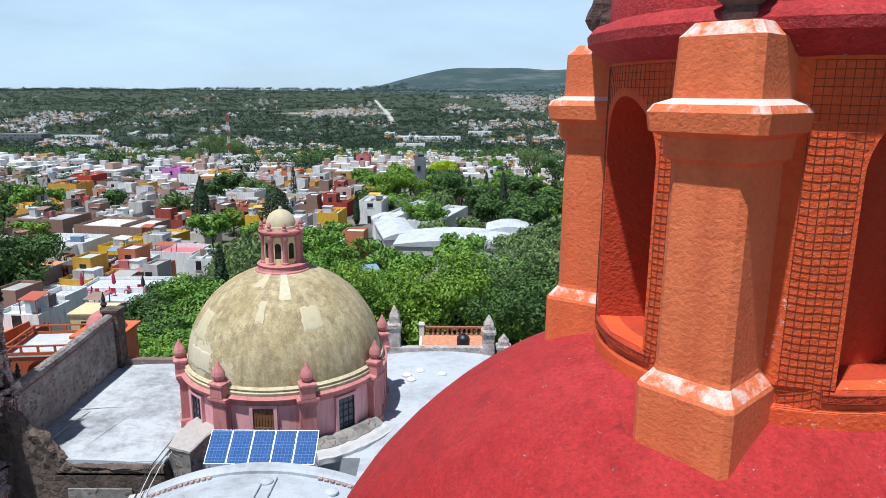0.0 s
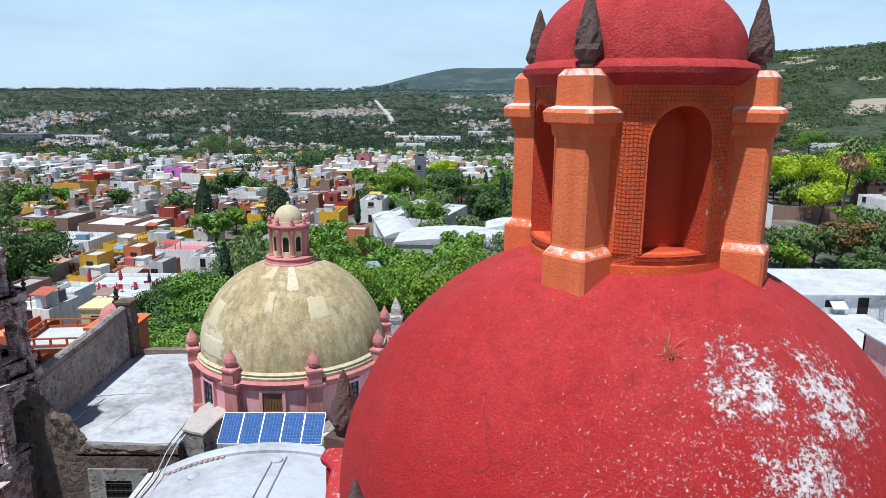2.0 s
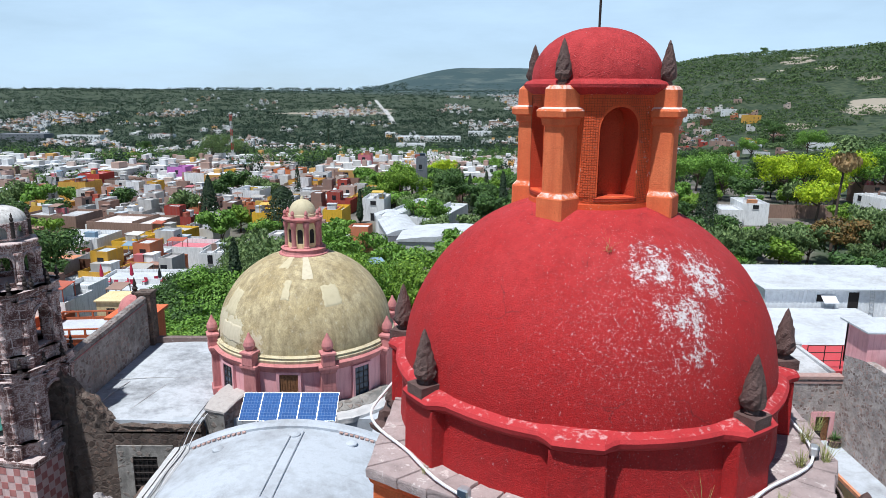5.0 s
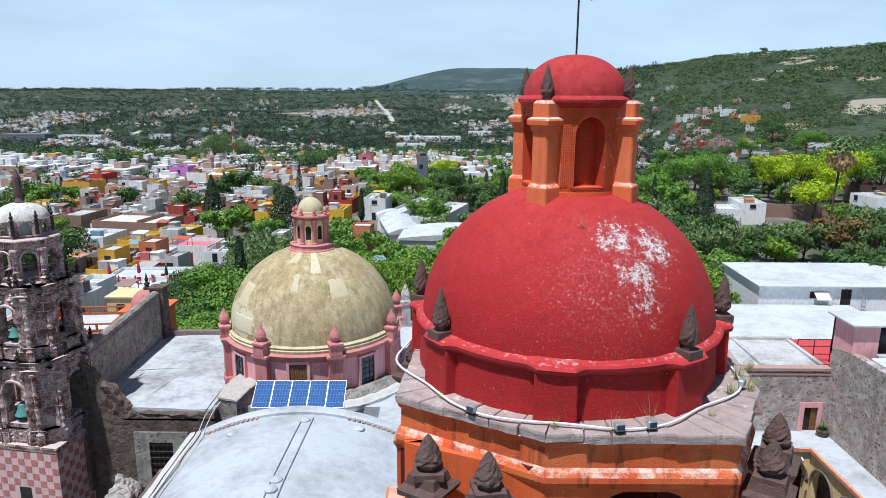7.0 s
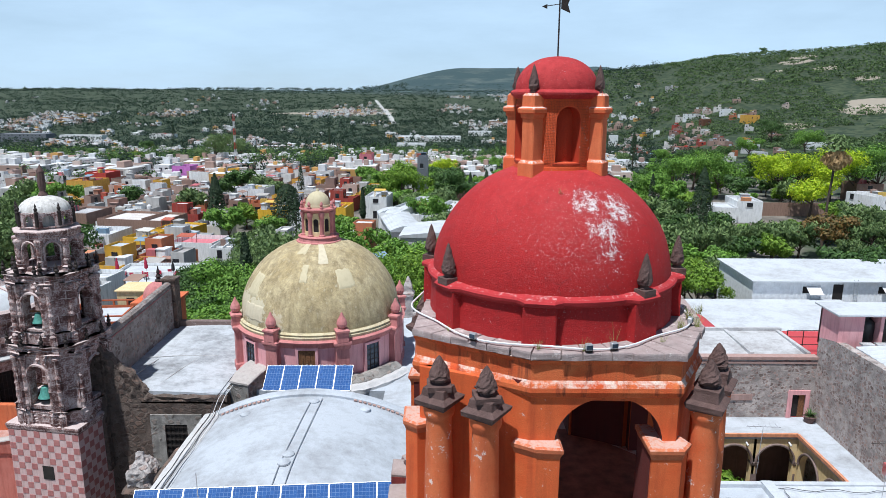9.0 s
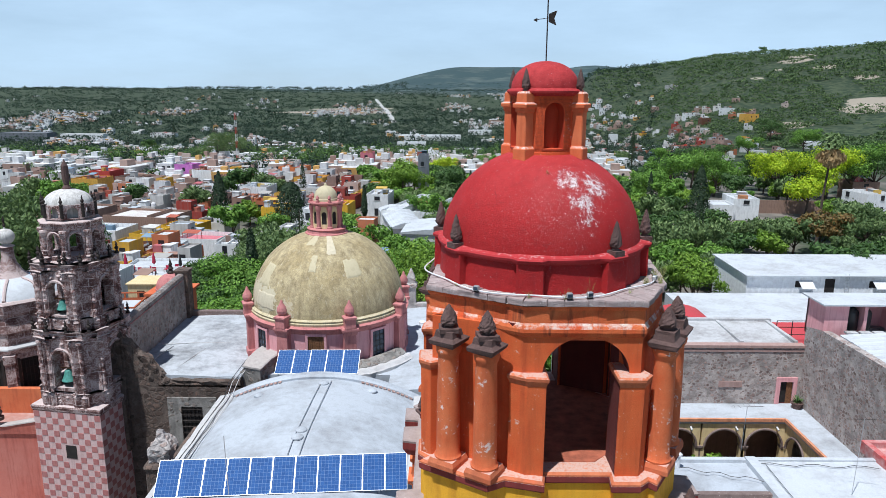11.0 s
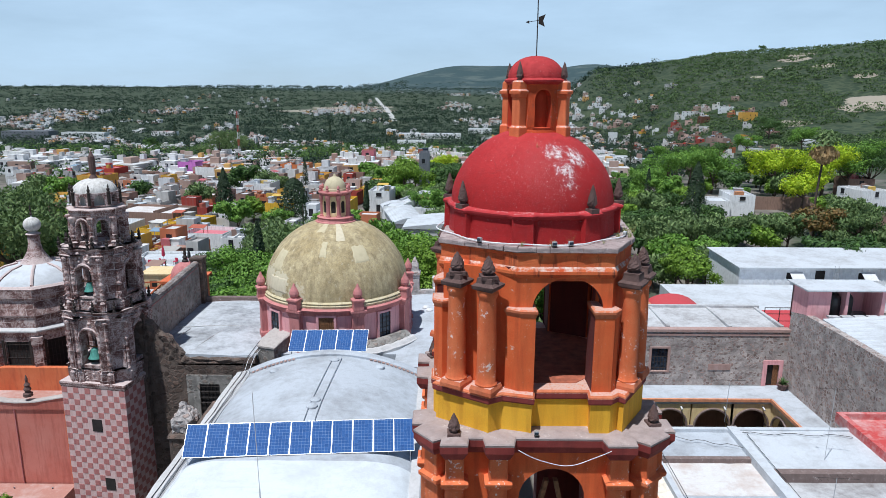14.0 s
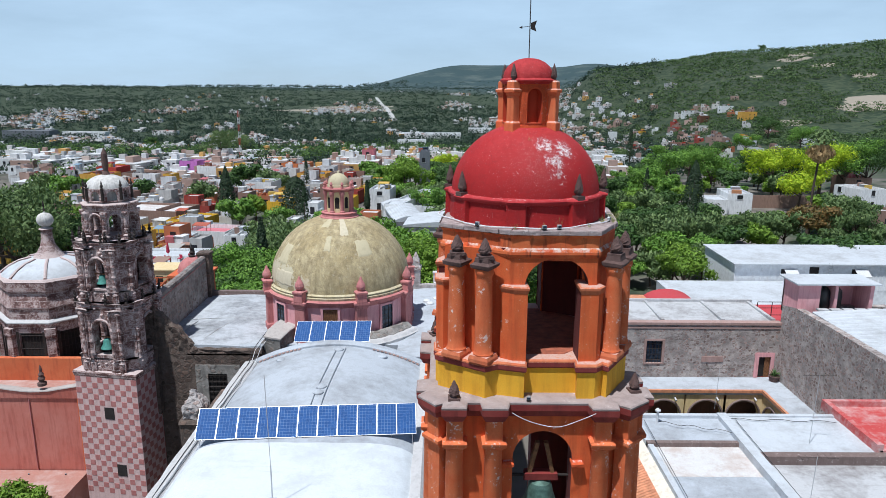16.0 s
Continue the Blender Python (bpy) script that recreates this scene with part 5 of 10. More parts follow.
# lantern of the ochre dome
part("lantern_base", drum_ring([(1.5, 20.75), (1.48, 20.95), (1.34, 21.0), (1.3, 21.2), (1.36, 21.26), (1.2, 21.32)], 40), M["pink_dark"], DOME, smooth=True)
part("lantern_core", drum_ring([(0.86, 21.3), (0.86, 22.9)], 40), M["cream"], DOME)
for k in range(8):
    bm = bmesh.new()
    lathe(bm, [(0.2, 21.3), (0.2, 21.4), (0.15, 21.45), (0.14, 22.5), (0.17, 22.56), (0.2, 22.7), (0.2, 22.9)], 12, 0, -0.98)
    bm.transform(spin(k, 8, 22.5))
    part("lantern_column", bm, M["pink_dark"], DOME, smooth=True)
    bm = bmesh.new()
    arch_wall(bm, 0.27, 21.32, 22.8, 0.17, 21.6, 22.3, 0.08, Matrix.Translation((0, -0.94, 0)), segs=8)
    bm.transform(spin(k, 8))
    part("lantern_arch", bm, M["cream"], DOME)
    bm = bmesh.new()
    box(bm, 0, -0.868, 21.6, 0.33, 0.02, 0.85)
    bm.transform(spin(k, 8))
    part("lantern_pane", bm, M["dark"], DOME)
    bm = bmesh.new()
    lathe(bm, [(0.12, 23.12), (0.12, 23.25), (0.07, 23.3), (0.12, 23.4), (0.09, 23.5), (0.02, 23.62)], 10, 0, -1.05)
    bm.transform(spin(k, 8, 22.5))
    part("lantern_urn", bm, M["pink_dark"], DOME)
part("lantern_cornice", drum_ring([(0.95, 22.85), (1.05, 22.9), (1.16, 23.0), (1.22, 23.06), (1.2, 23.12), (0.9, 23.16)], 40), M["pink_dark"], DOME, smooth=True)
part("lantern_cupola", drum_ring([(0.86, 23.12), (0.84, 23.3)] + [(0.8 * math.cos(a), 23.32 + 0.85 * math.sin(a)) for a in [math.pi / 2 * i / 10 for i in range(10)]] + [(0.1, 24.18), (0.08, 24.3), (0.02, 24.36)], 32), M["plaster_new"], DOME, smooth=True)

# stained masonry haunches in the corners between drum and crossing
WEST = thing("stone_haunch", "blocky stained masonry haunch with a pale sloping top", "haunch", pose(-13.65, 29.2, 12.55, 0, 0, -24))


def haunch_piece(name, rows, mat, amount, label=""):
    b = bmesh.new()
    loft(b, [[(x0, y, z0), (x1, y, z0), (x1, y, z1 - 0.06), (x1 - 0.07, y, z1), (x0 + 0.07, y, z1), (x0, y, z1 - 0.06)] for y, x0, x1, z0, z1 in rows])
    bmesh.ops.recalc_face_normals(b, faces=b.faces)
    bmesh.ops.subdivide_edges(b, edges=b.edges[:], cuts=3, use_grid_fill=True)
    rough_up(b, amount, 2.6)
    part(name, b, mat, WEST, label)


haunch_piece("haunch_body", ((-1.05, -0.6, 0.75, -0.9, 0.70), (-0.4, -0.72, 0.85, -0.5, 0.98), (0.9, -0.8, 0.9, -0.3, 1.2), (1.6, -0.8, 0.9, -0.3, 1.25)), M["haunch_stone"], 0.05)
haunch_piece("cap", ((-1.1, -0.65, 0.8, 0.66, 0.78), (-0.4, -0.78, 0.9, 0.94, 1.08), (0.9, -0.86, 0.95, 1.16, 1.32), (1.6, -0.84, 0.95, 1.2, 1.36)), M["haunch_top"], 0.045, "pale weathered plaster top")
haunch_piece("step", ((-1.0, -1.05, -0.5, -0.9, 0.18), (-0.3, -1.15, -0.6, -0.5, 0.32)), M["haunch_stone"], 0.05)
b0 = thing("stone_haunch", "low stained curved masonry haunch against the dome drum", "haunch", pose(DX, DY, 12.7))
for name, q0, q1, za, zb, mat in (("haunch_body", 5.55, 6.25, 0.72, 0.5, "haunch_stone"), ("step", 6.25, 6.85, 0.36, 0.22, "kerb_stone")):
    bm = bmesh.new()
    rings = []
    for i in range(19):
        a = radians(24 + 40 * i / 18)
        rings.append([(q * math.sin(a), -q * math.cos(a), z) for q, z in ((q0, -0.1), (q1, -0.1), (q1, zb * 0.8), (q1 - 0.12, zb), (q0 + 0.3, za), (q0, za))])
    loft(bm, rings)
    bmesh.ops.recalc_face_normals(bm, faces=bm.faces)
    bmesh.ops.subdivide_edges(bm, edges=bm.edges[:], cuts=1, use_grid_fill=True)
    rough_up(bm, 0.07, 2.2)
    part(name, bm, M[mat], b0)

# ---------------------------------------------------------------- transepts
TRW = thing("west_transept", "flat limewashed transept roof with a rubble parapet", "church wing")
bm = bmesh.new()
rings = []
for j in range(14):
    y = 27.9 + 12.3 * j / 13
    rings.append([(-22.4, y, 0), (-22.4, y, 12.65)] + [(-22.4 + 7.2 * i / 8, y, 12.7 + 0.18 * math.sin(math.pi * i / 8) + 0.05 * noise.noise((i, y * 0.4, 2))) for i in range(9)] + [(-15.1, y, 0)])
loft(bm, rings)
bmesh.ops.recalc_face_normals(bm, faces=bm.faces)
part("roof", bm, M["terrace_roof"], TRW, "grey-white limewashed flat roof", smooth=True)
for (x0, y0), (x1, y1) in (((-19.3, 28.2), (-18.2, 33.5)), ((-21.9, 33.4), (-17.0, 33.8)), ((-21.3, 29.2), (-20.9, 33.2))):
    bm = bmesh.new()
    tube(bm, [(x0 + (x1 - x0) * i / 8, y0 + (y1 - y0) * i / 8, 12.82 + 0.08 * math.sin(math.pi * i / 8)) for i in range(9)], 0.03, 5)
    part("roof_seam", bm, M["grey_roof"], TRW)
bm = bmesh.new()
box(bm, -18.7, 28.0, 0, 8.2, 0.7, 12.3)
sweep = [(-22.8, 15.8), (-22.1, 15.7), (-21.7, 15.2), (-21.2, 14.75), (-20.7, 14.2), (-20.2, 13.75), (-19.8, 13.15), (-19.4, 12.75), (-19.0, 12.6), (-17.0, 12.56), (-14.6, 12.55)]
loft(bm, [[(x, 27.65, 12.2), (x, 28.35, 12.2), (x, 28.35, z), (x, 28.0, z + 0.14), (x, 27.65, z)] for x, z in sweep])
bmesh.ops.recalc_face_normals(bm, faces=bm.faces)
bmesh.ops.subdivide_edges(bm, edges=[e for e in bm.edges if e.calc_length() < 3.2 and e.verts[0].co.z > 11], cuts=4, use_grid_fill=True)
for v in bm.verts:
    if v.co.z > 12.4:
        v.co += noise.noise_vector(v.co * 2.4) * 0.16 + noise.noise_vector(v.co * 6.0) * 0.06
part("south_wall", bm, M["rubble_dark"], TRW, "dark old rubble wall")
bm = bmesh.new()
box(bm, -17.0, 28.2, 12.5, 4.6, 0.5, 0.28)
part("coping", bm, M["vault_roof"], TRW)
bm = bmesh.new()
loft(bm, [[(-22.85, y, 0), (-22.3, y, 0), (-22.3, y, z - 0.12), (-22.45, y, z), (-22.7, y, z), (-22.85, y, z - 0.12)] for y, z in ((28.36, 15.85), (28.8, 15.95), (31, 16.05), (34, 16.15), (37, 16.3), (39.7, 16.4))])
bmesh.ops.recalc_face_normals(bm, faces=bm.faces)
part("parapet", bm, M["rubble"], TRW, "grey rubble stone parapet wall")
bm = bmesh.new()
loft(bm, [[(-22.2, y, z0), (-21.7, y, z0), (-21.8, y, z1), (-22.3, y, z1)] for y, z0, z1 in ((27.2, 8.0, 11.2), (27.5, 8.0, 12.2), (27.8, 8.0, 13.9), (28.1, 8.0, 15.2), (28.5, 8.0, 15.6))])
bmesh.ops.recalc_face_normals(bm, faces=bm.faces)
rough_up(bm, 0.15, 1.5)
part("broken_spur", bm, M["rubble_dark"], TRW, "broken ruined end of the parapet")
bm = bmesh.new()
rect_loft(bm, [(0.5, 0.5, 0), (0.48, 0.48, 16.4), (0.56, 0.56, 16.5), (0.56, 0.56, 16.65)], -22.5, 40.1)
part("end_pier", bm, M["rubble_dark"], TRW)
bm = bmesh.new()
tube(bm, [(-22.27, 28.8 + 1.15 * i, 15.5 + 0.05 * i) for i in range(10)], 0.03, 5)
part("wall_pipe", bm, M["pink_dark"], TRW)
bm = bmesh.new()
box(bm, -18.3, 40.3, 12.4, 7.6, 0.5, 0.75)
part("north_coping", bm, M["cantera"], TRW)
# grilled window in the south wall
bm = bmesh.new()
for xa, xb, za, zb in ((-19.3, -18.45, 8.0, 11.5), (-17.1, -16.2, 8.0, 11.5), (-18.45, -17.1, 10.85, 11.5)):
    box(bm, (xa + xb) / 2, 27.61, za, xb - xa, 0.12, zb - za)
wf = part("window_surround", bm, M["haunch_stone"], TRW, "chipped plaster window surround")
bm = bmesh.new()
box(bm, -17.8, 27.64, 8.0, 1.36, 0.02, 2.85)
part("window_void", bm, M["dark"], wf)
for i in range(6):
    bm = bmesh.new()
    tube(bm, [(-18.4 + 0.25 * i, 27.57, 8.0), (-18.4 + 0.25 * i, 27.57, 10.85)], 0.022, 4)
    part("grille_bar", bm, M["iron"], wf)
for i in range(7):
    bm = bmesh.new()
    tube(bm, [(-18.45, 27.56, 8.3 + 0.4 * i), (-17.1, 27.56, 8.3 + 0.4 * i)], 0.02, 4)
    part("grille_bar", bm, M["iron"], wf)
# roofless side walls and stubs of masonry below
for x, y, sx, sy, h, name in ((-17.2, 21.6, 1.5, 1.6, 10.4, "old_buttress"), (-15.6, 22.2, 1.2, 3.0, 11.2, "old_buttress")):
    b0 = thing(name, "weathered rubble buttress with a broken top", "buttress", pose(x, y, 0))
    bm = bmesh.new()
    rect_loft(bm, [(sx / 2, sy / 2, 0), (sx / 2, sy / 2, h), (sx * 0.56, sy * 0.56, h + 0.1), (sx * 0.5, sy * 0.5, h + 0.3)], 0, 0, 0.1)
    part("buttress_body", bm, M["rubble_dark"], b0)
    if x < -17 and x > -18:
        bm = bmesh.new()
        rect_loft(bm, [(0.62, 0.62, h + 0.3), (0.6, 0.6, h + 1.1), (0.05, 0.05, h + 2.0)], 0, 0, 0.1)
        bmesh.ops.subdivide_edges(bm, edges=bm.edges[:], cuts=7, use_grid_fill=True)
        rough_up(bm, 0.2, 2)
        rough_up(bm, 0.09, 6)
        part("pyramid_cap", bm, M["rubble_pale"], b0, "lichen-grey stone pyramid cap")

TRE = thing("east_transept", "flat white limewashed east transept roof", "church wing")
bm = bmesh.new()
rings = []
for j in range(14):
    y = 26.0 + 16.5 * j / 13
    rings.append([(-5.2, y, 0)] + [(-5.2 + 7.4 * i / 8, y, 12.7 + 0.25 * math.sin(math.pi * i / 8) + 0.05 * noise.noise((i, y * 0.4, 5))) for i in range(9)] + [(2.2, y, 0)])
loft(bm, rings)
bmesh.ops.recalc_face_normals(bm, faces=bm.faces)
part("roof", bm, M["vault_roof"], TRE, "white limewashed flat roof", smooth=True)
for x, y in ((-3.4, 38.2), (-2.6, 38.9), (-3.1, 37.5), (-1.2, 38.4)):
    bm = bmesh.new()
    lathe(bm, [(0.3, 12.85), (0.3, 13.0), (0.18, 13.1), (0.02, 13.13)], 16, x, y)
    part("roof_cap", bm, M["white"], TRE, smooth=True)
bm = bmesh.new()
box(bm, -1.6, 42.6, 12.4, 7.0, 0.5, 0.8)
part("north_parapet", bm, M["rubble_pale"], TRE)
for x, y, h in ((-4.5, 42.8, 3.6), (2.0, 42.6, 3.0), (2.9, 41.0, 2.2)):
    p0 = thing("stone_pinnacle", "grey lichen-stained square stone pinnacle", "pinnacle", pose(x, y, 12.5))
    bm = bmesh.new()
    rect_loft(bm, [(0.42, 0.42, 0), (0.4, 0.4, h * 0.55), (0.5, 0.5, h * 0.57), (0.5, 0.5, h * 0.64), (0.36, 0.36, h * 0.68), (0.34, 0.34, h * 0.8), (0.05, 0.05, h)], 0, 0, 0.05)
    part("pinnacle_body", bm, M["rubble_pale"], p0)

TB = thing("roof_terrace", "white roof terrace with a brown lattice parapet", "terrace", pose(-0.2, 48.0, 0))
bm = bmesh.new()
box(bm, 0, 0, 0, 5.6, 4.4, 11.3)
part("block", bm, M["white"], TB)
bm = bmesh.new()
box(bm, 0, 0, 11.3, 5.2, 4.0, 0.06)
part("terrace_floor", bm, M["terracotta"], TB)
for i in range(14):
    for y in (2.05,):
        bm = bmesh.new()
        lathe(bm, [(0.1, 11.3), (0.14, 11.4), (0.06, 11.62), (0.13, 11.85), (0.1, 11.95)], 8, -2.5 + 5.0 * i / 13, y)
        part("baluster", bm, M["brick_lattice"], TB)
bm = bmesh.new()
box(bm, 0, 2.05, 11.95, 5.6, 0.26, 0.12)
part("rail", bm, M["brick_lattice"], TB)
for sx in (-2.65, 2.65):
    bm = bmesh.new()
    rect_loft(bm, [(0.2, 0.2, 11.3), (0.2, 0.2, 12.2), (0.26, 0.26, 12.25), (0.2, 0.2, 12.4)], sx, 2.05)
    part("corner_post", bm, M["white"], TB)

# ---------------------------------------------------------------- carved stone tower
CT = thing("carved_bell_tower", "weathered carved pink stone bell tower on a checkered base", "tower", pose(-24.2, 27.75, 0, 0, 0, -10))
bm = bmesh.new()
moulded(bm, [(-2.27, -2.27), (2.27, -2.27), (2.27, 2.27), (-2.27, 2.27)], [(0, 0), (0, 11.55)])
M["checker_pale"] = stucco("pale_pink_wash", (0.62, 0.42, 0.40), (0.68, 0.50, 0.48), (0.45, 0.30, 0.28), blot=0.7)
M["checker_dark"] = stucco("brick_pink_wash", (0.42, 0.15, 0.14), (0.48, 0.21, 0.19), (0.30, 0.10, 0.10), blot=1.3)
body = part("base_wall", bm, M["checker_pale"], CT, "pink checker-painted tower base")
bm = bmesh.new()
moulded(bm, [(-2.27, -2.27), (2.27, -2.27), (2.27, 2.27), (-2.27, 2.27)], [(0.0, 11.4), (0.08, 11.5), (0.12, 11.62), (0.16, 11.7), (0.1, 11.8), (-0.2, 11.84)])
part("base_cornice", bm, M["baroque"], CT)
for z, x in ((8.4, 0.05), (4.2, 0.55)):
    bm = bmesh.new()
    box(bm, x, -2.27, z, 0.7, 0.06, 0.85)
    part("base_window", bm, M["dark"], CT, "small dark square window")


def carved_level(z0, z1, w, aw, sill, spring, seed, bell_z=None):
    """One storey of the belfry: arched sides, paired carved columns, a broken cornice."""
    rnd = random.Random(seed)
    h = z1 - z0
    for k in range(4):
        b = bmesh.new()
        arch_wall(b, w * 0.72, z0, z1 - 0.2, aw, sill, spring, 0.5, spin(k) @ Matrix.Translation((0, -w, 0)), segs=12, mi_in=0)
        side = part("belfry_wall", b, M["baroque"], CT)
        b = bmesh.new()
        m = spin(k, 4, 45)
        vs = [m @ Vector(p) for p in ((-w * 0.47, -w * 1.13, 0), (w * 0.47, -w * 1.13, 0), (w * 0.3, -w * 0.8, 0), (-w * 0.3, -w * 0.8, 0))]
        loft(b, [[(v.x, v.y, z) for v in vs] for z in (z0, z1 - 0.2)])
        # tall flutes on the canted corner
        for i in range(5):
            x = -w * 0.3 + w * 0.6 * i / 4
            p = m @ Vector((x, -w * 1.14, 0))
            tube(b, [(p.x, p.y, z0 + 0.3 * h), (p.x, p.y, z0 + 0.82 * h)], 0.05, 6)
        part("canted_corner", b, M["baroque"], CT)
        for s in (-1, 1):
            for x, y, off in ((s * (aw + 0.22), -w - 0.07, 0), (s * w * 0.64, -w - 0.06, 0)):
                b = bmesh.new()
                r = 0.13
                prof = [(r * 1.5, z0), (r * 1.5, z0 + 0.12 * h), (r * 1.7, z0 + 0.14 * h), (r, z0 + 0.17 * h)]
                for i in range(7):
                    f = 0.19 + 0.6 * i / 7
                    prof += [(r * (1.0 + 0.25 * (i % 2)), z0 + f * h), (r * (0.8 + 0.1 * rnd.random()), z0 + (f + 0.04) * h)]
                prof += [(r * 1.2, z0 + 0.8 * h), (r * 1.7, z0 + 0.86 * h), (r * 1.5, z0 + 0.88 * h)]
                lathe(b, prof, 10, x, y, wob=0.06)
                b.transform(spin(k))
                part("carved_column", b, M["baroque"], CT)
        # archivolt and scroll blocks
        b = bmesh.new()
        pts = [((aw + 0.1) * math.cos(math.pi * i / 12), -w - 0.06, spring + (aw + 0.1) * math.sin(math.pi * i / 12)) for i in range(13)]
        tube(b, [(aw + 0.1, -w - 0.06, sill)] + pts + [(-aw - 0.1, -w - 0.06, sill)], 0.09, 6)
        for i in range(26):
            a, q = rnd.uniform(-1, 1) * w * 0.62, rnd.uniform(0.0, 1.0)
            z = z0 + h * (0.02 + 0.14 * q) if i < 13 else spring + aw + 0.15 + rnd.random() * max(0.1, z1 - 0.4 - spring - aw)
            lathe(b, [(0.04, z - 0.11), (0.13, z - 0.03), (0.13, z + 0.04), (0.04, z + 0.12)], 7, a, -w - 0.02, wob=0.3)
        b.transform(spin(k))
        tagged(part("carving", b, M["baroque"], CT, "eroded carved stone ornament"), kind="stuff")
        for off, q in ((45, w * 1.28), (16, w * 1.14), (-16, w * 1.14)):
            b = bmesh.new()
            lathe(b, [(0.13, z1 + 0.05), (0.1, z1 + 0.2), (0.05, z1 + 0.24), (0.12, z1 + 0.34), (0.12, z1 + 0.42), (0.05, z1 + 0.5), (0.09, z1 + 0.58), (0.05, z1 + 0.68), (0.015, z1 + 0.82)], 9, 0, -q)
            b.transform(spin(k, 4, off))
            part("urn_finial", b, M["iron"], CT, "blackened stone urn")
    # added core closes the see-through arches; its dark colour stands for shade
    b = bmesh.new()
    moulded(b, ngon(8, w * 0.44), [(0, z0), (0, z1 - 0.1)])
    part("stone_newel", b, M["baroque_inside"], CT, "dark stone core added inside the belfry")
    plan = stage_plan(w, 0.12, w * 1.14, w * 0.42, aw + 0.05, w * 0.8)
    b = bmesh.new()
    moulded(b, plan, [(-0.3, z1 - 0.35), (0.05, z1 - 0.3), (0.08, z1 - 0.2), (0.02, z1 - 0.16), (0.16, z1 - 0.08), (0.22, z1), (0.2, z1 + 0.05), (-0.25, z1 + 0.1)])
    part("carved_cornice", b, M["baroque"], CT)
    b = bmesh.new()
    moulded(b, plan, [(0.14, z0), (0.14, z0 + 0.15 * h), (0.18, z0 + 0.16 * h), (0.1, z0 + 0.19 * h), (-0.2, z0 + 0.195 * h)])
    part("carved_plinth", b, M["baroque"], CT)


carved_level(11.8, 16.5, 2.06, 0.58, 12.95, 14.75, 5)
carved_level(16.55, 20.5, 1.84, 0.52, 17.45, 18.95, 6)
for k in range(8):
    bm = bmesh.new()
    arch_wall(bm, 0.62, 20.5, 22.7, 0.36, 20.95, 21.95, 0.26, spin(k, 8) @ Matrix.Translation((0, -1.5, 0)), segs=12)
    part("belfry_wall", bm, M["baroque"], CT)
    bm = bmesh.new()
    tube(bm, [(0.42, -1.54, 20.95)] + [(0.42 * math.cos(math.pi * i / 12), -1.54, 21.95 + 0.42 * math.sin(math.pi * i / 12)) for i in range(13)] + [(-0.42, -1.54, 20.95)], 0.07, 6)
    bm.transform(spin(k, 8))
    part("archivolt", bm, M["baroque"], CT)
    bm = bmesh.new()
    lathe(bm, [(0.24, 20.5), (0.24, 20.85), (0.27, 20.9), (0.15, 20.98), (0.17, 21.3), (0.13, 21.36), (0.16, 21.7), (0.13, 22.1), (0.2, 22.25), (0.25, 22.4), (0.22, 22.5)], 12, 0, -1.66, wob=0.06)
    bm.transform(spin(k, 8, 22.5))
    part("carved_column", bm, M["baroque"], CT)
    bm = bmesh.new()
    lathe(bm, [(0.13, 20.6), (0.1, 20.75), (0.05, 20.8), (0.12, 20.9), (0.12, 20.98), (0.05, 21.05), (0.09, 21.13), (0.015, 21.35)], 9, 0, -1.95)
    bm.transform(spin(k, 8, 22.5))
    part("urn_finial", bm, M["iron"], CT, "blackened stone urn")
bm = bmesh.new()
moulded(bm, ngon(8, 1.5), [(-0.2, 22.5), (0.14, 22.58), (0.2, 22.68), (0.14, 22.74), (0.3, 22.84), (0.36, 22.92), (0.3, 22.97), (-0.1, 23.02)])
part("carved_cornice", bm, M["baroque"], CT)
bm = bmesh.new()
moulded(bm, ngon(8, 1.5), [(0.2, 20.45), (0.22, 20.6), (0.1, 20.68), (-0.3, 20.7)])
part("carved_plinth", bm, M["baroque"], CT)
bm = bmesh.new()
moulded(bm, ngon(8, 1.2), [(0, 22.9), (0, 23.05), (0.06, 23.1), (0.06, 23.14)])
part("attic", bm, M["baroque"], CT)
for k in range(8):
    bm = bmesh.new()
    arch_wall(bm, 0.54, 23.1, 23.95, 0.3, 23.16, 23.5, 0.18, spin(k, 8) @ Matrix.Translation((0, -1.34, 0)), segs=8)
    part("crest_arch", bm, M["baroque"], CT)
    bm = bmesh.new()
    lathe(bm, [(0.10, 23.2), (0.09, 23.95), (0.13, 24.0), (0.05, 24.05), (0.10, 24.15), (0.09, 24.22), (0.04, 24.28), (0.06, 24.33), (0.012, 24.5)], 9, 0, -1.46)
    bm.transform(spin(k, 8, 22.5))
    part("urn_finial", bm, M["iron"], CT, "blackened stone urn")
bm = bmesh.new()
lathe(bm, [(0.9, 23.1), (0.9, 23.8), (1.36, 23.9)] + [(1.32 * math.cos(a), 23.92 + 0.85 * math.sin(a)) for a in [math.pi / 2 * i / 10 for i in range(10)]], 32)
M["lichen_white"] = stucco("lichened_white_dome", (0.56, 0.53, 0.50), (0.68, 0.66, 0.64), (0.22, 0.2, 0.18), blot=3, grain=20, flake=(0.16, 0.14, 0.13), flake_at=0.6)
part("cupola", bm, M["lichen_white"], CT, "lichened white plaster cupola", smooth=True)
bm = bmesh.new()
lathe(bm, [(0.3, 24.5), (0.26, 24.8), (0.14, 25.0), (0.2, 25.3), (0.2, 26.1), (0.1, 26.3), (0.02, 26.5)], 10, wob=0.12)
part("spire", bm, M["old_stone"], CT)
cm = CT.matrix_basis
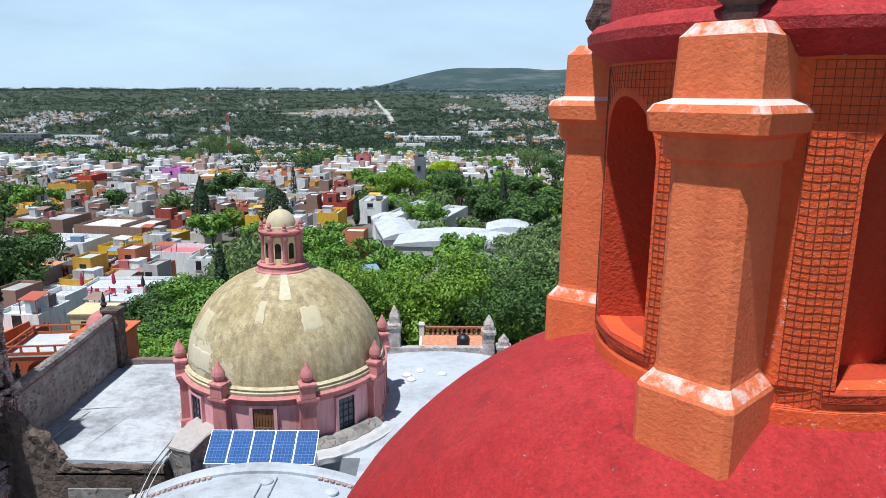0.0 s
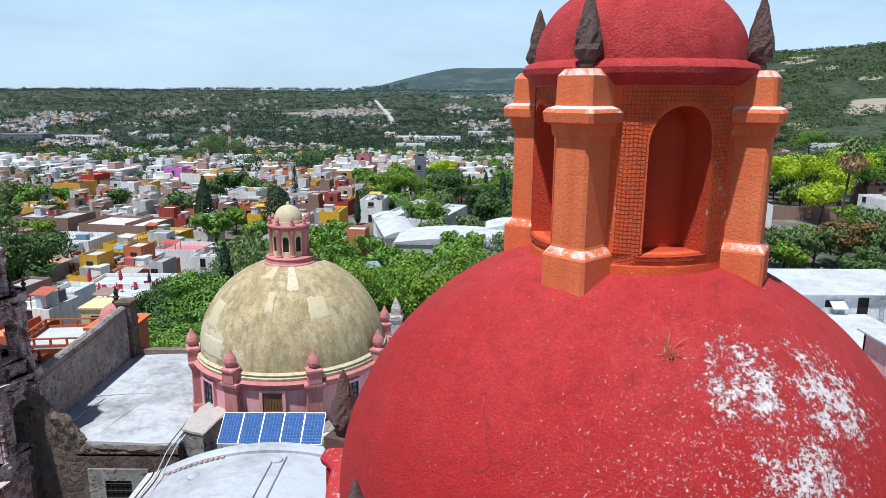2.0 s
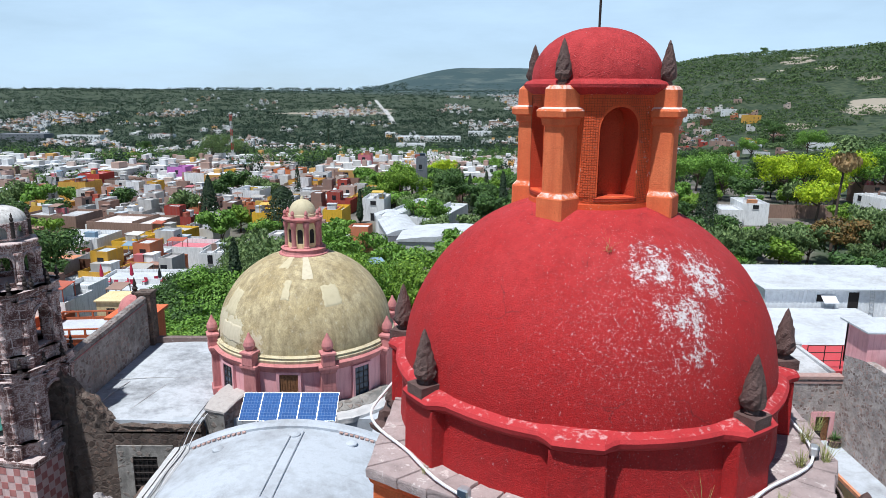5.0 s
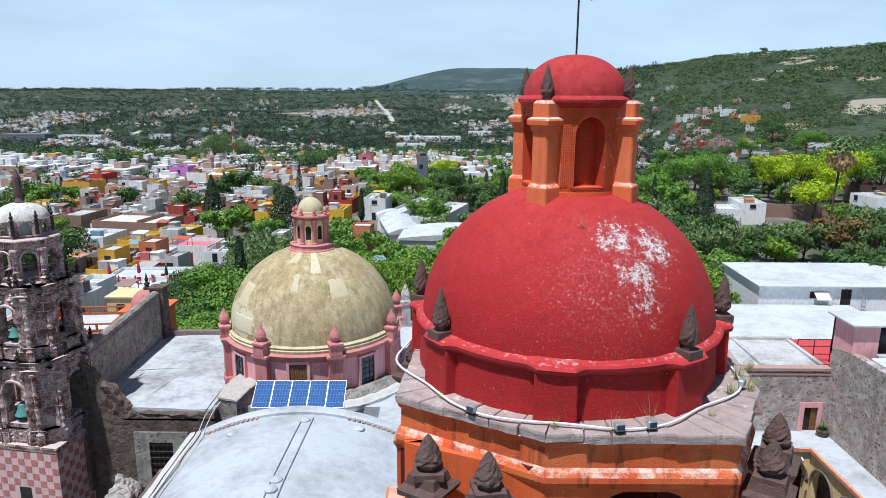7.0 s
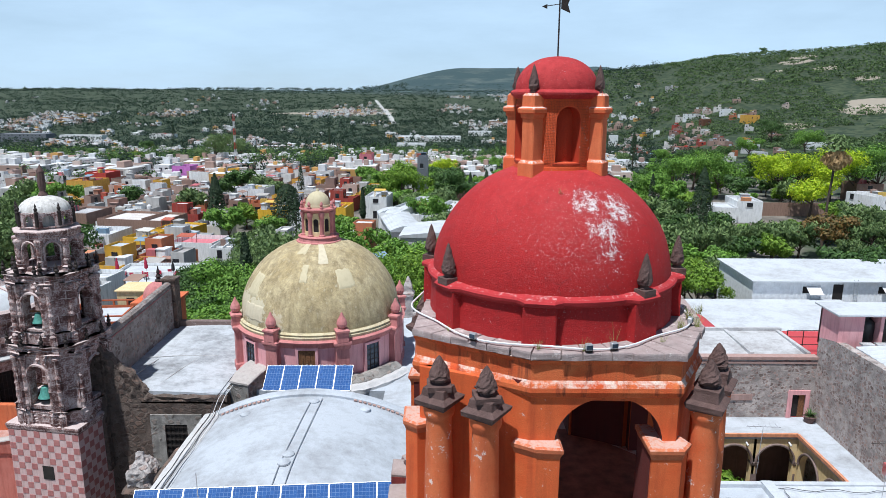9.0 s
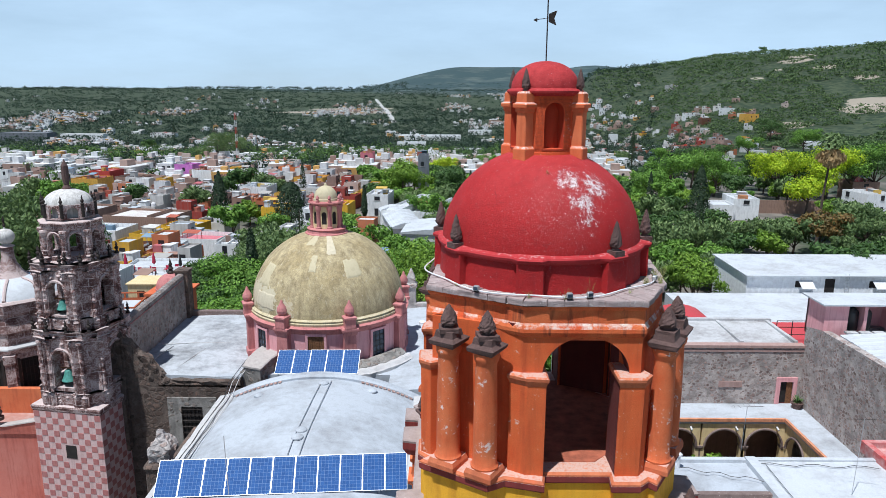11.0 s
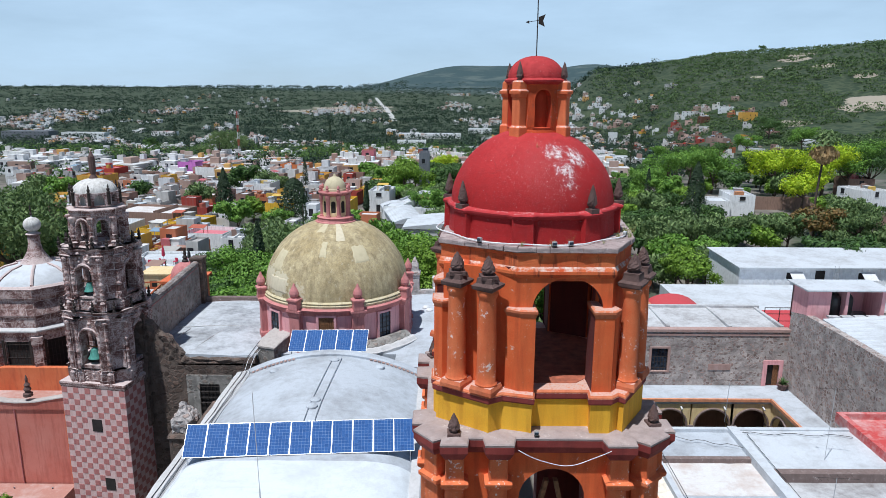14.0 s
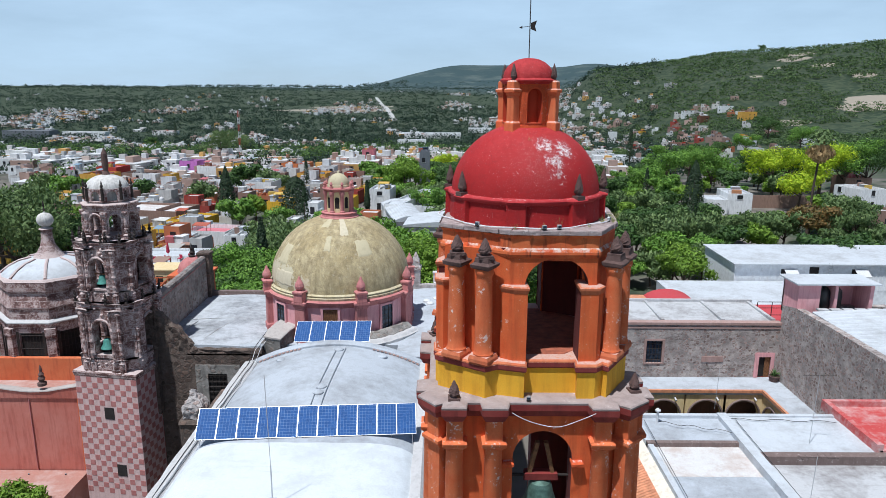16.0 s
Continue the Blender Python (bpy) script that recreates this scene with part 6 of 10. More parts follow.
for z, r in ((13.3, 0.46), (17.75, 0.38)):
    v = cm @ Vector((0, -1.6 if z < 15 else -1.42, z))
    b0 = bell("bell", "green verdigris bronze bell hung in an arch", v.x, v.y, v.z, r, -10, yoke=False, bronze="verdigris")
    bm = bmesh.new()
    tube(bm, [(-0.55, 0, r * 1.62), (0.55, 0, r * 1.62)], 0.05, 6)
    part("axle", bm, M["wood"], b0)

# ---------------------------------------------------------------- octagonal chapel
OC = thing("octagonal_chapel", "octagonal pink stone chapel with a white domed roof", "chapel", pose(-31.8, 33.2, 0))
bm = bmesh.new()
moulded(bm, ngon(8, 3.5), [(0, 0), (0, 9.6)])
part("lower_wall", bm, M["pinkwall"], OC)
for k in range(8):
    bm = bmesh.new()
    hw = 3.5 * math.tan(math.pi / 8)
    for xa, xb, za, zb in ((-hw, -0.85, 9.6, 13.5), (0.85, hw, 9.6, 13.5), (-0.85, 0.85, 13.0, 13.5), (-0.85, 0.85, 9.6, 10.1)):
        box(bm, (xa + xb) / 2, -3.3, za, xb - xa, 0.4, zb - za)
    bm.transform(spin(k, 8))
    wall = part("chapel_wall", bm, M["baroque"], OC)
    bm = bmesh.new()
    box(bm, 0, -3.25, 10.1, 1.7, 0.08, 2.9)
    bm.transform(spin(k, 8))
    part("window_void", bm, M["dark"], wall)
    bm = bmesh.new()
    for i in range(8):
        tube(bm, [(-0.8 + 1.6 * i / 7, -3.45, 10.1), (-0.8 + 1.6 * i / 7, -3.45, 13.0)], 0.02, 4)
    for i in range(6):
        tube(bm, [(-0.85, -3.46, 10.3 + 0.5 * i), (0.85, -3.46, 10.3 + 0.5 * i)], 0.015, 4)
    for xa in (-0.95, 0.95):
        box(bm, xa, -3.52, 10.0, 0.16, 0.08, 3.1)
    bm.transform(spin(k, 8))
    part("grille", bm, M["iron"], wall)
    bm = bmesh.new()
    rect_loft(bm, [(0.34, 0.3, 9.6), (0.3, 0.26, 10.2), (0.28, 0.24, 12.7), (0.36, 0.32, 12.9), (0.36, 0.32, 13.4)], 0, -3.72)
    bm.transform(spin(k, 8, 22.5))
    part("corner_pilaster", bm, M["baroque"], OC)
for name, mat, rows in (("chapel_cornice", "baroque", [(-0.1, 13.3), (0.15, 13.5), (0.3, 13.65), (0.38, 13.75)]), ("cornice_top", "kerb_stone", [(0.4, 13.754), (0.4, 13.84), (-0.1, 14.0)]), ("attic_band", "baroque", [(-0.15, 13.95), (-0.15, 14.7), (0.0, 14.8), (0.05, 14.9), (-0.2, 15.3), (-0.5, 15.9), (-0.3, 15.95), (-0.25, 16.05)]), ("parapet_band", "baroque", [(-0.3, 16.05), (-0.15, 16.1), (-0.1, 16.7), (-0.05, 16.75), (-0.35, 16.9)])):
    bm = bmesh.new()
    moulded(bm, ngon(8, 3.5), rows)
    part(name, bm, M[mat], OC)
bm = bmesh.new()
lathe(bm, [(3.3, 16.75), (3.25, 16.9), (2.7, 17.35), (2.0, 17.7), (1.3, 17.85), (1.0, 17.95)], 40)
part("white_roof", bm, M["white_roof"], OC, smooth=True)
for k in range(8):
    bm = bmesh.new()
    tube(bm, [(0, -q, z) for q, z in ((3.28, 16.93), (2.7, 17.38), (2.0, 17.73), (1.2, 17.9))], 0.11, 6)
    bm.transform(spin(k, 8, 22.5))
    part("roof_rib", bm, M["baroque"], OC, "worn stone roof rib")
bm = bmesh.new()
lathe(bm, [(1.1, 17.9), (0.8, 18.25), (0.5, 18.8), (0.4, 19.3), (0.38, 19.9), (0.5, 20.0), (0.35, 20.1)], 24)
part("neck", bm, M["baroque"], OC, smooth=True)
bm = bmesh.new()
lathe(bm, [(0.2, 20.1)] + [(0.58 * math.sin(a), 20.68 - 0.55 * math.cos(a)) for a in [math.pi * (i + 1) / 13 for i in range(11)]] + [(0.05, 21.23), (0.05, 21.4)], 24)
part("ball", bm, M["lichen_white"], OC, smooth=True)
bm = bmesh.new()
lathe(bm, [(0.04, 21.3), (0.1, 21.45), (0.04, 21.6), (0.08, 21.8), (0.02, 22.1)], 8)
part("iron_cross_post", bm, M["iron"], OC)

# salmon walled court beside the tower
M["brick_floor"] = washed_roof("worn_brick_paving", (0.40, 0.20, 0.16), (0.55, 0.46, 0.43), 0.8)
SB = thing("salmon_building", "salmon limewashed building with a scalloped parapet", "building", pose(0, 0, 0))
M["orange_red"] = stucco("orange_red_wash", (0.58, 0.12, 0.04), (0.66, 0.2, 0.08), (0.36, 0.06, 0.03), blot=0.5)
bm = bmesh.new()
box(bm, -34.5, 29.6, 0, 15.2, 5.0, 9.3)
part("wall", bm, M["pinkwall"], SB, "salmon limewashed wall")
SCALLOP = [(-42 + 0.63 * i, 9.85 + 0.16 * math.cos((-42 + 0.63 * i + 27.0) * 0.9) + 0.1 * smooth(-29.0, -27.2, -42 + 0.63 * i)) for i in range(25)]
bm = bmesh.new()
loft(bm, [[(x, 27.0, 9.2), (x, 27.4, 9.2), (x, 27.45, z), (x, 26.95, z)] for x, z in SCALLOP])
bmesh.ops.recalc_face_normals(bm, faces=bm.faces)
part("scalloped_parapet", bm, M["pinkwall"], SB)
bm = bmesh.new()
loft(bm, [[(x, 26.9, z + 0.004), (x, 27.5, z + 0.004), (x, 27.48, z + 0.07), (x, 27.2, z + 0.12), (x, 26.92, z + 0.07)] for x, z in SCALLOP])
bmesh.ops.recalc_face_normals(bm, faces=bm.faces)
rough_up(bm, 0.03, 3.0)
part("coping", bm, M["haunch_top"], SB, "stained lime coping")
for x, w in ((-27.35, 0.35), (-30.9, 0.05)):
    bm = bmesh.new()
    box(bm, x, 27.06, 3.6, w, 0.1, 6.1)
    part("pilaster" if w > 0.1 else "rain_pipe", bm, M["orange_red"] if w > 0.1 else M["pink_dark"], SB)
bm = bmesh.new()
box(bm, -34.5, 29.8, 9.3, 15.0, 4.6, 0.25)
part("roof_floor", bm, M["brick_floor"], SB, "worn red terrace floor")
bm = bmesh.new()
box(bm, -33.0, 29.45, 9.0, 12.4, 0.4, 2.25)
part("orange_wall", bm, M["orange_red"], SB, "orange-red parapet wall")
for x in (-33.6, -29.9):
    bm = bmesh.new()
    lathe(bm, [(0.3, 10.1), (0.3, 10.3), (0.15, 10.4), (0.25, 10.6), (0.15, 10.8), (0.2, 10.9), (0.08, 11.1), (0.1, 11.3), (0.02, 11.6)], 12, x, 27.2)
    part("urn", bm, M["old_stone"], SB)
bm = bmesh.new()
box(bm, -32.0, 24.0, 0, 9.5, 6, 3.65)
tagged(part("paved_court", bm, M["brick_floor"]), "worn red tiled court floor", "terrace", kind="structure")
for x in (-31.2, -28.6):
    f = floodlight(x, 26.4, 3.65, 0, "small floodlight box on the court floor")
# squares of the checkered base
sq = bmesh.new()
loft(sq, [[(-0.19, 0.0, -0.19), (0.19, 0.0, -0.19), (0.19, 0.0, 0.19), (-0.19, 0.0, 0.19)], [(-0.185, -0.012, -0.185), (0.185, -0.012, -0.185), (0.185, -0.012, 0.185), (-0.185, -0.012, 0.185)]])
sq_ob = part("painted_square", sq, M["checker_dark"], body)
sq_me = sq_ob.data
first = True
for face in (0, 1):
    for i in range(11):
        for j in range(21):
            if (i + j) % 2:
                continue
            m = spin(face) @ Matrix.Translation((-2.06 + 0.412 * i, -2.272, 11.2 - 0.412 * j))
            if face == 0 and ((abs(-2.06 + 0.412 * i - 0.05) < 0.5 and abs(11.2 - 0.412 * j - 8.82) < 0.58) or (abs(-2.06 + 0.412 * i - 0.55) < 0.5 and abs(11.2 - 0.412 * j - 4.62) < 0.58)):
                continue
            o = sq_ob if first else new("painted_square", sq_me)
            first = False
            o.parent = body
            o.matrix_basis = m

# small pink cupola on its orange base past the parapet
CU = thing("pink_cupola", "small pink plastered cupola on an orange base", "cupola", pose(-25.2, 44.3, 0))
bm = bmesh.new()
rect_loft(bm, [(1.5, 1.5, 0), (1.5, 1.5, 13.5), (1.75, 1.75, 13.6), (1.75, 1.75, 13.8)])
part("base", bm, M["orange_red"], CU)
bm = bmesh.new()
lathe(bm, [(1.35, 13.8), (1.35, 13.95)] + [(1.3 * math.cos(a), 13.95 + 1.25 * math.sin(a)) for a in [math.pi / 2 * i / 10 for i in range(10)]], 28)
part("cupola_shell", bm, M["pink_dark"], CU, smooth=True)
bm = bmesh.new()
lathe(bm, [(0.28, 15.1), (0.3, 15.3), (0.14, 15.45), (0.24, 15.6), (0.1, 15.8), (0.16, 15.95), (0.08, 16.2), (0.02, 16.5)], 10)
part("finial", bm, M["iron"], CU)
HU = thing("roof_hut", "small yellow plastered hut on a roof", "hut", pose(-34.4, 60.5, 0.6))
bm = bmesh.new()
rect_loft(bm, [(1.6, 1.6, 0), (1.6, 1.6, 9.3), (1.75, 1.75, 9.35), (1.75, 1.75, 9.5)])
part("hut_wall", bm, M["cream"], HU)
bm = bmesh.new()
box(bm, -0.2, -1.61, 7.9, 0.8, 0.06, 0.8)
part("window", bm, M["dark"], HU)


def parasol(x, y, z, h=2.6, mat="red_umbrella"):
    t = thing("parasol", "closed dark red garden parasol on a terrace", "parasol", pose(x, y, z), group="parasols on the roof terrace")
    b = bmesh.new()
    tube(b, [(0, 0, 0), (0, 0, h)], 0.022, 6)
    part("pole", b, M["alu"], t)
    b = bmesh.new()
    lathe(b, [(0.1, h * 0.35), (0.26, h * 0.42), (0.2, h * 0.7), (0.06, h * 0.97), (0.02, h)], 10, wob=0.1)
    part("canopy", b, M[mat], t)


def terrace_chair(x, y, z, rz):
    t = thing("terrace_chair", "red metal chair on a roof terrace", "chair", pose(x, y, z, 0, 0, rz), group="chairs on the roof terrace")
    b = bmesh.new()
    box(b, 0, 0, 0.42, 0.5, 0.5, 0.06)
    part("seat", b, M["red_umbrella"], t)
    b = bmesh.new()
    box(b, 0, 0.24, 0.48, 0.5, 0.05, 0.45)
    part("backrest", b, M["red_umbrella"], t)
    for sx, sy in ((-1, -1), (1, -1), (1, 1), (-1, 1)):
        b = bmesh.new()
        box(b, sx * 0.22, sy * 0.22, 0, 0.05, 0.05, 0.42)
        part("leg", b, M["iron"], t)


M["red_umbrella"] = plain("crimson_cloth", (0.42, 0.02, 0.06), 0.2, 5, 0.8)
parasol(-45.7, 79.5, 6.0)
parasol(-42.1, 80.2, 6.0)
parasol(-38.2, 79.6, 6.0, 2.2, "black")
for i in range(9):
    terrace_chair(-45.6 + 1.1 * i + random.uniform(-0.2, 0.2), 78.8 + random.uniform(-0.7, 1.2), 6.0, random.uniform(0, 360))


M["brick_old"] = stucco("faded_pink_brick", (0.32, 0.17, 0.14), (0.44, 0.31, 0.28), (0.14, 0.075, 0.06), blot=2.0, speck=0.6)

# ---------------------------------------------------------------- cloister and roofs on the east side
CL = thing("cloister_range", "rubble-walled cloister building with a flat grey roof", "building")
for xa, xb, za, zb in ((8.0, 15.7, 5.7, 10.55), (17.2, 25.65, 5.7, 10.55), (15.7, 17.2, 9.1, 10.55), (15.7, 17.2, 5.7, 7.0), (25.65, 26.8, 7.65, 10.55), (26.8, 27.3, 5.7, 10.55)):
    bm = bmesh.new()
    box(bm, (xa + xb) / 2, 39.7, za, xb - xa, 0.6, zb - za)
    part("rubble_wall", bm, M["rubble_cloister"], CL, "brown rubble wall")
bm = bmesh.new()
box(bm, 17.65, 39.66, 10.2, 19.3, 0.62, 0.18)
box(bm, 17.65, 39.64, 10.55, 19.4, 0.7, 0.22)
part("brick_cornice", bm, M["brick_old"], CL)
bm = bmesh.new()
rings = [[(8, y, 5.7), (8, y, 10.6 + 0.05 * k)] + [(8 + 19.3 * i / 10, y, 10.62 + 0.05 * k + 0.03 * noise.noise((i, y, 0))) for i in range(1, 10)] + [(27.3, y, 10.6 + 0.05 * k), (27.3, y, 5.7)] for k, y in enumerate((40.0, 41.5, 43, 45.5))]
loft(bm, rings)
bmesh.ops.recalc_face_normals(bm, faces=bm.faces)
part("roof", bm, M["grey_roof"], CL, "stained grey flat roof")
for x in (14.0, 17.2, 22.5, 26.9):
    bm = bmesh.new()
    box(bm, x, 42.7, 10.55, 0.3, 5.4, 0.34)
    part("roof_kerb", bm, M["grey_roof"], CL)
bm = bmesh.new()
box(bm, 17.6, 45.5, 10.4, 19.4, 0.35, 0.6)
part("back_parapet", bm, M["grey_roof"], CL)
# barred window
bm = bmesh.new()
for xa, xb, za, zb in ((15.55, 15.75, 6.9, 9.2), (17.15, 17.35, 6.9, 9.2), (15.75, 17.15, 9.05, 9.2), (15.75, 17.15, 6.9, 7.02)):
    box(bm, (xa + xb) / 2, 39.42, za, xb - xa, 0.16, zb - za)
w0 = part("window_surround", bm, M["brick_old"], CL)
bm = bmesh.new()
box(bm, 16.45, 39.6, 7.0, 1.42, 0.04, 2.1)
part("pane", bm, M["glass"], w0)
bm = bmesh.new()
for i in range(6):
    tube(bm, [(15.8 + 0.26 * i, 39.45, 7.0), (15.8 + 0.26 * i, 39.45, 9.1)], 0.022, 4)
for i in range(4):
    tube(bm, [(15.75, 39.44, 7.3 + 0.5 * i), (17.15, 39.44, 7.3 + 0.5 * i)], 0.022, 4)
part("bars", bm, M["iron"], w0, "iron window bars")
# pink framed door
bm = bmesh.new()
for xa, xb, za, zb in ((25.35, 25.7, 5.7, 8.0), (26.75, 27.05, 5.7, 8.0), (25.7, 26.75, 7.62, 8.0)):
    box(bm, (xa + xb) / 2, 39.38, za, xb - xa, 0.1, zb - za)
d0 = part("door_frame", bm, M["pink"], CL, "pink painted door frame")
bm = bmesh.new()
box(bm, 26.22, 39.6, 5.7, 1.06, 0.06, 1.93)
part("door_void", bm, M["dark"], d0)
bm = bmesh.new()
box(bm, 26.5, 39.5, 5.72, 0.48, 0.05, 1.88, 8)
part("door_leaf", bm, M["wood"], d0, "half-open dark wooden door leaf")
bm = bmesh.new()
box(bm, 21.6, 39.36, 7.15, 1.9, 0.06, 0.5)
part("bricked_patch", bm, M["brick_old"], CL)
# arcaded walk below the terrace
M["brown_wash"] = stucco("dark_brown_wash", (0.09, 0.045, 0.035), (0.13, 0.07, 0.055), (0.05, 0.03, 0.025))
AR = thing("arcade", "ochre limewashed arcade under a white terrace", "arcade")
for k, x in enumerate((10.0, 13.35, 16.75, 20.3, 23.5)):
    bm = bmesh.new()
    arch_wall(bm, 1.7, 0.0, 5.3, 1.42, 0.02, 3.35, 0.55, Matrix.Translation((x, 36.7, 0)), segs=16, mi_in=0)
    part("arch_bay", bm, M["cream"], AR)
    bm = bmesh.new()
    tube(bm, [(x + 1.46 * math.cos(math.pi * i / 16), 36.66, 3.35 + 1.46 * math.sin(math.pi * i / 16)) for i in range(17)], 0.1, 6)
    part("archivolt", bm, M["cantera"], AR, "grey stone arch ring")
    bm = bmesh.new()
    rect_loft(bm, [(0.3, 0.32, 0.0), (0.26, 0.28, 0.4), (0.22, 0.24, 3.0), (0.32, 0.34, 3.2), (0.32, 0.34, 3.35)], x + 1.7, 36.95)
    part("stone_pier", bm, M["cantera"], AR)
    bm = bmesh.new()
    tube(bm, [(x + 0.9, 36.7, 5.0), (x + 0.9, 36.3, 4.9)], 0.07, 8)
    part("water_spout", bm, M["white"], AR)
for y in (34.9, 31.5, 28.1, 24.7):
    bm = bmesh.new()
    m = Matrix.Translation((25.1, y, 0)) @ Matrix.Rotation(-math.pi / 2, 4, "Z")
    arch_wall(bm, 1.7, 0.0, 5.3, 1.35, 0.02, 3.4, 0.5, m, segs=16)
    part("arch_bay", bm, M["cream"], AR)
    bm = bmesh.new()
    tube(bm, [(25.06, y + 1.4 * math.cos(math.pi * i / 16), 3.4 + 1.4 * math.sin(math.pi * i / 16)) for i in range(17)], 0.1, 6)
    part("archivolt", bm, M["cantera"], AR, "grey stone arch ring")
for xa, xb, ya, yb in ((8.0, 27.3, 36.6, 39.5), (25.0, 27.3, 22.0, 36.6)):
    bm = bmesh.new()
    box(bm, (xa + xb) / 2, (ya + yb) / 2, 5.3, xb - xa, yb - ya, 0.38)
    part("terrace_floor", bm, M["vault_roof"], AR, "white limewashed terrace floor")
bm = bmesh.new()
box(bm, 16.5, 36.62, 5.5, 17.0, 0.2, 0.24)
box(bm, 24.98, 29.3, 5.5, 0.2, 14.6, 0.24)
part("edge_course", bm, M["terracotta"], AR, "thin terracotta edge course")
bm = bmesh.new()
box(bm, 17.6, 39.4, 0, 19.2, 0.2, 5.3)
part("walk_back_wall", bm, M["brown_wash"], AR)

# rubble house along the cloister with a ribbed metal roof
RH = thing("rubble_house", "pale rubble house wall with a white ribbed metal roof", "house")
bm = bmesh.new()
loft(bm, [[(27.3, y, 0), (27.9, y, 0), (27.9, y, z), (27.3, y, z)] for y, z in ((17.0, 12.95), (22.0, 12.95), (32, 12.9), (37.4, 12.75), (39.6, 12.3))])
bmesh.ops.recalc_face_normals(bm, faces=bm.faces)
part("side_wall", bm, M["rubble_cloister"], RH, "pale rubble wall")
bm = bmesh.new()
box(bm, 36, 39.3, 0, 16.2, 0.6, 12.4)
part("end_wall", bm, M["rubble_cloister"], RH)
bm = bmesh.new()
rings = []
for i in range(97):
    y = 17.0 + 19.0 * i / 96
    rings.append([(27.95, y, 12.85 + (0.05 if i % 4 == 0 else 0)), (36, y, 13.25 + (0.05 if i % 4 == 0 else 0)), (44, y, 13.0 + (0.05 if i % 4 == 0 else 0)), (44, y, 12.5), (27.95, y, 12.5)])
loft(bm, rings)
part("ribbed_roof", bm, M["white_roof"], RH, "white ribbed sheet-metal roof")
for i in range(5):
    bm = bmesh.new()
    box(bm, 28.9 + 1.05 * i, 36.25, 12.9, 0.85, 0.5, 0.14)
    part("roof_vent", bm, M["grey_roof"], RH)
TH = thing("tank_house", "pink open-fronted tank house with a pale metal roof", "shed", pose(1.1, 0.2, -0.45))
for xa, xb, ya, yb in ((26.2, 26.5, 37.0, 39.6), (29.2, 29.45, 37.0, 39.6), (32.1, 32.4, 37.0, 39.6), (26.5, 28.0, 37.0, 37.25), (26.2, 32.4, 39.4, 39.6)):
    bm = bmesh.new()
    box(bm, (xa + xb) / 2, (ya + yb) / 2, 12.3, xb - xa, yb - ya, 3.0)
    part("pink_wall", bm, M["pink"], TH, "pink plastered wall")
bm = bmesh.new()
box(bm, 29.3, 38.3, 15.3, 6.9, 3.3, 0.12)
part("sheet_roof", bm, M["white_roof"], TH)
bm = bmesh.new()
box(bm, 29.3, 38.2, 12.3, 6.0, 2.4, 0.35)
part("floor_slab", bm, M["grey_roof"], TH)


def water_tank(x, y, z, r=0.55, h=1.2, mat="black", label="black plastic rooftop water tank"):
    t = thing("water_tank", label, "water tank", pose(x, y, z), group="rooftop water tanks")
    b = bmesh.new()
    lathe(b, [(r * 0.96, 0), (r, 0.1 * h), (r * 0.97, 0.3 * h), (r, 0.5 * h), (r * 0.97, 0.68 * h), (r * 0.92, 0.76 * h), (r * 0.45, 0.93 * h), (r * 0.3, 0.95 * h)], 20)
    part("tank_body", b, M[mat], t, smooth=True)
    b = bmesh.new()
    lathe(b, [(r * 0.32, 0.94 * h), (r * 0.32, h), (r * 0.1, 1.04 * h)], 14)
    part("lid", b, M[mat], t)
    return t


water_tank(0.4, 47.2, 11.36, 0.5, 1.15)
water_tank(28.4 + 1.4, 38.2, 12.65, 0.62, 1.9)
water_tank(30.8, 38.2, 12.65, 0.62, 1.9)
PL0 = thing("potted_plant", "spiky green plant in a dark pot by the door", "plant", pose(27.0 - 0.2, 38.6, 5.68))
bm = bmesh.new()
lathe(bm, [(0.3, 0), (0.42, 0.45), (0.46, 0.5), (0.38, 0.5)], 16)
part("pot", bm, M["old_stone"], PL0)
M["leaf_mid"] = plain("green_leaf", (0.07, 0.14, 0.035), 0.5, 3, 0.6)
bm = bmesh.new()
for i in range(46):
    a, e, l = random.uniform(0, 6.28), random.uniform(0.3, 1.4), random.uniform(0.5, 0.85)
    d = Vector((math.cos(a) * math.cos(e), math.sin(a) * math.cos(e), math.sin(e)))
    s = Vector((-math.sin(a), math.cos(a), 0)) * 0.035
    p = Vector((0, 0, 0.48))
    vs = [bm.verts.new(q) for q in (p - s, p + s, p + d * l * 0.6 + s, p + d * l * 0.6 - s, p + d * l - Vector((0, 0, 0.08)))]
    bm.faces.new(vs[:4])
    bm.faces.new((vs[3], vs[2], vs[4]))
part("leaves", bm, M["leaf_mid"], PL0, "green sword-shaped leaves")

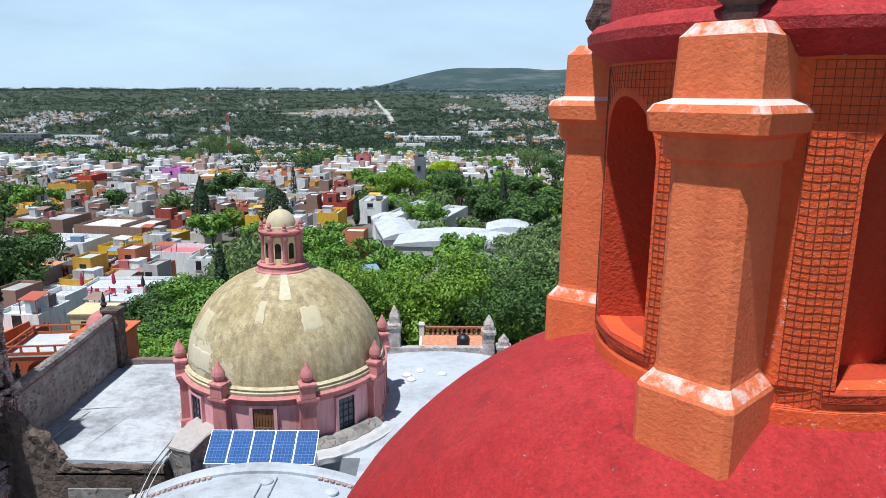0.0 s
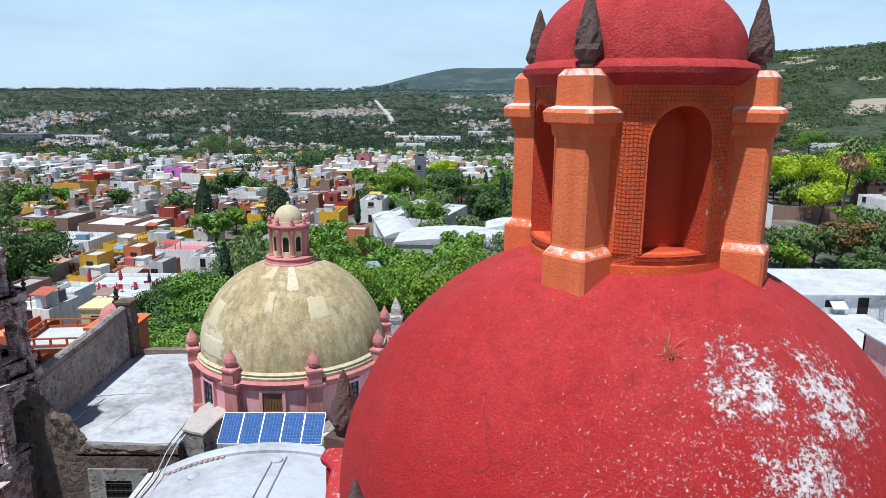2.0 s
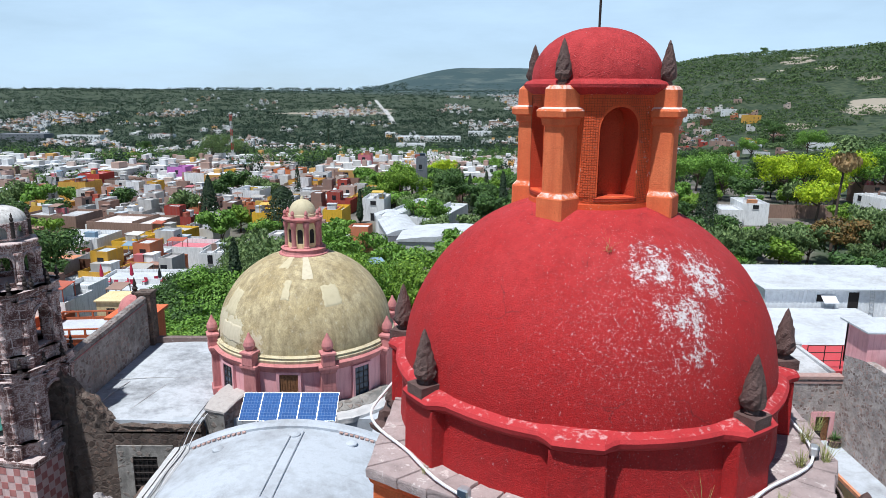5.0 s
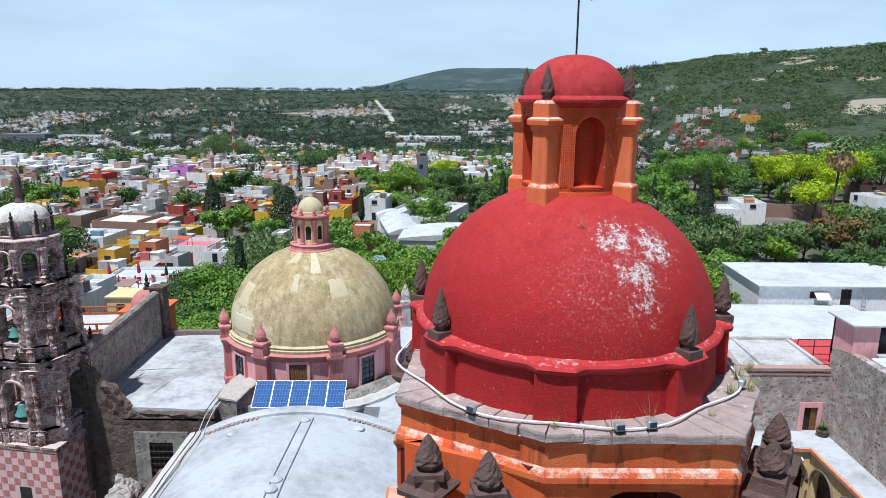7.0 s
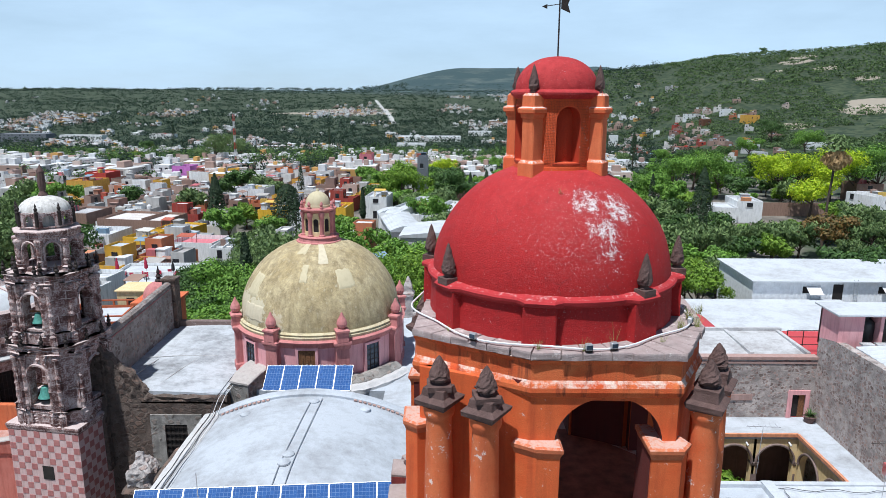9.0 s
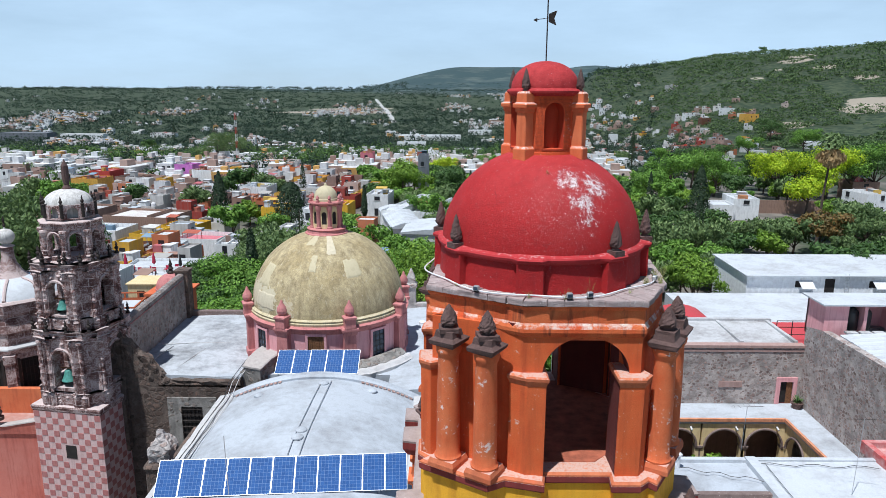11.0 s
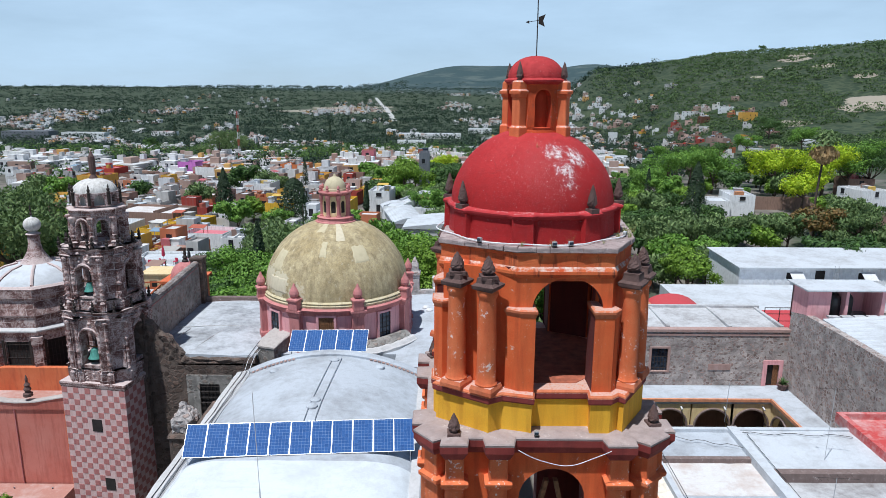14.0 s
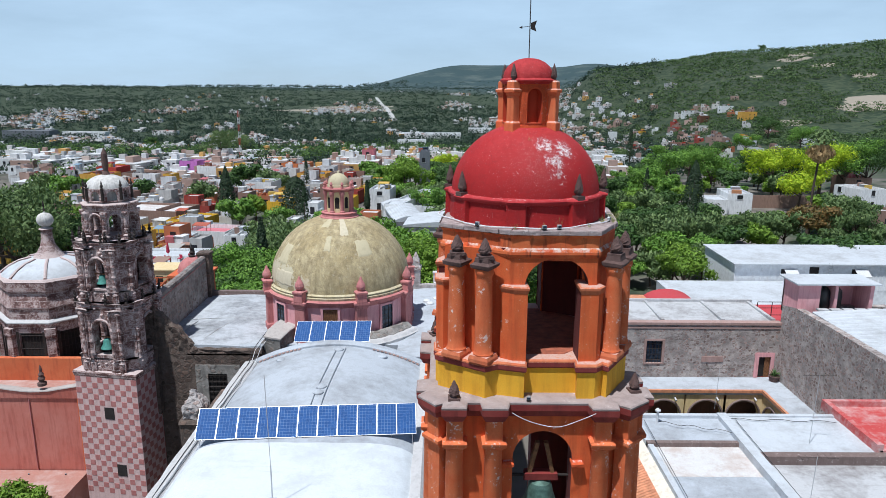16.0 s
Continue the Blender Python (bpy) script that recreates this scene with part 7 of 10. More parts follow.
# near flat roofs
NR = thing("cloister_roofs", "joined flat roofs of pale and stained limewash", "building")
M["brick_roof"] = washed_roof("brick_roof_worn_limewash", (0.66, 0.64, 0.63), (0.46, 0.34, 0.28), 0.9)
for name, xa, xb, ya, yb, z, mat in (("flat_roof", 9.6, 14.35, 17.6, 20.4, 11.25, "vault_roof"), ("flat_roof", 9.6, 14.35, 14.3, 17.3, 11.1, "brick_roof"), ("flat_roof", 9.6, 14.35, 4.0, 14.2, 11.15, "vault_roof"), ("flat_roof", 14.9, 21.3, 16.3, 20.6, 11.35, "white_roof"), ("flat_roof", 14.9, 27.3, 4.0, 15.8, 10.9, "grey_roof")):
    bm = bmesh.new()
    n = 12
    rings = [[(xa, y, 0)] + [(xa + (xb - xa) * i / n, y, z + 0.03 * noise.noise((i * 0.7, y, 3))) for i in range(n + 1)] + [(xb, y, 0)] for y in [ya + (yb - ya) * j / 8 for j in range(9)]]
    loft(bm, rings)
    bmesh.ops.recalc_face_normals(bm, faces=bm.faces)
    part(name, bm, M[mat], NR)
for xa, xb, ya, yb, z0, h, mat in ((9.3, 14.4, 17.3, 17.6, 10.6, 0.75, "cantera"), (14.35, 14.9, 4.0, 20.6, 10.6, 0.95, "white_roof"), (14.9, 27.3, 15.8, 16.3, 10.2, 1.2, "cantera"), (9.3, 9.6, 4.0, 20.5, 9.0, 2.28, "white_roof"), (9.3, 21.3, 20.4, 20.7, 10.0, 1.45, "white_roof")):
    bm = bmesh.new()
    box(bm, (xa + xb) / 2, (ya + yb) / 2, z0, xb - xa, yb - ya, h)
    part("roof_kerb", bm, M[mat], NR)
bm = bmesh.new()
box(bm, 26.2, 19.0, 0, 9.4, 5.4, 11.5)
rr = part("red_flat_roof", bm, M["red_roof"], NR, "flaking red painted flat roof")
bm = bmesh.new()
for xa, xb, ya, yb in ((21.3, 21.65, 16.3, 21.9), (21.65, 30.9, 21.6, 21.9)):
    box(bm, (xa + xb) / 2, (ya + yb) / 2, 11.2, xb - xa, yb - ya, 0.65)
part("red_parapet", bm, M["red_roof"], NR)
for x, y, h in ((14.6, 10.5, 3.2), (18.2, 17.3, 4.2), (14.8, 22.0, 2.6)):
    a0 = thing("aerial_mast", "thin grey television aerial mast", "aerial", pose(x, y, 11.2))
    bm = bmesh.new()
    tube(bm, [(0, 0, -0.1), (0.08, 0, h)], 0.015, 5)
    part("mast", bm, M["alu"], a0)
    bm = bmesh.new()
    tube(bm, [(-0.7, 0.2, h - 0.1), (0.9, -0.2, h + 0.05)], 0.011, 4)
    for i in range(6):
        tube(bm, [(-0.6 + 0.28 * i, -0.1, h - 0.09 + 0.02 * i), (-0.6 + 0.28 * i, 0.3, h - 0.09 + 0.02 * i)], 0.006, 4)
    part("aerial", bm, M["iron"], a0)
V0 = thing("vent_pipe", "short white vent pipe on the roof", "pipe", pose(10.6, 19.9, 11.2))
bm = bmesh.new()
lathe(bm, [(0.07, 0), (0.07, 0.75), (0.16, 0.78), (0.16, 0.86), (0.05, 0.95)], 12)
part("pipe", bm, M["white"], V0)
for k in range(4):
    c = thing("roof_cable", "thin dark cable sagging over the flat roofs", "cable", group="cables on the roofs")
    bm = bmesh.new()
    x0, x1, y0, y1 = ((10.6, 14.4, 19.6, 18.4), (14.9, 21.0, 20.0, 19.7), (9.5, 9.8, 5.0, 20.0), (14.9, 15.2, 5.0, 20.0))[k]
    tube(bm, [(x0 + (x1 - x0) * i / 10, y0 + (y1 - y0) * i / 10 + 0.15 * math.sin(i * 1.7), 11.45) for i in range(11)], 0.018, 4)
    part("cable_run", bm, M["black"], c)
# barrel-tiled lean-to beside the tower
LT = thing("tiled_lean_to", "lean-to roof of terracotta barrel tiles", "roof")
bm = bmesh.new()
loft(bm, [[(4.6, y, 0), (9.3, y, 0), (9.3, y, 11.0), (4.6, y, 9.0)] for y in (6.0, 20.0)])
bmesh.ops.recalc_face_normals(bm, faces=bm.faces)
part("roof_bed", bm, M["cream_pale"], LT)
tile = bmesh.new()
loft(tile, [[(0.1 * math.cos(math.pi * i / 6) * f, yy, 0.07 * math.sin(math.pi * i / 6) * f) for i in range(7)] for yy, f in ((0, 1.0), (0.46, 0.86))], closed=False, cap0=False, cap1=False)
tile_ob = part("roof_tile", tile, M["terracotta"], LT)
tm, first = tile_ob.data, True
slope = math.atan2(2.0, 4.7)
for i in range(48):
    for j in range(6):
        o = tile_ob if first else new("roof_tile", tm)
        first = False
        o.parent = LT
        o.matrix_basis = Matrix.Translation((8.75 - 0.42 * j * math.cos(slope) - 0.1, 9.6 + 0.215 * i, 10.8 - 0.42 * j * math.sin(slope) + 0.02 + 0.006 * (j % 2))) @ Matrix.Rotation(slope, 4, "Y").inverted() @ Matrix.Rotation(math.pi / 2 + random.uniform(-0.03, 0.03), 4, "Z")
# vegetation in the cloister court comes with the trees

# low white sheet roofs behind the church garden
for cx, cy, w, d, h, rz in ((1.5, 119.0, 22.0, 11.0, 4.6, -5), (-11.0, 133.0, 7.0, 22.0, 4.2, 12), (11.5, 126.0, 9.0, 7.0, 5.4, -5)):
    GH = thing("garden_hall", "low hall with a broad bowed white sheet roof", "building", pose(cx, cy, ground_z(cx, cy), 0, 0, rz))
    bm = bmesh.new()
    box(bm, 0, 0, -1.0, w - 0.5, d - 0.5, h + 0.6)
    part("wall", bm, M["white"], GH)
    bm = bmesh.new()
    n = 24
    loft(bm, [[(-w / 2 + w * i / n, y, h + dz + 0.9 * math.sin(math.pi * i / n) + (0.05 if i % 2 else 0)) for i in range(n + 1)] + [(w / 2, y, h - 0.3), (-w / 2, y, h - 0.3)] for y, dz in ((-d / 2, 0), (d / 2, 0.3))])
    bmesh.ops.recalc_face_normals(bm, faces=bm.faces)
    part("sheet_roof", bm, M["white_roof"], GH, "white ribbed sheet roof")

# long white sheds and parapets behind the cloister
SH = thing("long_shed", "long white corrugated shed with a flat white roof", "shed")
bm = bmesh.new()
box(bm, 61.2, 80.9, 0, 45.4, 11.2, 6.95)
M["corrugated"] = plain("white_corrugated_sheet", (0.80, 0.81, 0.83), 0.12, 2.0, 0.55)
part("shed_wall", bm, M["corrugated"], SH, "white corrugated sheet wall")
bm = bmesh.new()
for i in range(90):
    box(bm, 38.8 + 0.5 * i, 75.28, 3.2, 0.2, 0.06, 3.75)
tagged(part("sheet_ribs", bm, M["corrugated"], SH), kind="stuff")
bm = bmesh.new()
loft(bm, [[(38.2, y, z), (84, y, z), (84, y, z + 0.15), (38.2, y, z + 0.15)] for y, z in ((74.8, 6.96), (86.8, 7.1))])
bmesh.ops.recalc_face_normals(bm, faces=bm.faces)
part("shed_roof", bm, M["white_roof"], SH)
for x in (46.2, 56.0, 65.5):
    bm = bmesh.new()
    loft(bm, [[(x - 0.9, y, z), (x + 0.9, y, z), (x + 0.9, y, z + 0.06), (x - 0.9, y, z + 0.06)] for y, z in ((74.0, 5.5), (75.2, 6.3))])
    bmesh.ops.recalc_face_normals(bm, faces=bm.faces)
    part("awning", bm, M["white"], SH)
    bm = bmesh.new()
    box(bm, x - 0.3, 75.27, 5.4, 1.9, 0.05, 0.9)
    part("window", bm, M["dark"], SH)
bm = bmesh.new()
box(bm, 49.5, 75.27, 3.9, 1.3, 0.06, 2.7)
part("doorway", bm, M["dark"], SH)
LD = thing("ladder", "grey metal ladder leaning on the shed", "ladder", pose(51.6, 74.7, 3.4))
bm = bmesh.new()
for x in (-0.25, 0.25):
    tube(bm, [(x, 0, 0), (x, 0.35, 3.9)], 0.04, 5)
part("rail", bm, M["alu"], LD)
for i in range(9):
    bm = bmesh.new()
    tube(bm, [(-0.25, 0.04 * i, 0.4 * i + 0.3), (0.25, 0.04 * i, 0.4 * i + 0.3)], 0.03, 5)
    part("rung", bm, M["alu"], LD)
FR = thing("white_roofed_hall", "low hall with a broad white roof and cream parapet", "building")
bm = bmesh.new()
box(bm, 38.5, 64, 0, 22, 21, 4.8)
part("hall_roof", bm, M["white_roof"], FR, "broad white painted flat roof")
bm = bmesh.new()
loft(bm, [[(x, 52.6, 0), (x, 53.2, 0), (x, 53.2, z), (x, 52.6, z)] for x, z in [(25.0 + 0.5 * i, 6.0 + 1.5 * smooth(25.5, 28.5, 25.0 + 0.5 * i)) for i in range(42)]])
bmesh.ops.recalc_face_normals(bm, faces=bm.faces)
part("cream_parapet", bm, M["cream_pale"], FR)
bm = bmesh.new()
for i in range(13):
    a = math.pi * i / 12
    box(bm, 33.0 + 0.8 * math.cos(a), 52.55, 6.0 + 0.8 * math.sin(a), 0.22, 0.1, 0.22)
part("arch_emblem", bm, M["terracotta"], FR, "red brick arch ring set in the parapet")
bm = bmesh.new()
rings = []
for i in range(13):
    a = math.pi * i / 12
    rings.append([(24.0 - 3.0 * math.cos(a), y, 6.2 + 1.6 * math.sin(a)) for y in (50, 60)])
loft(bm, [[r[0] for r in rings], [r[1] for r in rings]])
M["red_paint"] = washed_roof("red_painted_roof", (0.50, 0.05, 0.06), (0.40, 0.10, 0.10), 0.5)
BV = thing("red_barrel_roof", "red painted barrel-vaulted roof", "roof")
bmesh.ops.recalc_face_normals(bm, faces=bm.faces)
part("barrel", bm, M["red_paint"], BV, smooth=True)
bm = bmesh.new()
box(bm, 24, 55, 0, 6.2, 10.2, 6.2)
part("walls", bm, M["cream_pale"], BV)
bm = bmesh.new()
box(bm, 19.0, 53.5, 0, 4.0, 7, 7.2)
loft(bm, [[(16.8, y, 7.2), (21.3, y, 7.2), (20.5, y, 7.9), (17.2, y, 7.9)] for y in (49.8, 57.2)])
bmesh.ops.recalc_face_normals(bm, faces=bm.faces)
PV = thing("orange_roof_hut", "small hut with an orange tile roof", "hut")
part("hut_body", bm, M["terracotta"], PV)
RP = thing("red_terrace", "red painted roof terrace with a tube railing", "terrace")
bm = bmesh.new()
box(bm, 33.0, 48.5, 0, 11.0, 6.0, 8.6)
part("terrace_block", bm, M["red_paint"], RP)
for i in range(8):
    bm = bmesh.new()
    tube(bm, [(28.2 + 1.4 * i, 46.0, 8.6), (28.2 + 1.4 * i, 46.0, 10.6)], 0.04, 5)
    part("rail_post", bm, M["iron"], RP)
for z in (9.3, 10.0, 10.6):
    bm = bmesh.new()
    tube(bm, [(28.2, 46.0, z), (38.0, 46.0, z)], 0.035, 5)
    part("rail", bm, M["iron"], RP)

# ---------------------------------------------------------------- town
def town_paint(name, colours, source, stain=0.35):
    """House paint: one colour of a set for each house or piece, with rain stains."""
    k = Nodes(name)
    if source == "object":
        r = k.n.new("ShaderNodeObjectInfo").outputs["Random"]
    else:
        r = k.n.new("ShaderNodeNewGeometry").outputs["Random Per Island"]
    ramp = k.n.new("ShaderNodeValToRGB")
    ramp.color_ramp.interpolation = "CONSTANT"
    els = ramp.color_ramp.elements
    while len(els) < len(colours):
        els.new(0.5)
    for i, c in enumerate(colours):
        els[i].position = i / len(colours)
        els[i].color = (*c, 1)
    k.l.new(r, ramp.inputs["Fac"])
    c = ramp.outputs["Color"]
    a, b = k.noise(0.5, 6, 0.65), k.noise(1.0, 5, 0.6, k.scaled((1.6, 1.6, 0.25)))
    c = k.mix(k.math("MULTIPLY", k.ramp(b, 0.42, 0.72), stain), c, (0.20, 0.17, 0.15))
    c = k.mix(0.35, c, k.ramp(a, 0.3, 0.7, (0.6, 0.6, 0.6), (1.15, 1.15, 1.15)), "MULTIPLY")
    return k.done(c, 0.88, k.noise(9, 4), 0.3)


WALLS = [(0.66, 0.66, 0.66), (0.30, 0.17, 0.13), (0.52, 0.42, 0.36), (0.46, 0.44, 0.42), (0.26, 0.15, 0.115), (0.66, 0.64, 0.60), (0.50, 0.48, 0.46), (0.70, 0.70, 0.71), (0.34, 0.21, 0.165), (0.62, 0.34, 0.03), (0.66, 0.66, 0.66), (0.36, 0.045, 0.03), (0.54, 0.53, 0.52), (0.58, 0.40, 0.34), (0.30, 0.185, 0.15), (0.40, 0.27, 0.22), (0.50, 0.16, 0.07), (0.68, 0.68, 0.68), (0.36, 0.235, 0.19), (0.60, 0.58, 0.56)]
ROOFS = [(0.60, 0.61, 0.62), (0.74, 0.76, 0.78), (0.42, 0.40, 0.39), (0.70, 0.71, 0.73), (0.34, 0.19, 0.145), (0.54, 0.53, 0.52), (0.76, 0.77, 0.79), (0.36, 0.23, 0.19), (0.62, 0.62, 0.62), (0.30, 0.285, 0.28), (0.68, 0.69, 0.70), (0.48, 0.54, 0.60)]
ACCENTS = [(0.42, 0.10, 0.06), (0.70, 0.70, 0.71), (0.50, 0.22, 0.10), (0.20, 0.30, 0.40), (0.60, 0.40, 0.08), (0.30, 0.19, 0.15), (0.46, 0.12, 0.14), (0.62, 0.60, 0.56), (0.10, 0.10, 0.11), (0.40, 0.38, 0.36)]
M["town_accent"] = town_paint("town_tin_and_cloth", ACCENTS, "object", 0.25)
M["town_wall"] = town_paint("town_wall_paint", WALLS, "object")
M["town_roof"] = town_paint("town_roof_wash", ROOFS, "object", 0.5)
M["far_house"] = town_paint("far_house_paint", [(0.68, 0.68, 0.68), (0.50, 0.48, 0.46), (0.72, 0.72, 0.73), (0.56, 0.44, 0.38), (0.66, 0.65, 0.63), (0.42, 0.29, 0.24), (0.64, 0.62, 0.60), (0.70, 0.70, 0.71), (0.38, 0.25, 0.20), (0.60, 0.34, 0.10), (0.66, 0.66, 0.66)], "island", 0.25)
M["far_roof"] = town_paint("far_roof_wash", ROOFS, "island", 0.3)
M["window_dark"] = plain("dark_window", (0.025, 0.025, 0.03), 0.4, 2, 0.25)
for nm, c in (("yellow_house", (0.72, 0.42, 0.03)), ("white_house", (0.76, 0.76, 0.75)), ("red_house", (0.46, 0.05, 0.035)), ("grey_house", (0.16, 0.17, 0.19)), ("brick_house", (0.27, 0.17, 0.13)), ("ochre_house", (0.62, 0.34, 0.06)), ("orange_house", (0.58, 0.18, 0.06)), ("violet_house", (0.50, 0.16, 0.46)), ("blue_roof", (0.50, 0.60, 0.70)), ("pink_roof", (0.52, 0.16, 0.19)), ("concrete", (0.42, 0.41, 0.40)), ("tile_roof", (0.36, 0.17, 0.11)), ("brown_house", (0.13, 0.055, 0.03)), ("terrace_house", (0.36, 0.085, 0.03))):
    M[nm] = stucco(nm + "_wash", c, tuple(min(0.85, v * 1.18) for v in c), tuple(v * 0.55 for v in c), blot=0.4, grain=20)


def shell(b, x, y, w, d, z0, z1, par):
    """Walls of a block with a hollow parapet round its roof."""
    outer = [(x - w / 2, y - d / 2), (x + w / 2, y - d / 2), (x + w / 2, y + d / 2), (x - w / 2, y + d / 2)]
    rows = [(0, z0), (0, z1 + par), (-0.2, z1 + par), (-0.2, z1 - 0.05)]
    loft(b, [[(u, v, z) for u, v in offset_plan(outer, o)] for o, z in rows], cap1=False)


def build_house(name, w, d, h, wall, roof, seed, m=None, label="flat-roofed plastered town house with a parapet", group="", floors=None, room=True, face_windows=(0, 3), upper=False):
    """A flat-roofed house: walls with a parapet, roof, windows with sills, door, upper room, awning and stair hut."""
    rnd = random.Random(seed)
    t = thing(name, label, "house", m, group)
    b = bmesh.new()
    par = 0.35 + 0.45 * rnd.random()
    shell(b, 0, 0, w, d, -4.0, h, par)
    r = bmesh.new()
    box(r, 0, 0, h - 0.2, w - 0.41, d - 0.41, 0.2)
    faces = [(0, 0, w, d, 0.0, f) for f in range(floors or max(1, round(h / 3.1)))]
    if upper:
        uw, ud = w * rnd.uniform(0.35, 0.6), d * rnd.uniform(0.4, 0.65)
        ux, uy = rnd.choice((-1, 1)) * (w - uw) / 2 * 0.94, (d - ud) / 2 * 0.94
        uh = rnd.uniform(2.2, 2.8)
        shell(b, ux, uy, uw, ud, h - 0.1, h + uh, 0.3)
        box(r, ux, uy, h + uh - 0.2, uw - 0.41, ud - 0.41, 0.2)
        faces.append((ux, uy, uw, ud, h, 0))
    # low walls that part the roof
    if rnd.random() < 0.6:
        box(b, rnd.uniform(-0.2, 0.2) * w, 0, h - 0.02, 0.16, d - 0.5, rnd.uniform(0.4, 1.0))
    if rnd.random() < 0.4:
        box(b, 0, rnd.uniform(-0.3, 0.0) * d, h - 0.02, w - 0.5, 0.16, rnd.uniform(0.3, 0.8))
    part("wall", b, wall, t)
    part("roof", r, roof, t)
    for fx, fy, fw, fd, fz, f in faces:
        for side in face_windows:
            ln = fw if side % 2 == 0 else fd
            off = fd / 2 if side % 2 == 0 else fw / 2
            count = max(1, int(ln / 4.3))
            for i in range(count):
                if rnd.random() < 0.25:
                    continue
                x = -ln / 2 + ln * (i + 0.5) / count + rnd.uniform(-0.3, 0.3)
                door = (f == 0 and rnd.random() < 0.3) or fz > 0
                ww, hh, z = (1.0, 1.9, 0.08) if door else (rnd.choice((0.8, 1.0, 1.4)), rnd.choice((1.0, 1.4)), 1.0)
                b = bmesh.new()
                box(b, x, -off - 0.012, fz + f * 3.05 + z, ww, 0.07, hh, mi=0)
                box(b, x, -off - 0.03, fz + f * 3.05 + z - 0.1, ww + 0.2, 0.14, 0.1, mi=1)
                b.transform(Matrix.Translation((fx, fy, 0)) @ spin(side))
                part("door" if door else "window", b, [M["window_dark"], M["concrete"]], t)
    if room:
        rw, rd, rh = rnd.uniform(1.3, 2.2), rnd.uniform(1.3, 2.0), rnd.uniform(1.2, 2.1)
        b = bmesh.new()
        hx, hy = rnd.uniform(-0.3, 0.3) * w, rnd.uniform(-0.3, 0.1) * d
        box(b, hx, hy, h - 0.02, rw, rd, rh)
        box(b, hx, hy, h + rh - 0.02, rw + 0.25, rd + 0.25, 0.1)
        part("stair_hut", b, roof, t)
        b = bmesh.new()
        box(b, rnd.uniform(-0.4, 0.4) * w, rnd.uniform(-0.4, 0.2) * d, h - 0.02, rnd.uniform(0.4, 1.4), rnd.uniform(0.3, 0.8), rnd.uniform(0.3, 0.9))
        part("roof_box", b, wall, t)
        for i in range(2):
            b = bmesh.new()
            box(b, rnd.uniform(-0.4, 0.4) * w, rnd.uniform(-0.4, 0.4) * d, h - 0.02, rnd.uniform(0.5, 2.4), rnd.uniform(0.4, 1.6), rnd.uniform(0.3, 1.5), rnd.choice((0, 0, 12)))
            part("roof_box", b, M["town_accent"], t)
    if rnd.random() < 0.45:
        b = bmesh.new()
        ax, ay, aw, ad = rnd.uniform(-0.25, 0.25) * w, rnd.uniform(-0.3, 0.0) * d, rnd.uniform(1.8, 3.4), rnd.uniform(1.5, 2.6)
        az = h + rnd.uniform(1.8, 2.3)
        loft(b, [[(ax - aw / 2, ay + s * ad / 2, az + s * 0.15 + q), (ax + aw / 2, ay + s * ad / 2, az + s * 0.15 + q)] + [(ax + aw / 2, ay + s * ad / 2, az + s * 0.15 + q - 0.06), (ax - aw / 2, ay + s * ad / 2, az + s * 0.15 + q - 0.06)] for s, q in ((-1, 0), (1, 0))])
        for sx, sy in ((-1, -1), (1, -1), (-1, 1), (1, 1)):
            box(b, ax + sx * (aw / 2 - 0.1), ay + sy * (ad / 2 - 0.1), h - 0.02, 0.08, 0.08, az - h - 0.1 + sy * 0.12)
        part("awning", b, M["town_accent"], t)
    return t


HOUSES = []
rnd = random.Random(11)
for i in range(16):
    w, d, h = rnd.uniform(4.6, 9.0), rnd.uniform(5.0, 8.5), rnd.choice((2.7, 2.9, 3.2, 3.4, 3.0, 4.4, 3.1))
    HOUSES.append((build_house("town_house", w, d, h, M["town_wall"], M["town_roof"], 40 + i, pose(-150 + 14 * i, -160, 0), group="houses of the town", room=i % 4 != 1, upper=i % 2 == 0), w, d, h))

TAKEN = []


def free(x, y, r):
    for a, b, q in TAKEN:
        if (a - x) ** 2 + (b - y) ** 2 < (q + r) ** 2:
            return False
    TAKEN.append((x, y, r))
    return True


def place(name, x, y, w, d, h, rz, wall, roof, label, seed=1, lift=0.0, **more):
    TAKEN.append((x, y, max(w, d) * 0.52))
    return build_house(name, w, d, h, M[wall], M[roof], seed, pose(x, y, ground_z(x, y) + lift, 0, 0, rz), label, **more)


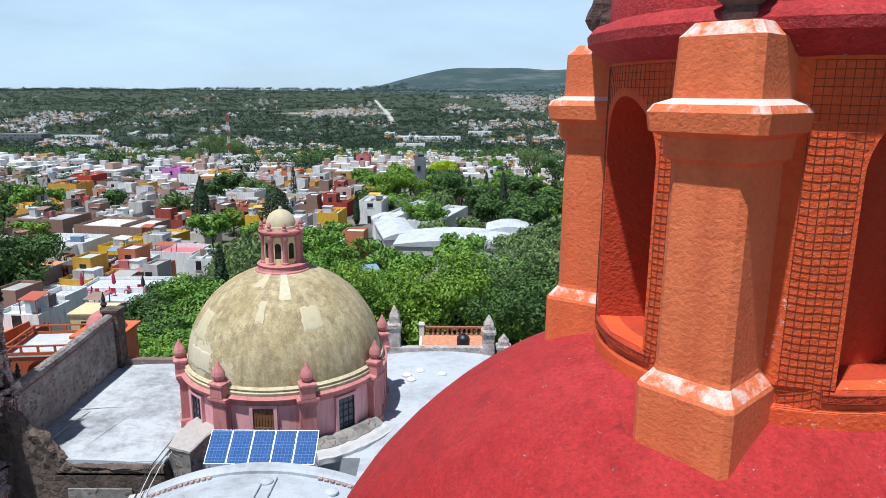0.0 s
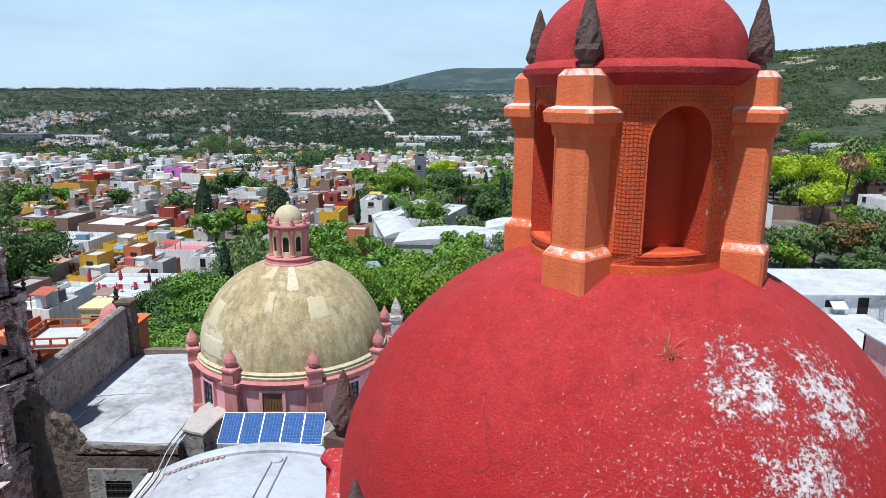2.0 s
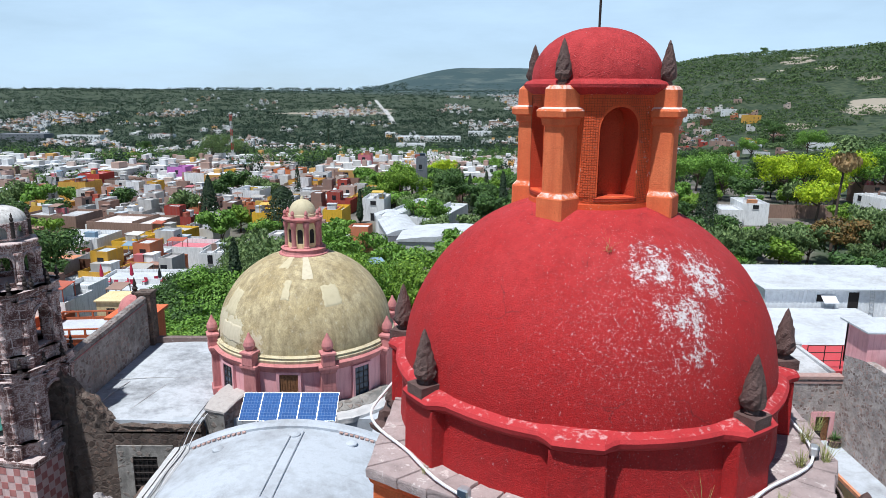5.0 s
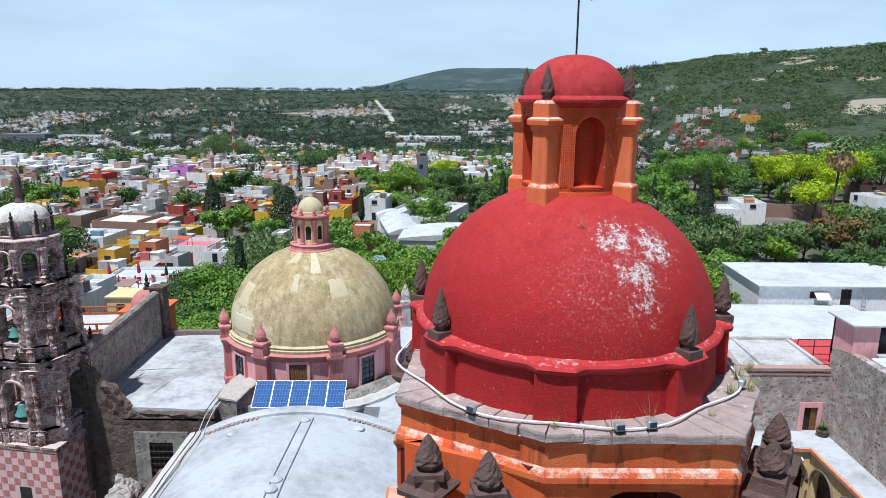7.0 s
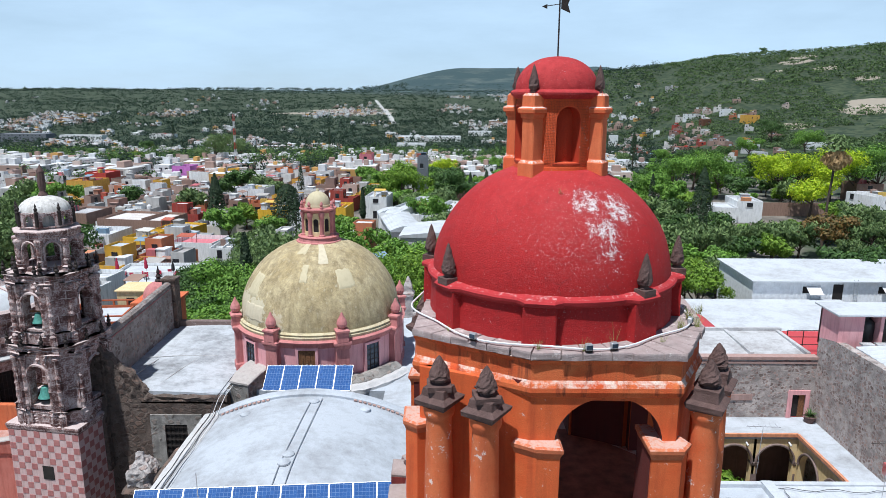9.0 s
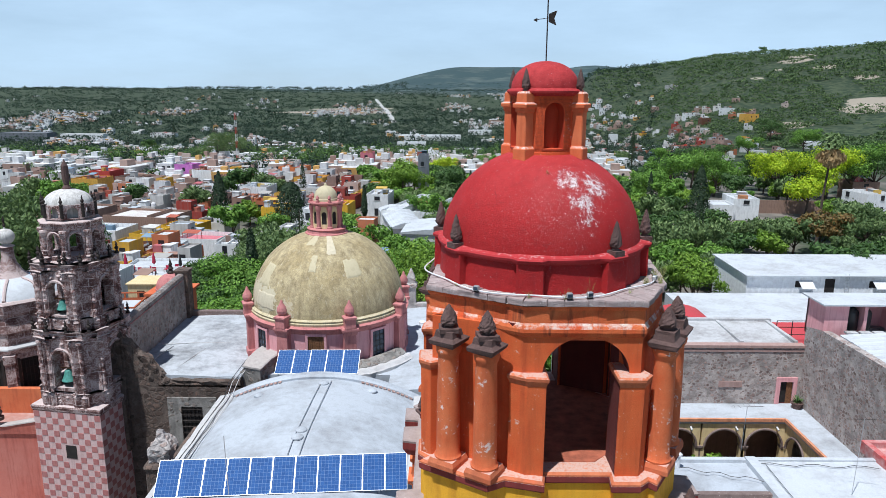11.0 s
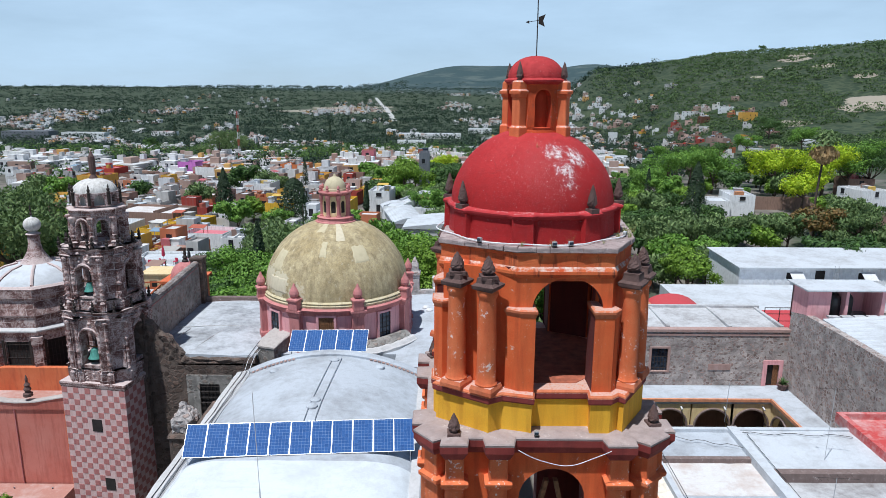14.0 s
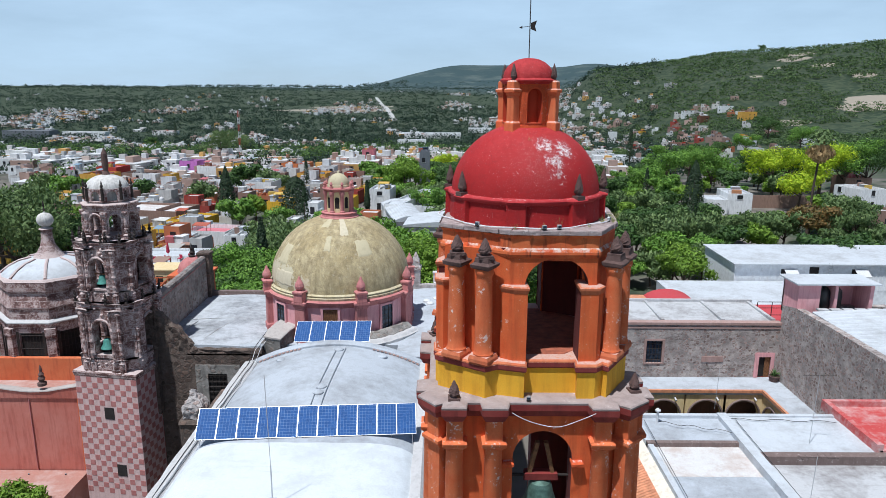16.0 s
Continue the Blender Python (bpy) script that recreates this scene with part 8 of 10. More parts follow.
def terrace_house(x, y):
    """Orange house with an arched front and a railed roof terrace."""
    t = thing("terrace_house", "dark orange house with an arch and a railed roof terrace", "house", pose(x, y, 0, 0, 0, 6))
    TAKEN.append((x, y, 4))
    b = bmesh.new()
    arch_wall(b, 2.7, 0.0, 8.6, 1.1, 5.0, 7.1, 0.4, Matrix.Translation((0, -2.7, 0)), segs=16)
    part("front_wall", b, M["terrace_house"], t)
    b = bmesh.new()
    box(b, 0, 0.25, 0, 5.4, 5.0, 8.58)
    part("wall", b, M["terrace_house"], t)
    b = bmesh.new()
    box(b, 0, 0, 8.6, 5.5, 5.6, 0.12)
    part("terrace_floor", b, M["white_roof"], t)
    for px, py, sx, sy in ((0, -2.7, 5.6, 0.18), (0, 2.7, 5.6, 0.18), (-2.7, 0, 0.18, 5.2), (2.7, 0, 0.18, 5.2)):
        b = bmesh.new()
        box(b, px, py, 8.66, sx, sy, 0.3)
        box(b, px, py, 9.45, sx, sy, 0.12)
        n = 4
        for i in range(n + 1):
            f = i / n - 0.5
            box(b, px + (f * (sx - 0.2) if sx > 1 else 0), py + (f * (sy - 0.2) if sy > 1 else 0), 8.9, 0.16, 0.16, 0.6)
        part("railing", b, M["terrace_house"], t)
    return t


place("town_house", -56.8, 116.7, 7.1, 7.0, 3.6, -14, "yellow_house", "concrete", "yellow two-storey house with a grey flat roof", 101)
place("town_house", -54.9, 126.4, 6.8, 8.0, 3.6, -14, "yellow_house", "concrete", "long yellow house with small balconies", 102)
place("town_house", -67.7, 117.6, 10.1, 8.0, 4, -6, "white_house", "white_roof", "low white house with a domed roof light", 103)
place("town_house", -46.4, 113.1, 8.1, 7.0, 3.4, -8, "white_house", "pink_roof", "white house with a pink tin roof", 104, face_windows=(0, 3), room=False)
place("town_house", -37.9, 101.7, 3.6, 7.0, 5, 0, "white_house", "white_roof", "small white house with a roof terrace", 105)
place("town_house", -67.5, 110.7, 6.4, 8.0, 4, -4, "white_house", "grey_roof", "low white house with a grey roof", 106)
place("town_house", -66.0, 134.8, 14.8, 10.0, 4.2, -10, "brick_house", "brick_roof", "bare brick building with raw party walls", 107, room=False)
place("town_house", -68.5, 133.7, 13.8, 3.0, 3.2, -8, "white_house", "blue_roof", "low hall with a pale blue metal roof", 108, room=False)
place("town_house", -82.5, 137.7, 12.5, 9.0, 5, -8, "brick_house", "grey_roof", "unplastered brick house in the town", 109)
place("town_house", -98.0, 158.3, 10.7, 9.0, 3.6, -6, "ochre_house", "concrete", "ochre yellow house with parapet", 110)
place("town_house", -104.6, 188.2, 8.1, 8.0, 6.0, -6, "ochre_house", "tile_roof", "ochre three-storey house with a tiled attic", 111)
place("town_house", -126.9, 217.5, 8.7, 8.0, 5.0, -6, "concrete", "grey_roof", "raw concrete house in the town", 112)
place("town_house", -113.0, 214.3, 7.2, 8.0, 6.4, -8, "red_house", "red_roof", "dark red house with roof terraces", 113)
place("town_house", -93.6, 174.9, 7.2, 7.0, 3.4, -8, "red_house", "tile_roof", "deep red low house", 114)
place("town_house", -118.7, 190.5, 13.8, 9.0, 3.4, -4, "white_house", "tile_roof", "white house with a brown tiled roof", 115)
place("town_house", -102.8, 212.4, 8.9, 9.0, 4.4, -8, "brick_house", "concrete", "brick house with a dark roof shed", 116)
place("town_house", -83.5, 225.2, 7.1, 8.0, 6, -10, "white_house", "tile_roof", "white house with an orange rooftop pavilion", 117)
place("town_house", -99.3, 249.9, 7.1, 7.0, 6, -6, "violet_house", "grey_roof", "bright violet house in the town", 118)
place("town_house", -166.1, 301.1, 22.5, 9.0, 5, -4, "concrete", "grey_roof", "unfinished grey block with raw columns", 119)
place("town_house", -78.8, 309.1, 18.3, 10.0, 4.6, -10, "white_house", "tile_roof", "white terrace house with orange awnings", 120)
place("town_house", -60.6, 259.5, 10.0, 9.0, 5, -10, "orange_house", "concrete", "deep orange house with a rounded gable", 121)
place("town_house", -46.1, 220.0, 10.1, 9.0, 4, -10, "ochre_house", "tile_roof", "ochre house with a long tiled roof", 122)
place("town_house", -40.6, 144.9, 4.7, 7.0, 4.6, -6, "yellow_house", "white_roof", "pale yellow house with a white roof", 123)
place("town_house", -56.0, 188.1, 8.0, 9.0, 4, -6, "white_house", "white_roof", "white house with domed skylights", 124)
place("town_house", -26.0, 150.1, 4.5, 8.0, 4.2, -6, "yellow_house", "white_roof", "yellow corner house in the town", 125)
place("town_house", -18.2, 165.1, 5.5, 9.0, 5, -6, "white_house", "white_roof", "tall white plastered house", 126)
place("industrial_shed", -486.6, 801.0, 55.0, 22.0, 9, 0, "grey_house", "grey_house", "long dark grey industrial shed", 127, room=False)
place("school_block", -440.8, 837.7, 54.3, 12.0, 5.5, -4, "white_house", "concrete", "long white school block with dark window bands", 128, room=False)
place("town_house", -358.6, 877.2, 31.1, 12.0, 5, -4, "white_house", "red_house", "white hall with a red front", 129)
place("metal_hall", -4.0, 149.7, 10.9, 22.0, 4, -18, "white_house", "white_roof", "broad white metal-roofed hall", 130, room=False, face_windows=())
place("metal_hall", -9.7, 147.9, 3.8, 26.0, 5, -18, "white_house", "white_roof", "tall white-roofed hall in the town", 131, room=False, face_windows=())
place("apartment_block", -33.7, 677.6, 28.2, 14.0, 7, 0, "white_house", "white_roof", "white modern apartment block", 132)
place("market_hall", -19.2, 846.8, 76.8, 26.0, 5, 0, "white_house", "white_roof", "broad white market hall", 133, room=False)
place("industrial_shed", 48.6, 956.4, 31.7, 16.0, 6, 0, "white_house", "white_roof", "white industrial hall in the town", 134, room=False)
place("town_house", 17.5, 520.5, 21.8, 10.0, 6, 0, "white_house", "white_roof", "white stepped terrace house", 135)
place("town_house", -35.9, 298.6, 5.6, 9.0, 9, 0, "pink_roof", "tile_roof", "small pink house with an arched gable", 136)
place("town_house", -7.8, 196.2, 3.1, 8.0, 13, 0, "grey_house", "glass", "narrow glazed tower house", 137)
place("villa", 74.2, 161.9, 6.2, 10.0, 5, -6, "white_house", "white_roof", "white cube villa with a round chimney", 138)
place("villa", 68.3, 160.4, 5.2, 8.0, 3.6, -6, "white_house", "white_roof", "low wing of a white villa", 139, room=False)
place("town_house", 77.0, 308.1, 16.1, 12.0, 6, 0, "white_house", "white_roof", "white house with a blank gable", 140)
place("town_house", 200.2, 568.1, 20.1, 10.0, 5, 0, "brick_house", "red_house", "low house with a red roof", 141)
place("villa", 247.4, 415.1, 12.2, 7.2, 5.0, 0, "concrete", "red_house", "grey and orange modern house", 142)
place("villa", 270.4, 490.1, 21.1, 7.2, 3.9, 0, "white_house", "white_roof", "long white modern villa", 143, room=False)
place("villa", 258.2, 685.6, 9.2, 7.2, 6.6, 10, "brown_house", "concrete", "brown stucco villa with round windows", 144)
place("villa", 285.3, 646.8, 14.7, 8.4, 6.6, 8, "ochre_house", "tile_roof", "ochre hillside villa in the town", 145)
place("villa", 287.3, 704.6, 12.7, 8.4, 5.5, 8, "white_house", "concrete", "white hillside villa in the town", 146)
place("villa", 266.8, 750.8, 14.6, 8.4, 5.0, 8, "white_house", "concrete", "white hillside house with a dark garage", 147)
place("villa", 307.0, 947.5, 14.9, 8.4, 5.0, 8, "concrete", "grey_roof", "raw concrete hillside house", 148)
place("villa", 281.9, 590.8, 16.4, 7.2, 2.8, 8, "cream_pale", "cream_pale", "low pale cream ruin-like hall", 149, room=False)
place("bell_gable", 189.0, 771.4, 9.3, 5.0, 12, 0, "white_house", "white_roof", "narrow white bell gable", 150, room=False, face_windows=())
place("town_house", 128.4, 202.4, 8.3, 8.0, 5, 0, "brick_house", "red_roof", "brick house with a red roof", 151)
place("town_house", 112.0, 170.1, 8.2, 10.0, 5, 6, "white_house", "concrete", "white terrace house with raw walls", 152)
place("garden_wall", 91.2, 169.0, 22.4, 0.6, 2.6, -2, "brick_house", "brick_roof", "long low brick garden wall", 153, room=False, face_windows=())
place("town_house", -43.4, 65.4, 4.8, 5.0, 8.2, -6, "white_house", "white_roof", "white house with a grey side wall", 154, room=True)
place("town_house", -43.3, 60.6, 4.6, 6.0, 7.0, -6, "terrace_house", "terracotta", "low orange house beside the church", 155, room=False)
place("town_house", -43.6, 71.5, 3.2, 4.0, 8.0, -6, "white_house", "white_roof", "small white roof room with dark windows", 156, room=False)
place("town_house", -38.0, 68.9, 3.1, 4.0, 7.0, -6, "concrete", "white_roof", "low grey service roof", 157, room=False)
place("town_house", -54.6, 99.4, 6.8, 7.0, 4.6, -4, "brown_house", "concrete", "walled brown roof yard", 158, room=False)
place("town_house", -61.3, 95.4, 7.7, 9.0, 5.0, -4, "concrete", "terracotta", "roof garden with many flower pots", 159, room=False)
place("town_house", -49.7, 101.8, 5.8, 7.0, 4.5, -4, "white_house", "blue_roof", "white house with a pale sheet canopy", 160, room=False)
place("town_house", -40.3, 80.2, 12.4, 11.0, 6.0, 2, "white_house", "white_roof", "white house with red chairs on its roof terrace", 991, room=False)
terrace_house(-35.3, 54.6)
place("garden_kiosk", -10.6, 88.0, 4.6, 4.2, 5.6, 20, "red_house", "red_paint", "small red kiosk among the garden trees", 171, room=False)
for x, y in ((-5, 117), (2, 119), (8, 119), (12, 122), (-9, 122), (-12, 130), (-13, 138)):
    TAKEN.append((x, y, 7))
place("town_house", 98.1, 142.9, 10.8, 6.0, 3.2, 4, "brick_house", "concrete", "brick house with a stepped white parapet", 161, room=False)
TAKEN.append((-53.9, 146.1, 3.6))
TAKEN.append((-36.1, 140.2, 3.1))
TAKEN.append((-21.6, 157.9, 2.3))
TAKEN.append((12.4, 151.5, 3.8))
TAKEN.append((-119.1, 704.1, 6.7))
TAKEN.append((-307.7, 777.6, 6.6))
TAKEN.append((-13.2, 180.6, 4.0))
TAKEN.append((0.4, 181.5, 3.2))
TAKEN.append((-5.1, 144.4, 2.6))
TAKEN.append((-22.0, 132.1, 1.7))
TAKEN.append((-25.1, 124.3, 1.9))
TAKEN.append((-36.1, 117.5, 1.9))
TAKEN.append((-120.3, 349.5, 5.3))
TAKEN.append((-129.5, 421.5, 4.9))
TAKEN.append((-159.4, 345.4, 2.8))
TAKEN.append((-226.4, 517.8, 3.9))
TAKEN.append((18.6, 278.8, 2.9))
TAKEN.append((32.5, 252.7, 4.6))
TAKEN.append((36.2, 223.2, 4.0))
TAKEN.append((-2.1, 250.9, 3.1))
TAKEN.append((20.5, 144.9, 2.4))
TAKEN.append((13.3, 114.4, 2.4))
TAKEN.append((15.1, 89.4, 3.1))
TAKEN.append((-65.5, 82.4, 5.3))
TAKEN.append((-63.5, 87.2, 4.0))
TAKEN.append((-76.3, 95.6, 4.1))
TAKEN.append((59.0, 149.5, 4.1))
TAKEN.append((82.1, 295.5, 5.7))
TAKEN.append((69.8, 205.0, 4.3))
TAKEN.append((84.5, 205.6, 4.7))
TAKEN.append((58.1, 183.9, 3.1))
TAKEN.append((86.9, 233.1, 3.9))
TAKEN.append((101.8, 199.1, 4.9))
TAKEN.append((115.3, 196.7, 5.6))
TAKEN.append((92.0, 163.5, 3.5))
TAKEN.append((111.6, 207.2, 4.4))
TAKEN.append((31.0, 88.3, 1.9))
TAKEN.append((27.5, 88.2, 1.6))
TAKEN.append((34.2, 87.2, 1.6))
TAKEN.append((45.2, 95.1, 1.8))
TAKEN.append((107.4, 224.3, 3.9))
TAKEN.append((124.8, 199.9, 5.2))
TAKEN.append((132.1, 200.2, 4.7))
TAKEN.append((56.7, 120.8, 1.9))
TAKEN.append((60.2, 115.9, 2.4))
TAKEN.append((65.1, 115.8, 2.4))
TAKEN.append((37.3, 102.5, 2.8))
TAKEN.append((43.1, 106.4, 2.9))
TAKEN.append((33.4, 106.4, 2.5))
TAKEN.append((42.0, 95.3, 2.2))
TAKEN.append((70.1, 116.0, 3.0))
TAKEN.append((75.7, 116.2, 3.2))
TAKEN.append((82.0, 121.4, 2.8))
TAKEN.append((39.5, 120.1, 2.5))
TAKEN.append((40.0, 144.9, 2.5))
TAKEN.append((165.6, 407.6, 3.9))
TAKEN.append((253.5, 532.1, 5.9))
TAKEN.append((243.2, 458.8, 5.9))
TAKEN.append((201.7, 451.8, 4.4))
TAKEN.append((108.0, 333.7, 3.6))
TAKEN.append((87.5, 331.8, 3.1))
TAKEN.append((119.7, 334.6, 3.6))
TAKEN.append((201.6, 342.9, 4.6))
TAKEN.append((223.7, 345.5, 5.2))
TAKEN.append((-3.5, 67.7, 4.3))
TAKEN.append((0.6, 66.4, 4.6))
TAKEN.append((-7.0, 71.4, 3.5))
TAKEN.append((4.5, 67.8, 4.1))
TAKEN.append((7.7, 63.0, 4.3))
TAKEN.append((6.4, 67.9, 2.6))
TAKEN.append((-10.9, 77.5, 3.2))
TAKEN.append((-16.7, 98.3, 2.9))
TAKEN.append((9.0, 64.3, 2.6))
TAKEN.append((-2.0, 71.9, 2.6))
TAKEN.append((-7.8, 91.3, 2.6))
TAKEN.append((-20.8, 102.2, 2.9))
TAKEN.append((-9.1, 72.8, 2.3))
TAKEN.append((2.3, 70.0, 2.3))
TAKEN.append((11.2, 69.4, 4.6))
TAKEN.append((9.6, 85.6, 3.8))
TAKEN.append((-4.4, 74.0, 1.2))
TAKEN.append((-7.2, 72.8, 1.2))
TAKEN.append((-28.3, 55.8, 2.6))
TAKEN.append((-26.4, 56.6, 2.6))
TAKEN.append((-30.4, 57.4, 2.3))
TAKEN.append((-25.5, 57.9, 2.9))
TAKEN.append((-32.7, 76.2, 2.9))
TAKEN.append((-27.7, 68.7, 2.9))
TAKEN.append((-27.1, 73.0, 3.2))
TAKEN.append((-27.8, 83.5, 3.2))
TAKEN.append((-29.5, 95.1, 2.9))
TAKEN.append((-32.6, 68.7, 2.6))
TAKEN.append((-27.4, 64.6, 2.6))
TAKEN.append((-25.7, 72.6, 2.9))
TAKEN.append((-29.2, 61.7, 2.6))
TAKEN.append((-24.8, 63.4, 2.6))
TAKEN.append((-26.8, 91.0, 2.9))
TAKEN.append((-27.0, 75.1, 3.8))
TAKEN.append((-69.2, 104.5, 1.2))
TAKEN.append((-59.3, 87.4, 3.8))
TAKEN.append((94.2, 144.8, 1.2))
TAKEN.append((82.7, 115.3, 1.4))
TAKEN.append((74.0, 105.2, 1.4))
TAKEN.append((107.6, 166.5, 0.7))
TAKEN.append((72.5, 111.0, 1.7))
TAKEN.append((101.0, 146.2, 1.4))
TAKEN.append((79.8, 132.9, 1.4))
TAKEN.append((84.8, 126.3, 1.2))
TAKEN.append((65.4, 102.6, 1.4))
TAKEN.append((55.6, 95.9, 1.7))
TAKEN.append((40.4, 91.2, 2.0))
TAKEN.append((35.4, 95.9, 2.3))

TANK_SPOTS = []
used = {0: 0}
rnd = random.Random(5)
n_house = 0
rows = []
for k in range(20):
    dist = 108 + 6.9 * k
    x = -0.66 * dist
    while x < 0.62 * dist:
        rows.append((x + rnd.uniform(-1.5, 1.5), dist + rnd.uniform(-2, 2)))
        x += rnd.uniform(6.0, 9.0)
for k in range(10):
    dist = 47 + 6.2 * k
    x = -0.72 * dist - 4
    while x < -0.40 * dist:
        rows.append((x + rnd.uniform(-1, 1), dist + rnd.uniform(-1.5, 1.5)))
        x += rnd.uniform(5.6, 7.6)
FREE_TREES = []
for x, y in rows:
    b = math.degrees(math.atan2(x, y))
    dd = math.hypot(x, y)
    p = 0.80 if b < -7 else (0.34 if b < 4 else (0.42 if b < 12 and y > 230 else 0.10))
    if noise.noise((x / 26, y / 26, 7.0)) > 0.3:
        p *= 0.3
    if b > 8 and y < 260:
        p = 0.0
    if y < 112 and b < -14:
        p = 0.9
    if -7 <= b < 3 and y < 190:
        p = 0.12
    if n_house < 225 and rnd.random() < p:
        i = rnd.randrange(16)
        src, w, d, h = HOUSES[i]
        if not free(x, y, max(w, d) * 0.37):
            continue
        rz = rnd.choice((0, 90, 180, 270)) + 7 * math.sin(x * 0.01) - 6
        o = copy_thing(src, pose(x, y, ground_z(x, y) - 0.5 + (2.2 if y < 112 else 0), 0, 0, rz))
        n_house += 1
        if rnd.random() < 0.85 and len(TANK_SPOTS) < 230:
            TANK_SPOTS.append((x + rnd.uniform(-2, 2), y + rnd.uniform(-2, 2), ground_z(x, y) - 0.5 + h))
    else:
        FREE_TREES.append((x, y))
for o, w, d, h in HOUSES:
    x, y = rnd.uniform(-110, -60), rnd.uniform(150, 300)
    o.matrix_basis = pose(x, y, ground_z(x, y) - 0.5, 0, 0, rnd.choice((0, 90)))
tank_a = water_tank(*TANK_SPOTS[0], 0.6, 1.3)
tank_b = water_tank(*TANK_SPOTS[1], 0.6, 1.3, "white", "white plastic rooftop water tank")
for i, s in enumerate(TANK_SPOTS[2:]):
    copy_thing(tank_a if i % 3 == 0 else tank_b, pose(*s))


# far houses, too many and too small to tell apart
def quad(b, pts, mi):
    b.faces.new([b.verts.new(p) for p in pts]).material_index = mi


def far_house(b, x, y, w, d, h, rz):
    z = ground_z(x, y) - 1
    box(b, x, y, z, w, d, h + 1, rz)
    c, s = math.cos(radians(rz)), math.sin(radians(rz))

    def at(u, v, q):
        return (x + u * c - v * s, y + u * s + v * c, z + 1 + q)

    quad(b, [at(-w * 0.46, -d * 0.46, h + 0.06), at(w * 0.46, -d * 0.46, h + 0.06), at(w * 0.46, d * 0.46, h + 0.06), at(-w * 0.46, d * 0.46, h + 0.06)], 2)
    u, v, q = rnd.uniform(-0.25, 0.25) * w, rnd.uniform(0, 0.25) * d, rnd.uniform(1.2, 2.6)
    box(b, *at(u, v, h - 0.05), w * rnd.uniform(0.2, 0.5), d * rnd.uniform(0.2, 0.45), q, rz)
    for k in range(2 if h < 4.5 else 4):
        u, f = (-0.28, 0.22, -0.1, 0.3)[k] * w, (0.3, 0.3, 0.68, 0.68)[k] * h
        for side in (0, 1):
            if side:
                pts = [at(-w / 2 - 0.05, u * d / w + a, f - 0.3 + q) for a, q in ((0.5, 0), (-0.5, 0), (-0.5, 1.3), (0.5, 1.3))]
            else:
                pts = [at(u + a, -d / 2 - 0.05, f - 0.3 + q) for a, q in ((-0.6, 0), (0.6, 0), (0.6, 1.3), (-0.6, 1.3))]
            quad(b, pts, 1)


def built_up(b, dd):
    """How closely the land is built over, by bearing and distance."""
    if dd < 490:
        return (0.62 if dd < 400 or b < -24 else 0.22) * smooth(2, -8, b) + 0.5 * smooth(17, 13, b) * smooth(-10, -4, b)
    if dd < 700:
        return 0.22 if b < -21 else (0.05 if b < -10 else (0.34 if b < 12 else 0.0))
    if dd < 880:
        return 0.46 if b < -18 else 0.16 if b < -9 else (0.12 if b < 13 else 0.0)
    if 9.0 < b < 18.0 and dd < 1550:
        return 0.5 * smooth(18.0, 15.0, b + 2.0 * noise.noise((b, dd / 90, 3.0)))
    if dd < 1230:
        return 0.22 if b < -18 else (0.02 if b < 2 else (0.14 if b < 14 else 0.0))
    if dd < 1800:
        return 0.30 if b < -4 else (0.10 if b < 10 else 0.0)
    if dd < 2800:
        return 0.05 if b < 0 else (0.9 if b < 16 else 0.0)
    return 0.0


def garden(x, y):
    """Blocks of gardens and tree rows between the houses of the middle town."""
    d = math.hypot(x, y)
    return noise.noise((x / 46, y / 30, 9.0)) > 0.22 - 0.3 * smooth(230, 470, d)


bm = bmesh.new()
rnd = random.Random(21)
LOTS = {}
for i in range(21000):
    b, dd = rnd.uniform(-34, 18.5), 235 + 2560 * rnd.random() ** 1.8
    x, y = dd * math.sin(radians(b)), dd * math.cos(radians(b))
    n = noise.noise((x / (55 + dd * 0.05), y / (55 + dd * 0.05), 4.0))
    if dd < 560 and b < 12 and garden(x, y) or b > 8.5 and dd > 850 and ground_z(x, y) > 6 + 44 * rnd.random() ** 2:
        continue
    if rnd.random() > built_up(b, dd) * (0.9 if b > 8.5 and dd > 850 else 2.3 * smooth(0.02, 0.3, n) if dd > 490 else 0.5 + 1.2 * smooth(-0.15, 0.3, n)):
        continue
    cell = (round(x / 8), round(y / 8))
    if cell in LOTS or dd < 330 and not free(x, y, 3.0):
        continue
    LOTS[cell] = 1
    s = 1.0 if rnd.random() < 0.95 else 1.9
    far_house(bm, x, y, rnd.uniform(5.5, 9.5) * s, rnd.uniform(5.5, 9) * s, rnd.choice((2.8, 3.2, 3.2, 5.4, 6)), rnd.uniform(-14, 8) + rnd.choice((0, 90)))
tagged(part("far_houses", bm, [M["far_house"], M["window_dark"], M["far_roof"]]), "far quarters of white, brick and ochre houses", "houses", kind="stuff")

# houses climbing the eastern slope
SLOPE = []
rnd = random.Random(77)
for i in range(420):
    b, dd = rnd.gauss(18.5, 3.6), rnd.uniform(470, 820)
    x, y = dd * math.sin(radians(b)), dd * math.cos(radians(b))
    if len(SLOPE) > 105 or b > 26.5 or b < 11 or not free(x, y, 4.5):
        continue
    SLOPE.append(copy_thing(HOUSES[rnd.randrange(16)][0], pose(x, y, ground_z(x, y) + rnd.uniform(0, 1.5), 0, 0, rnd.uniform(-25, 25))))

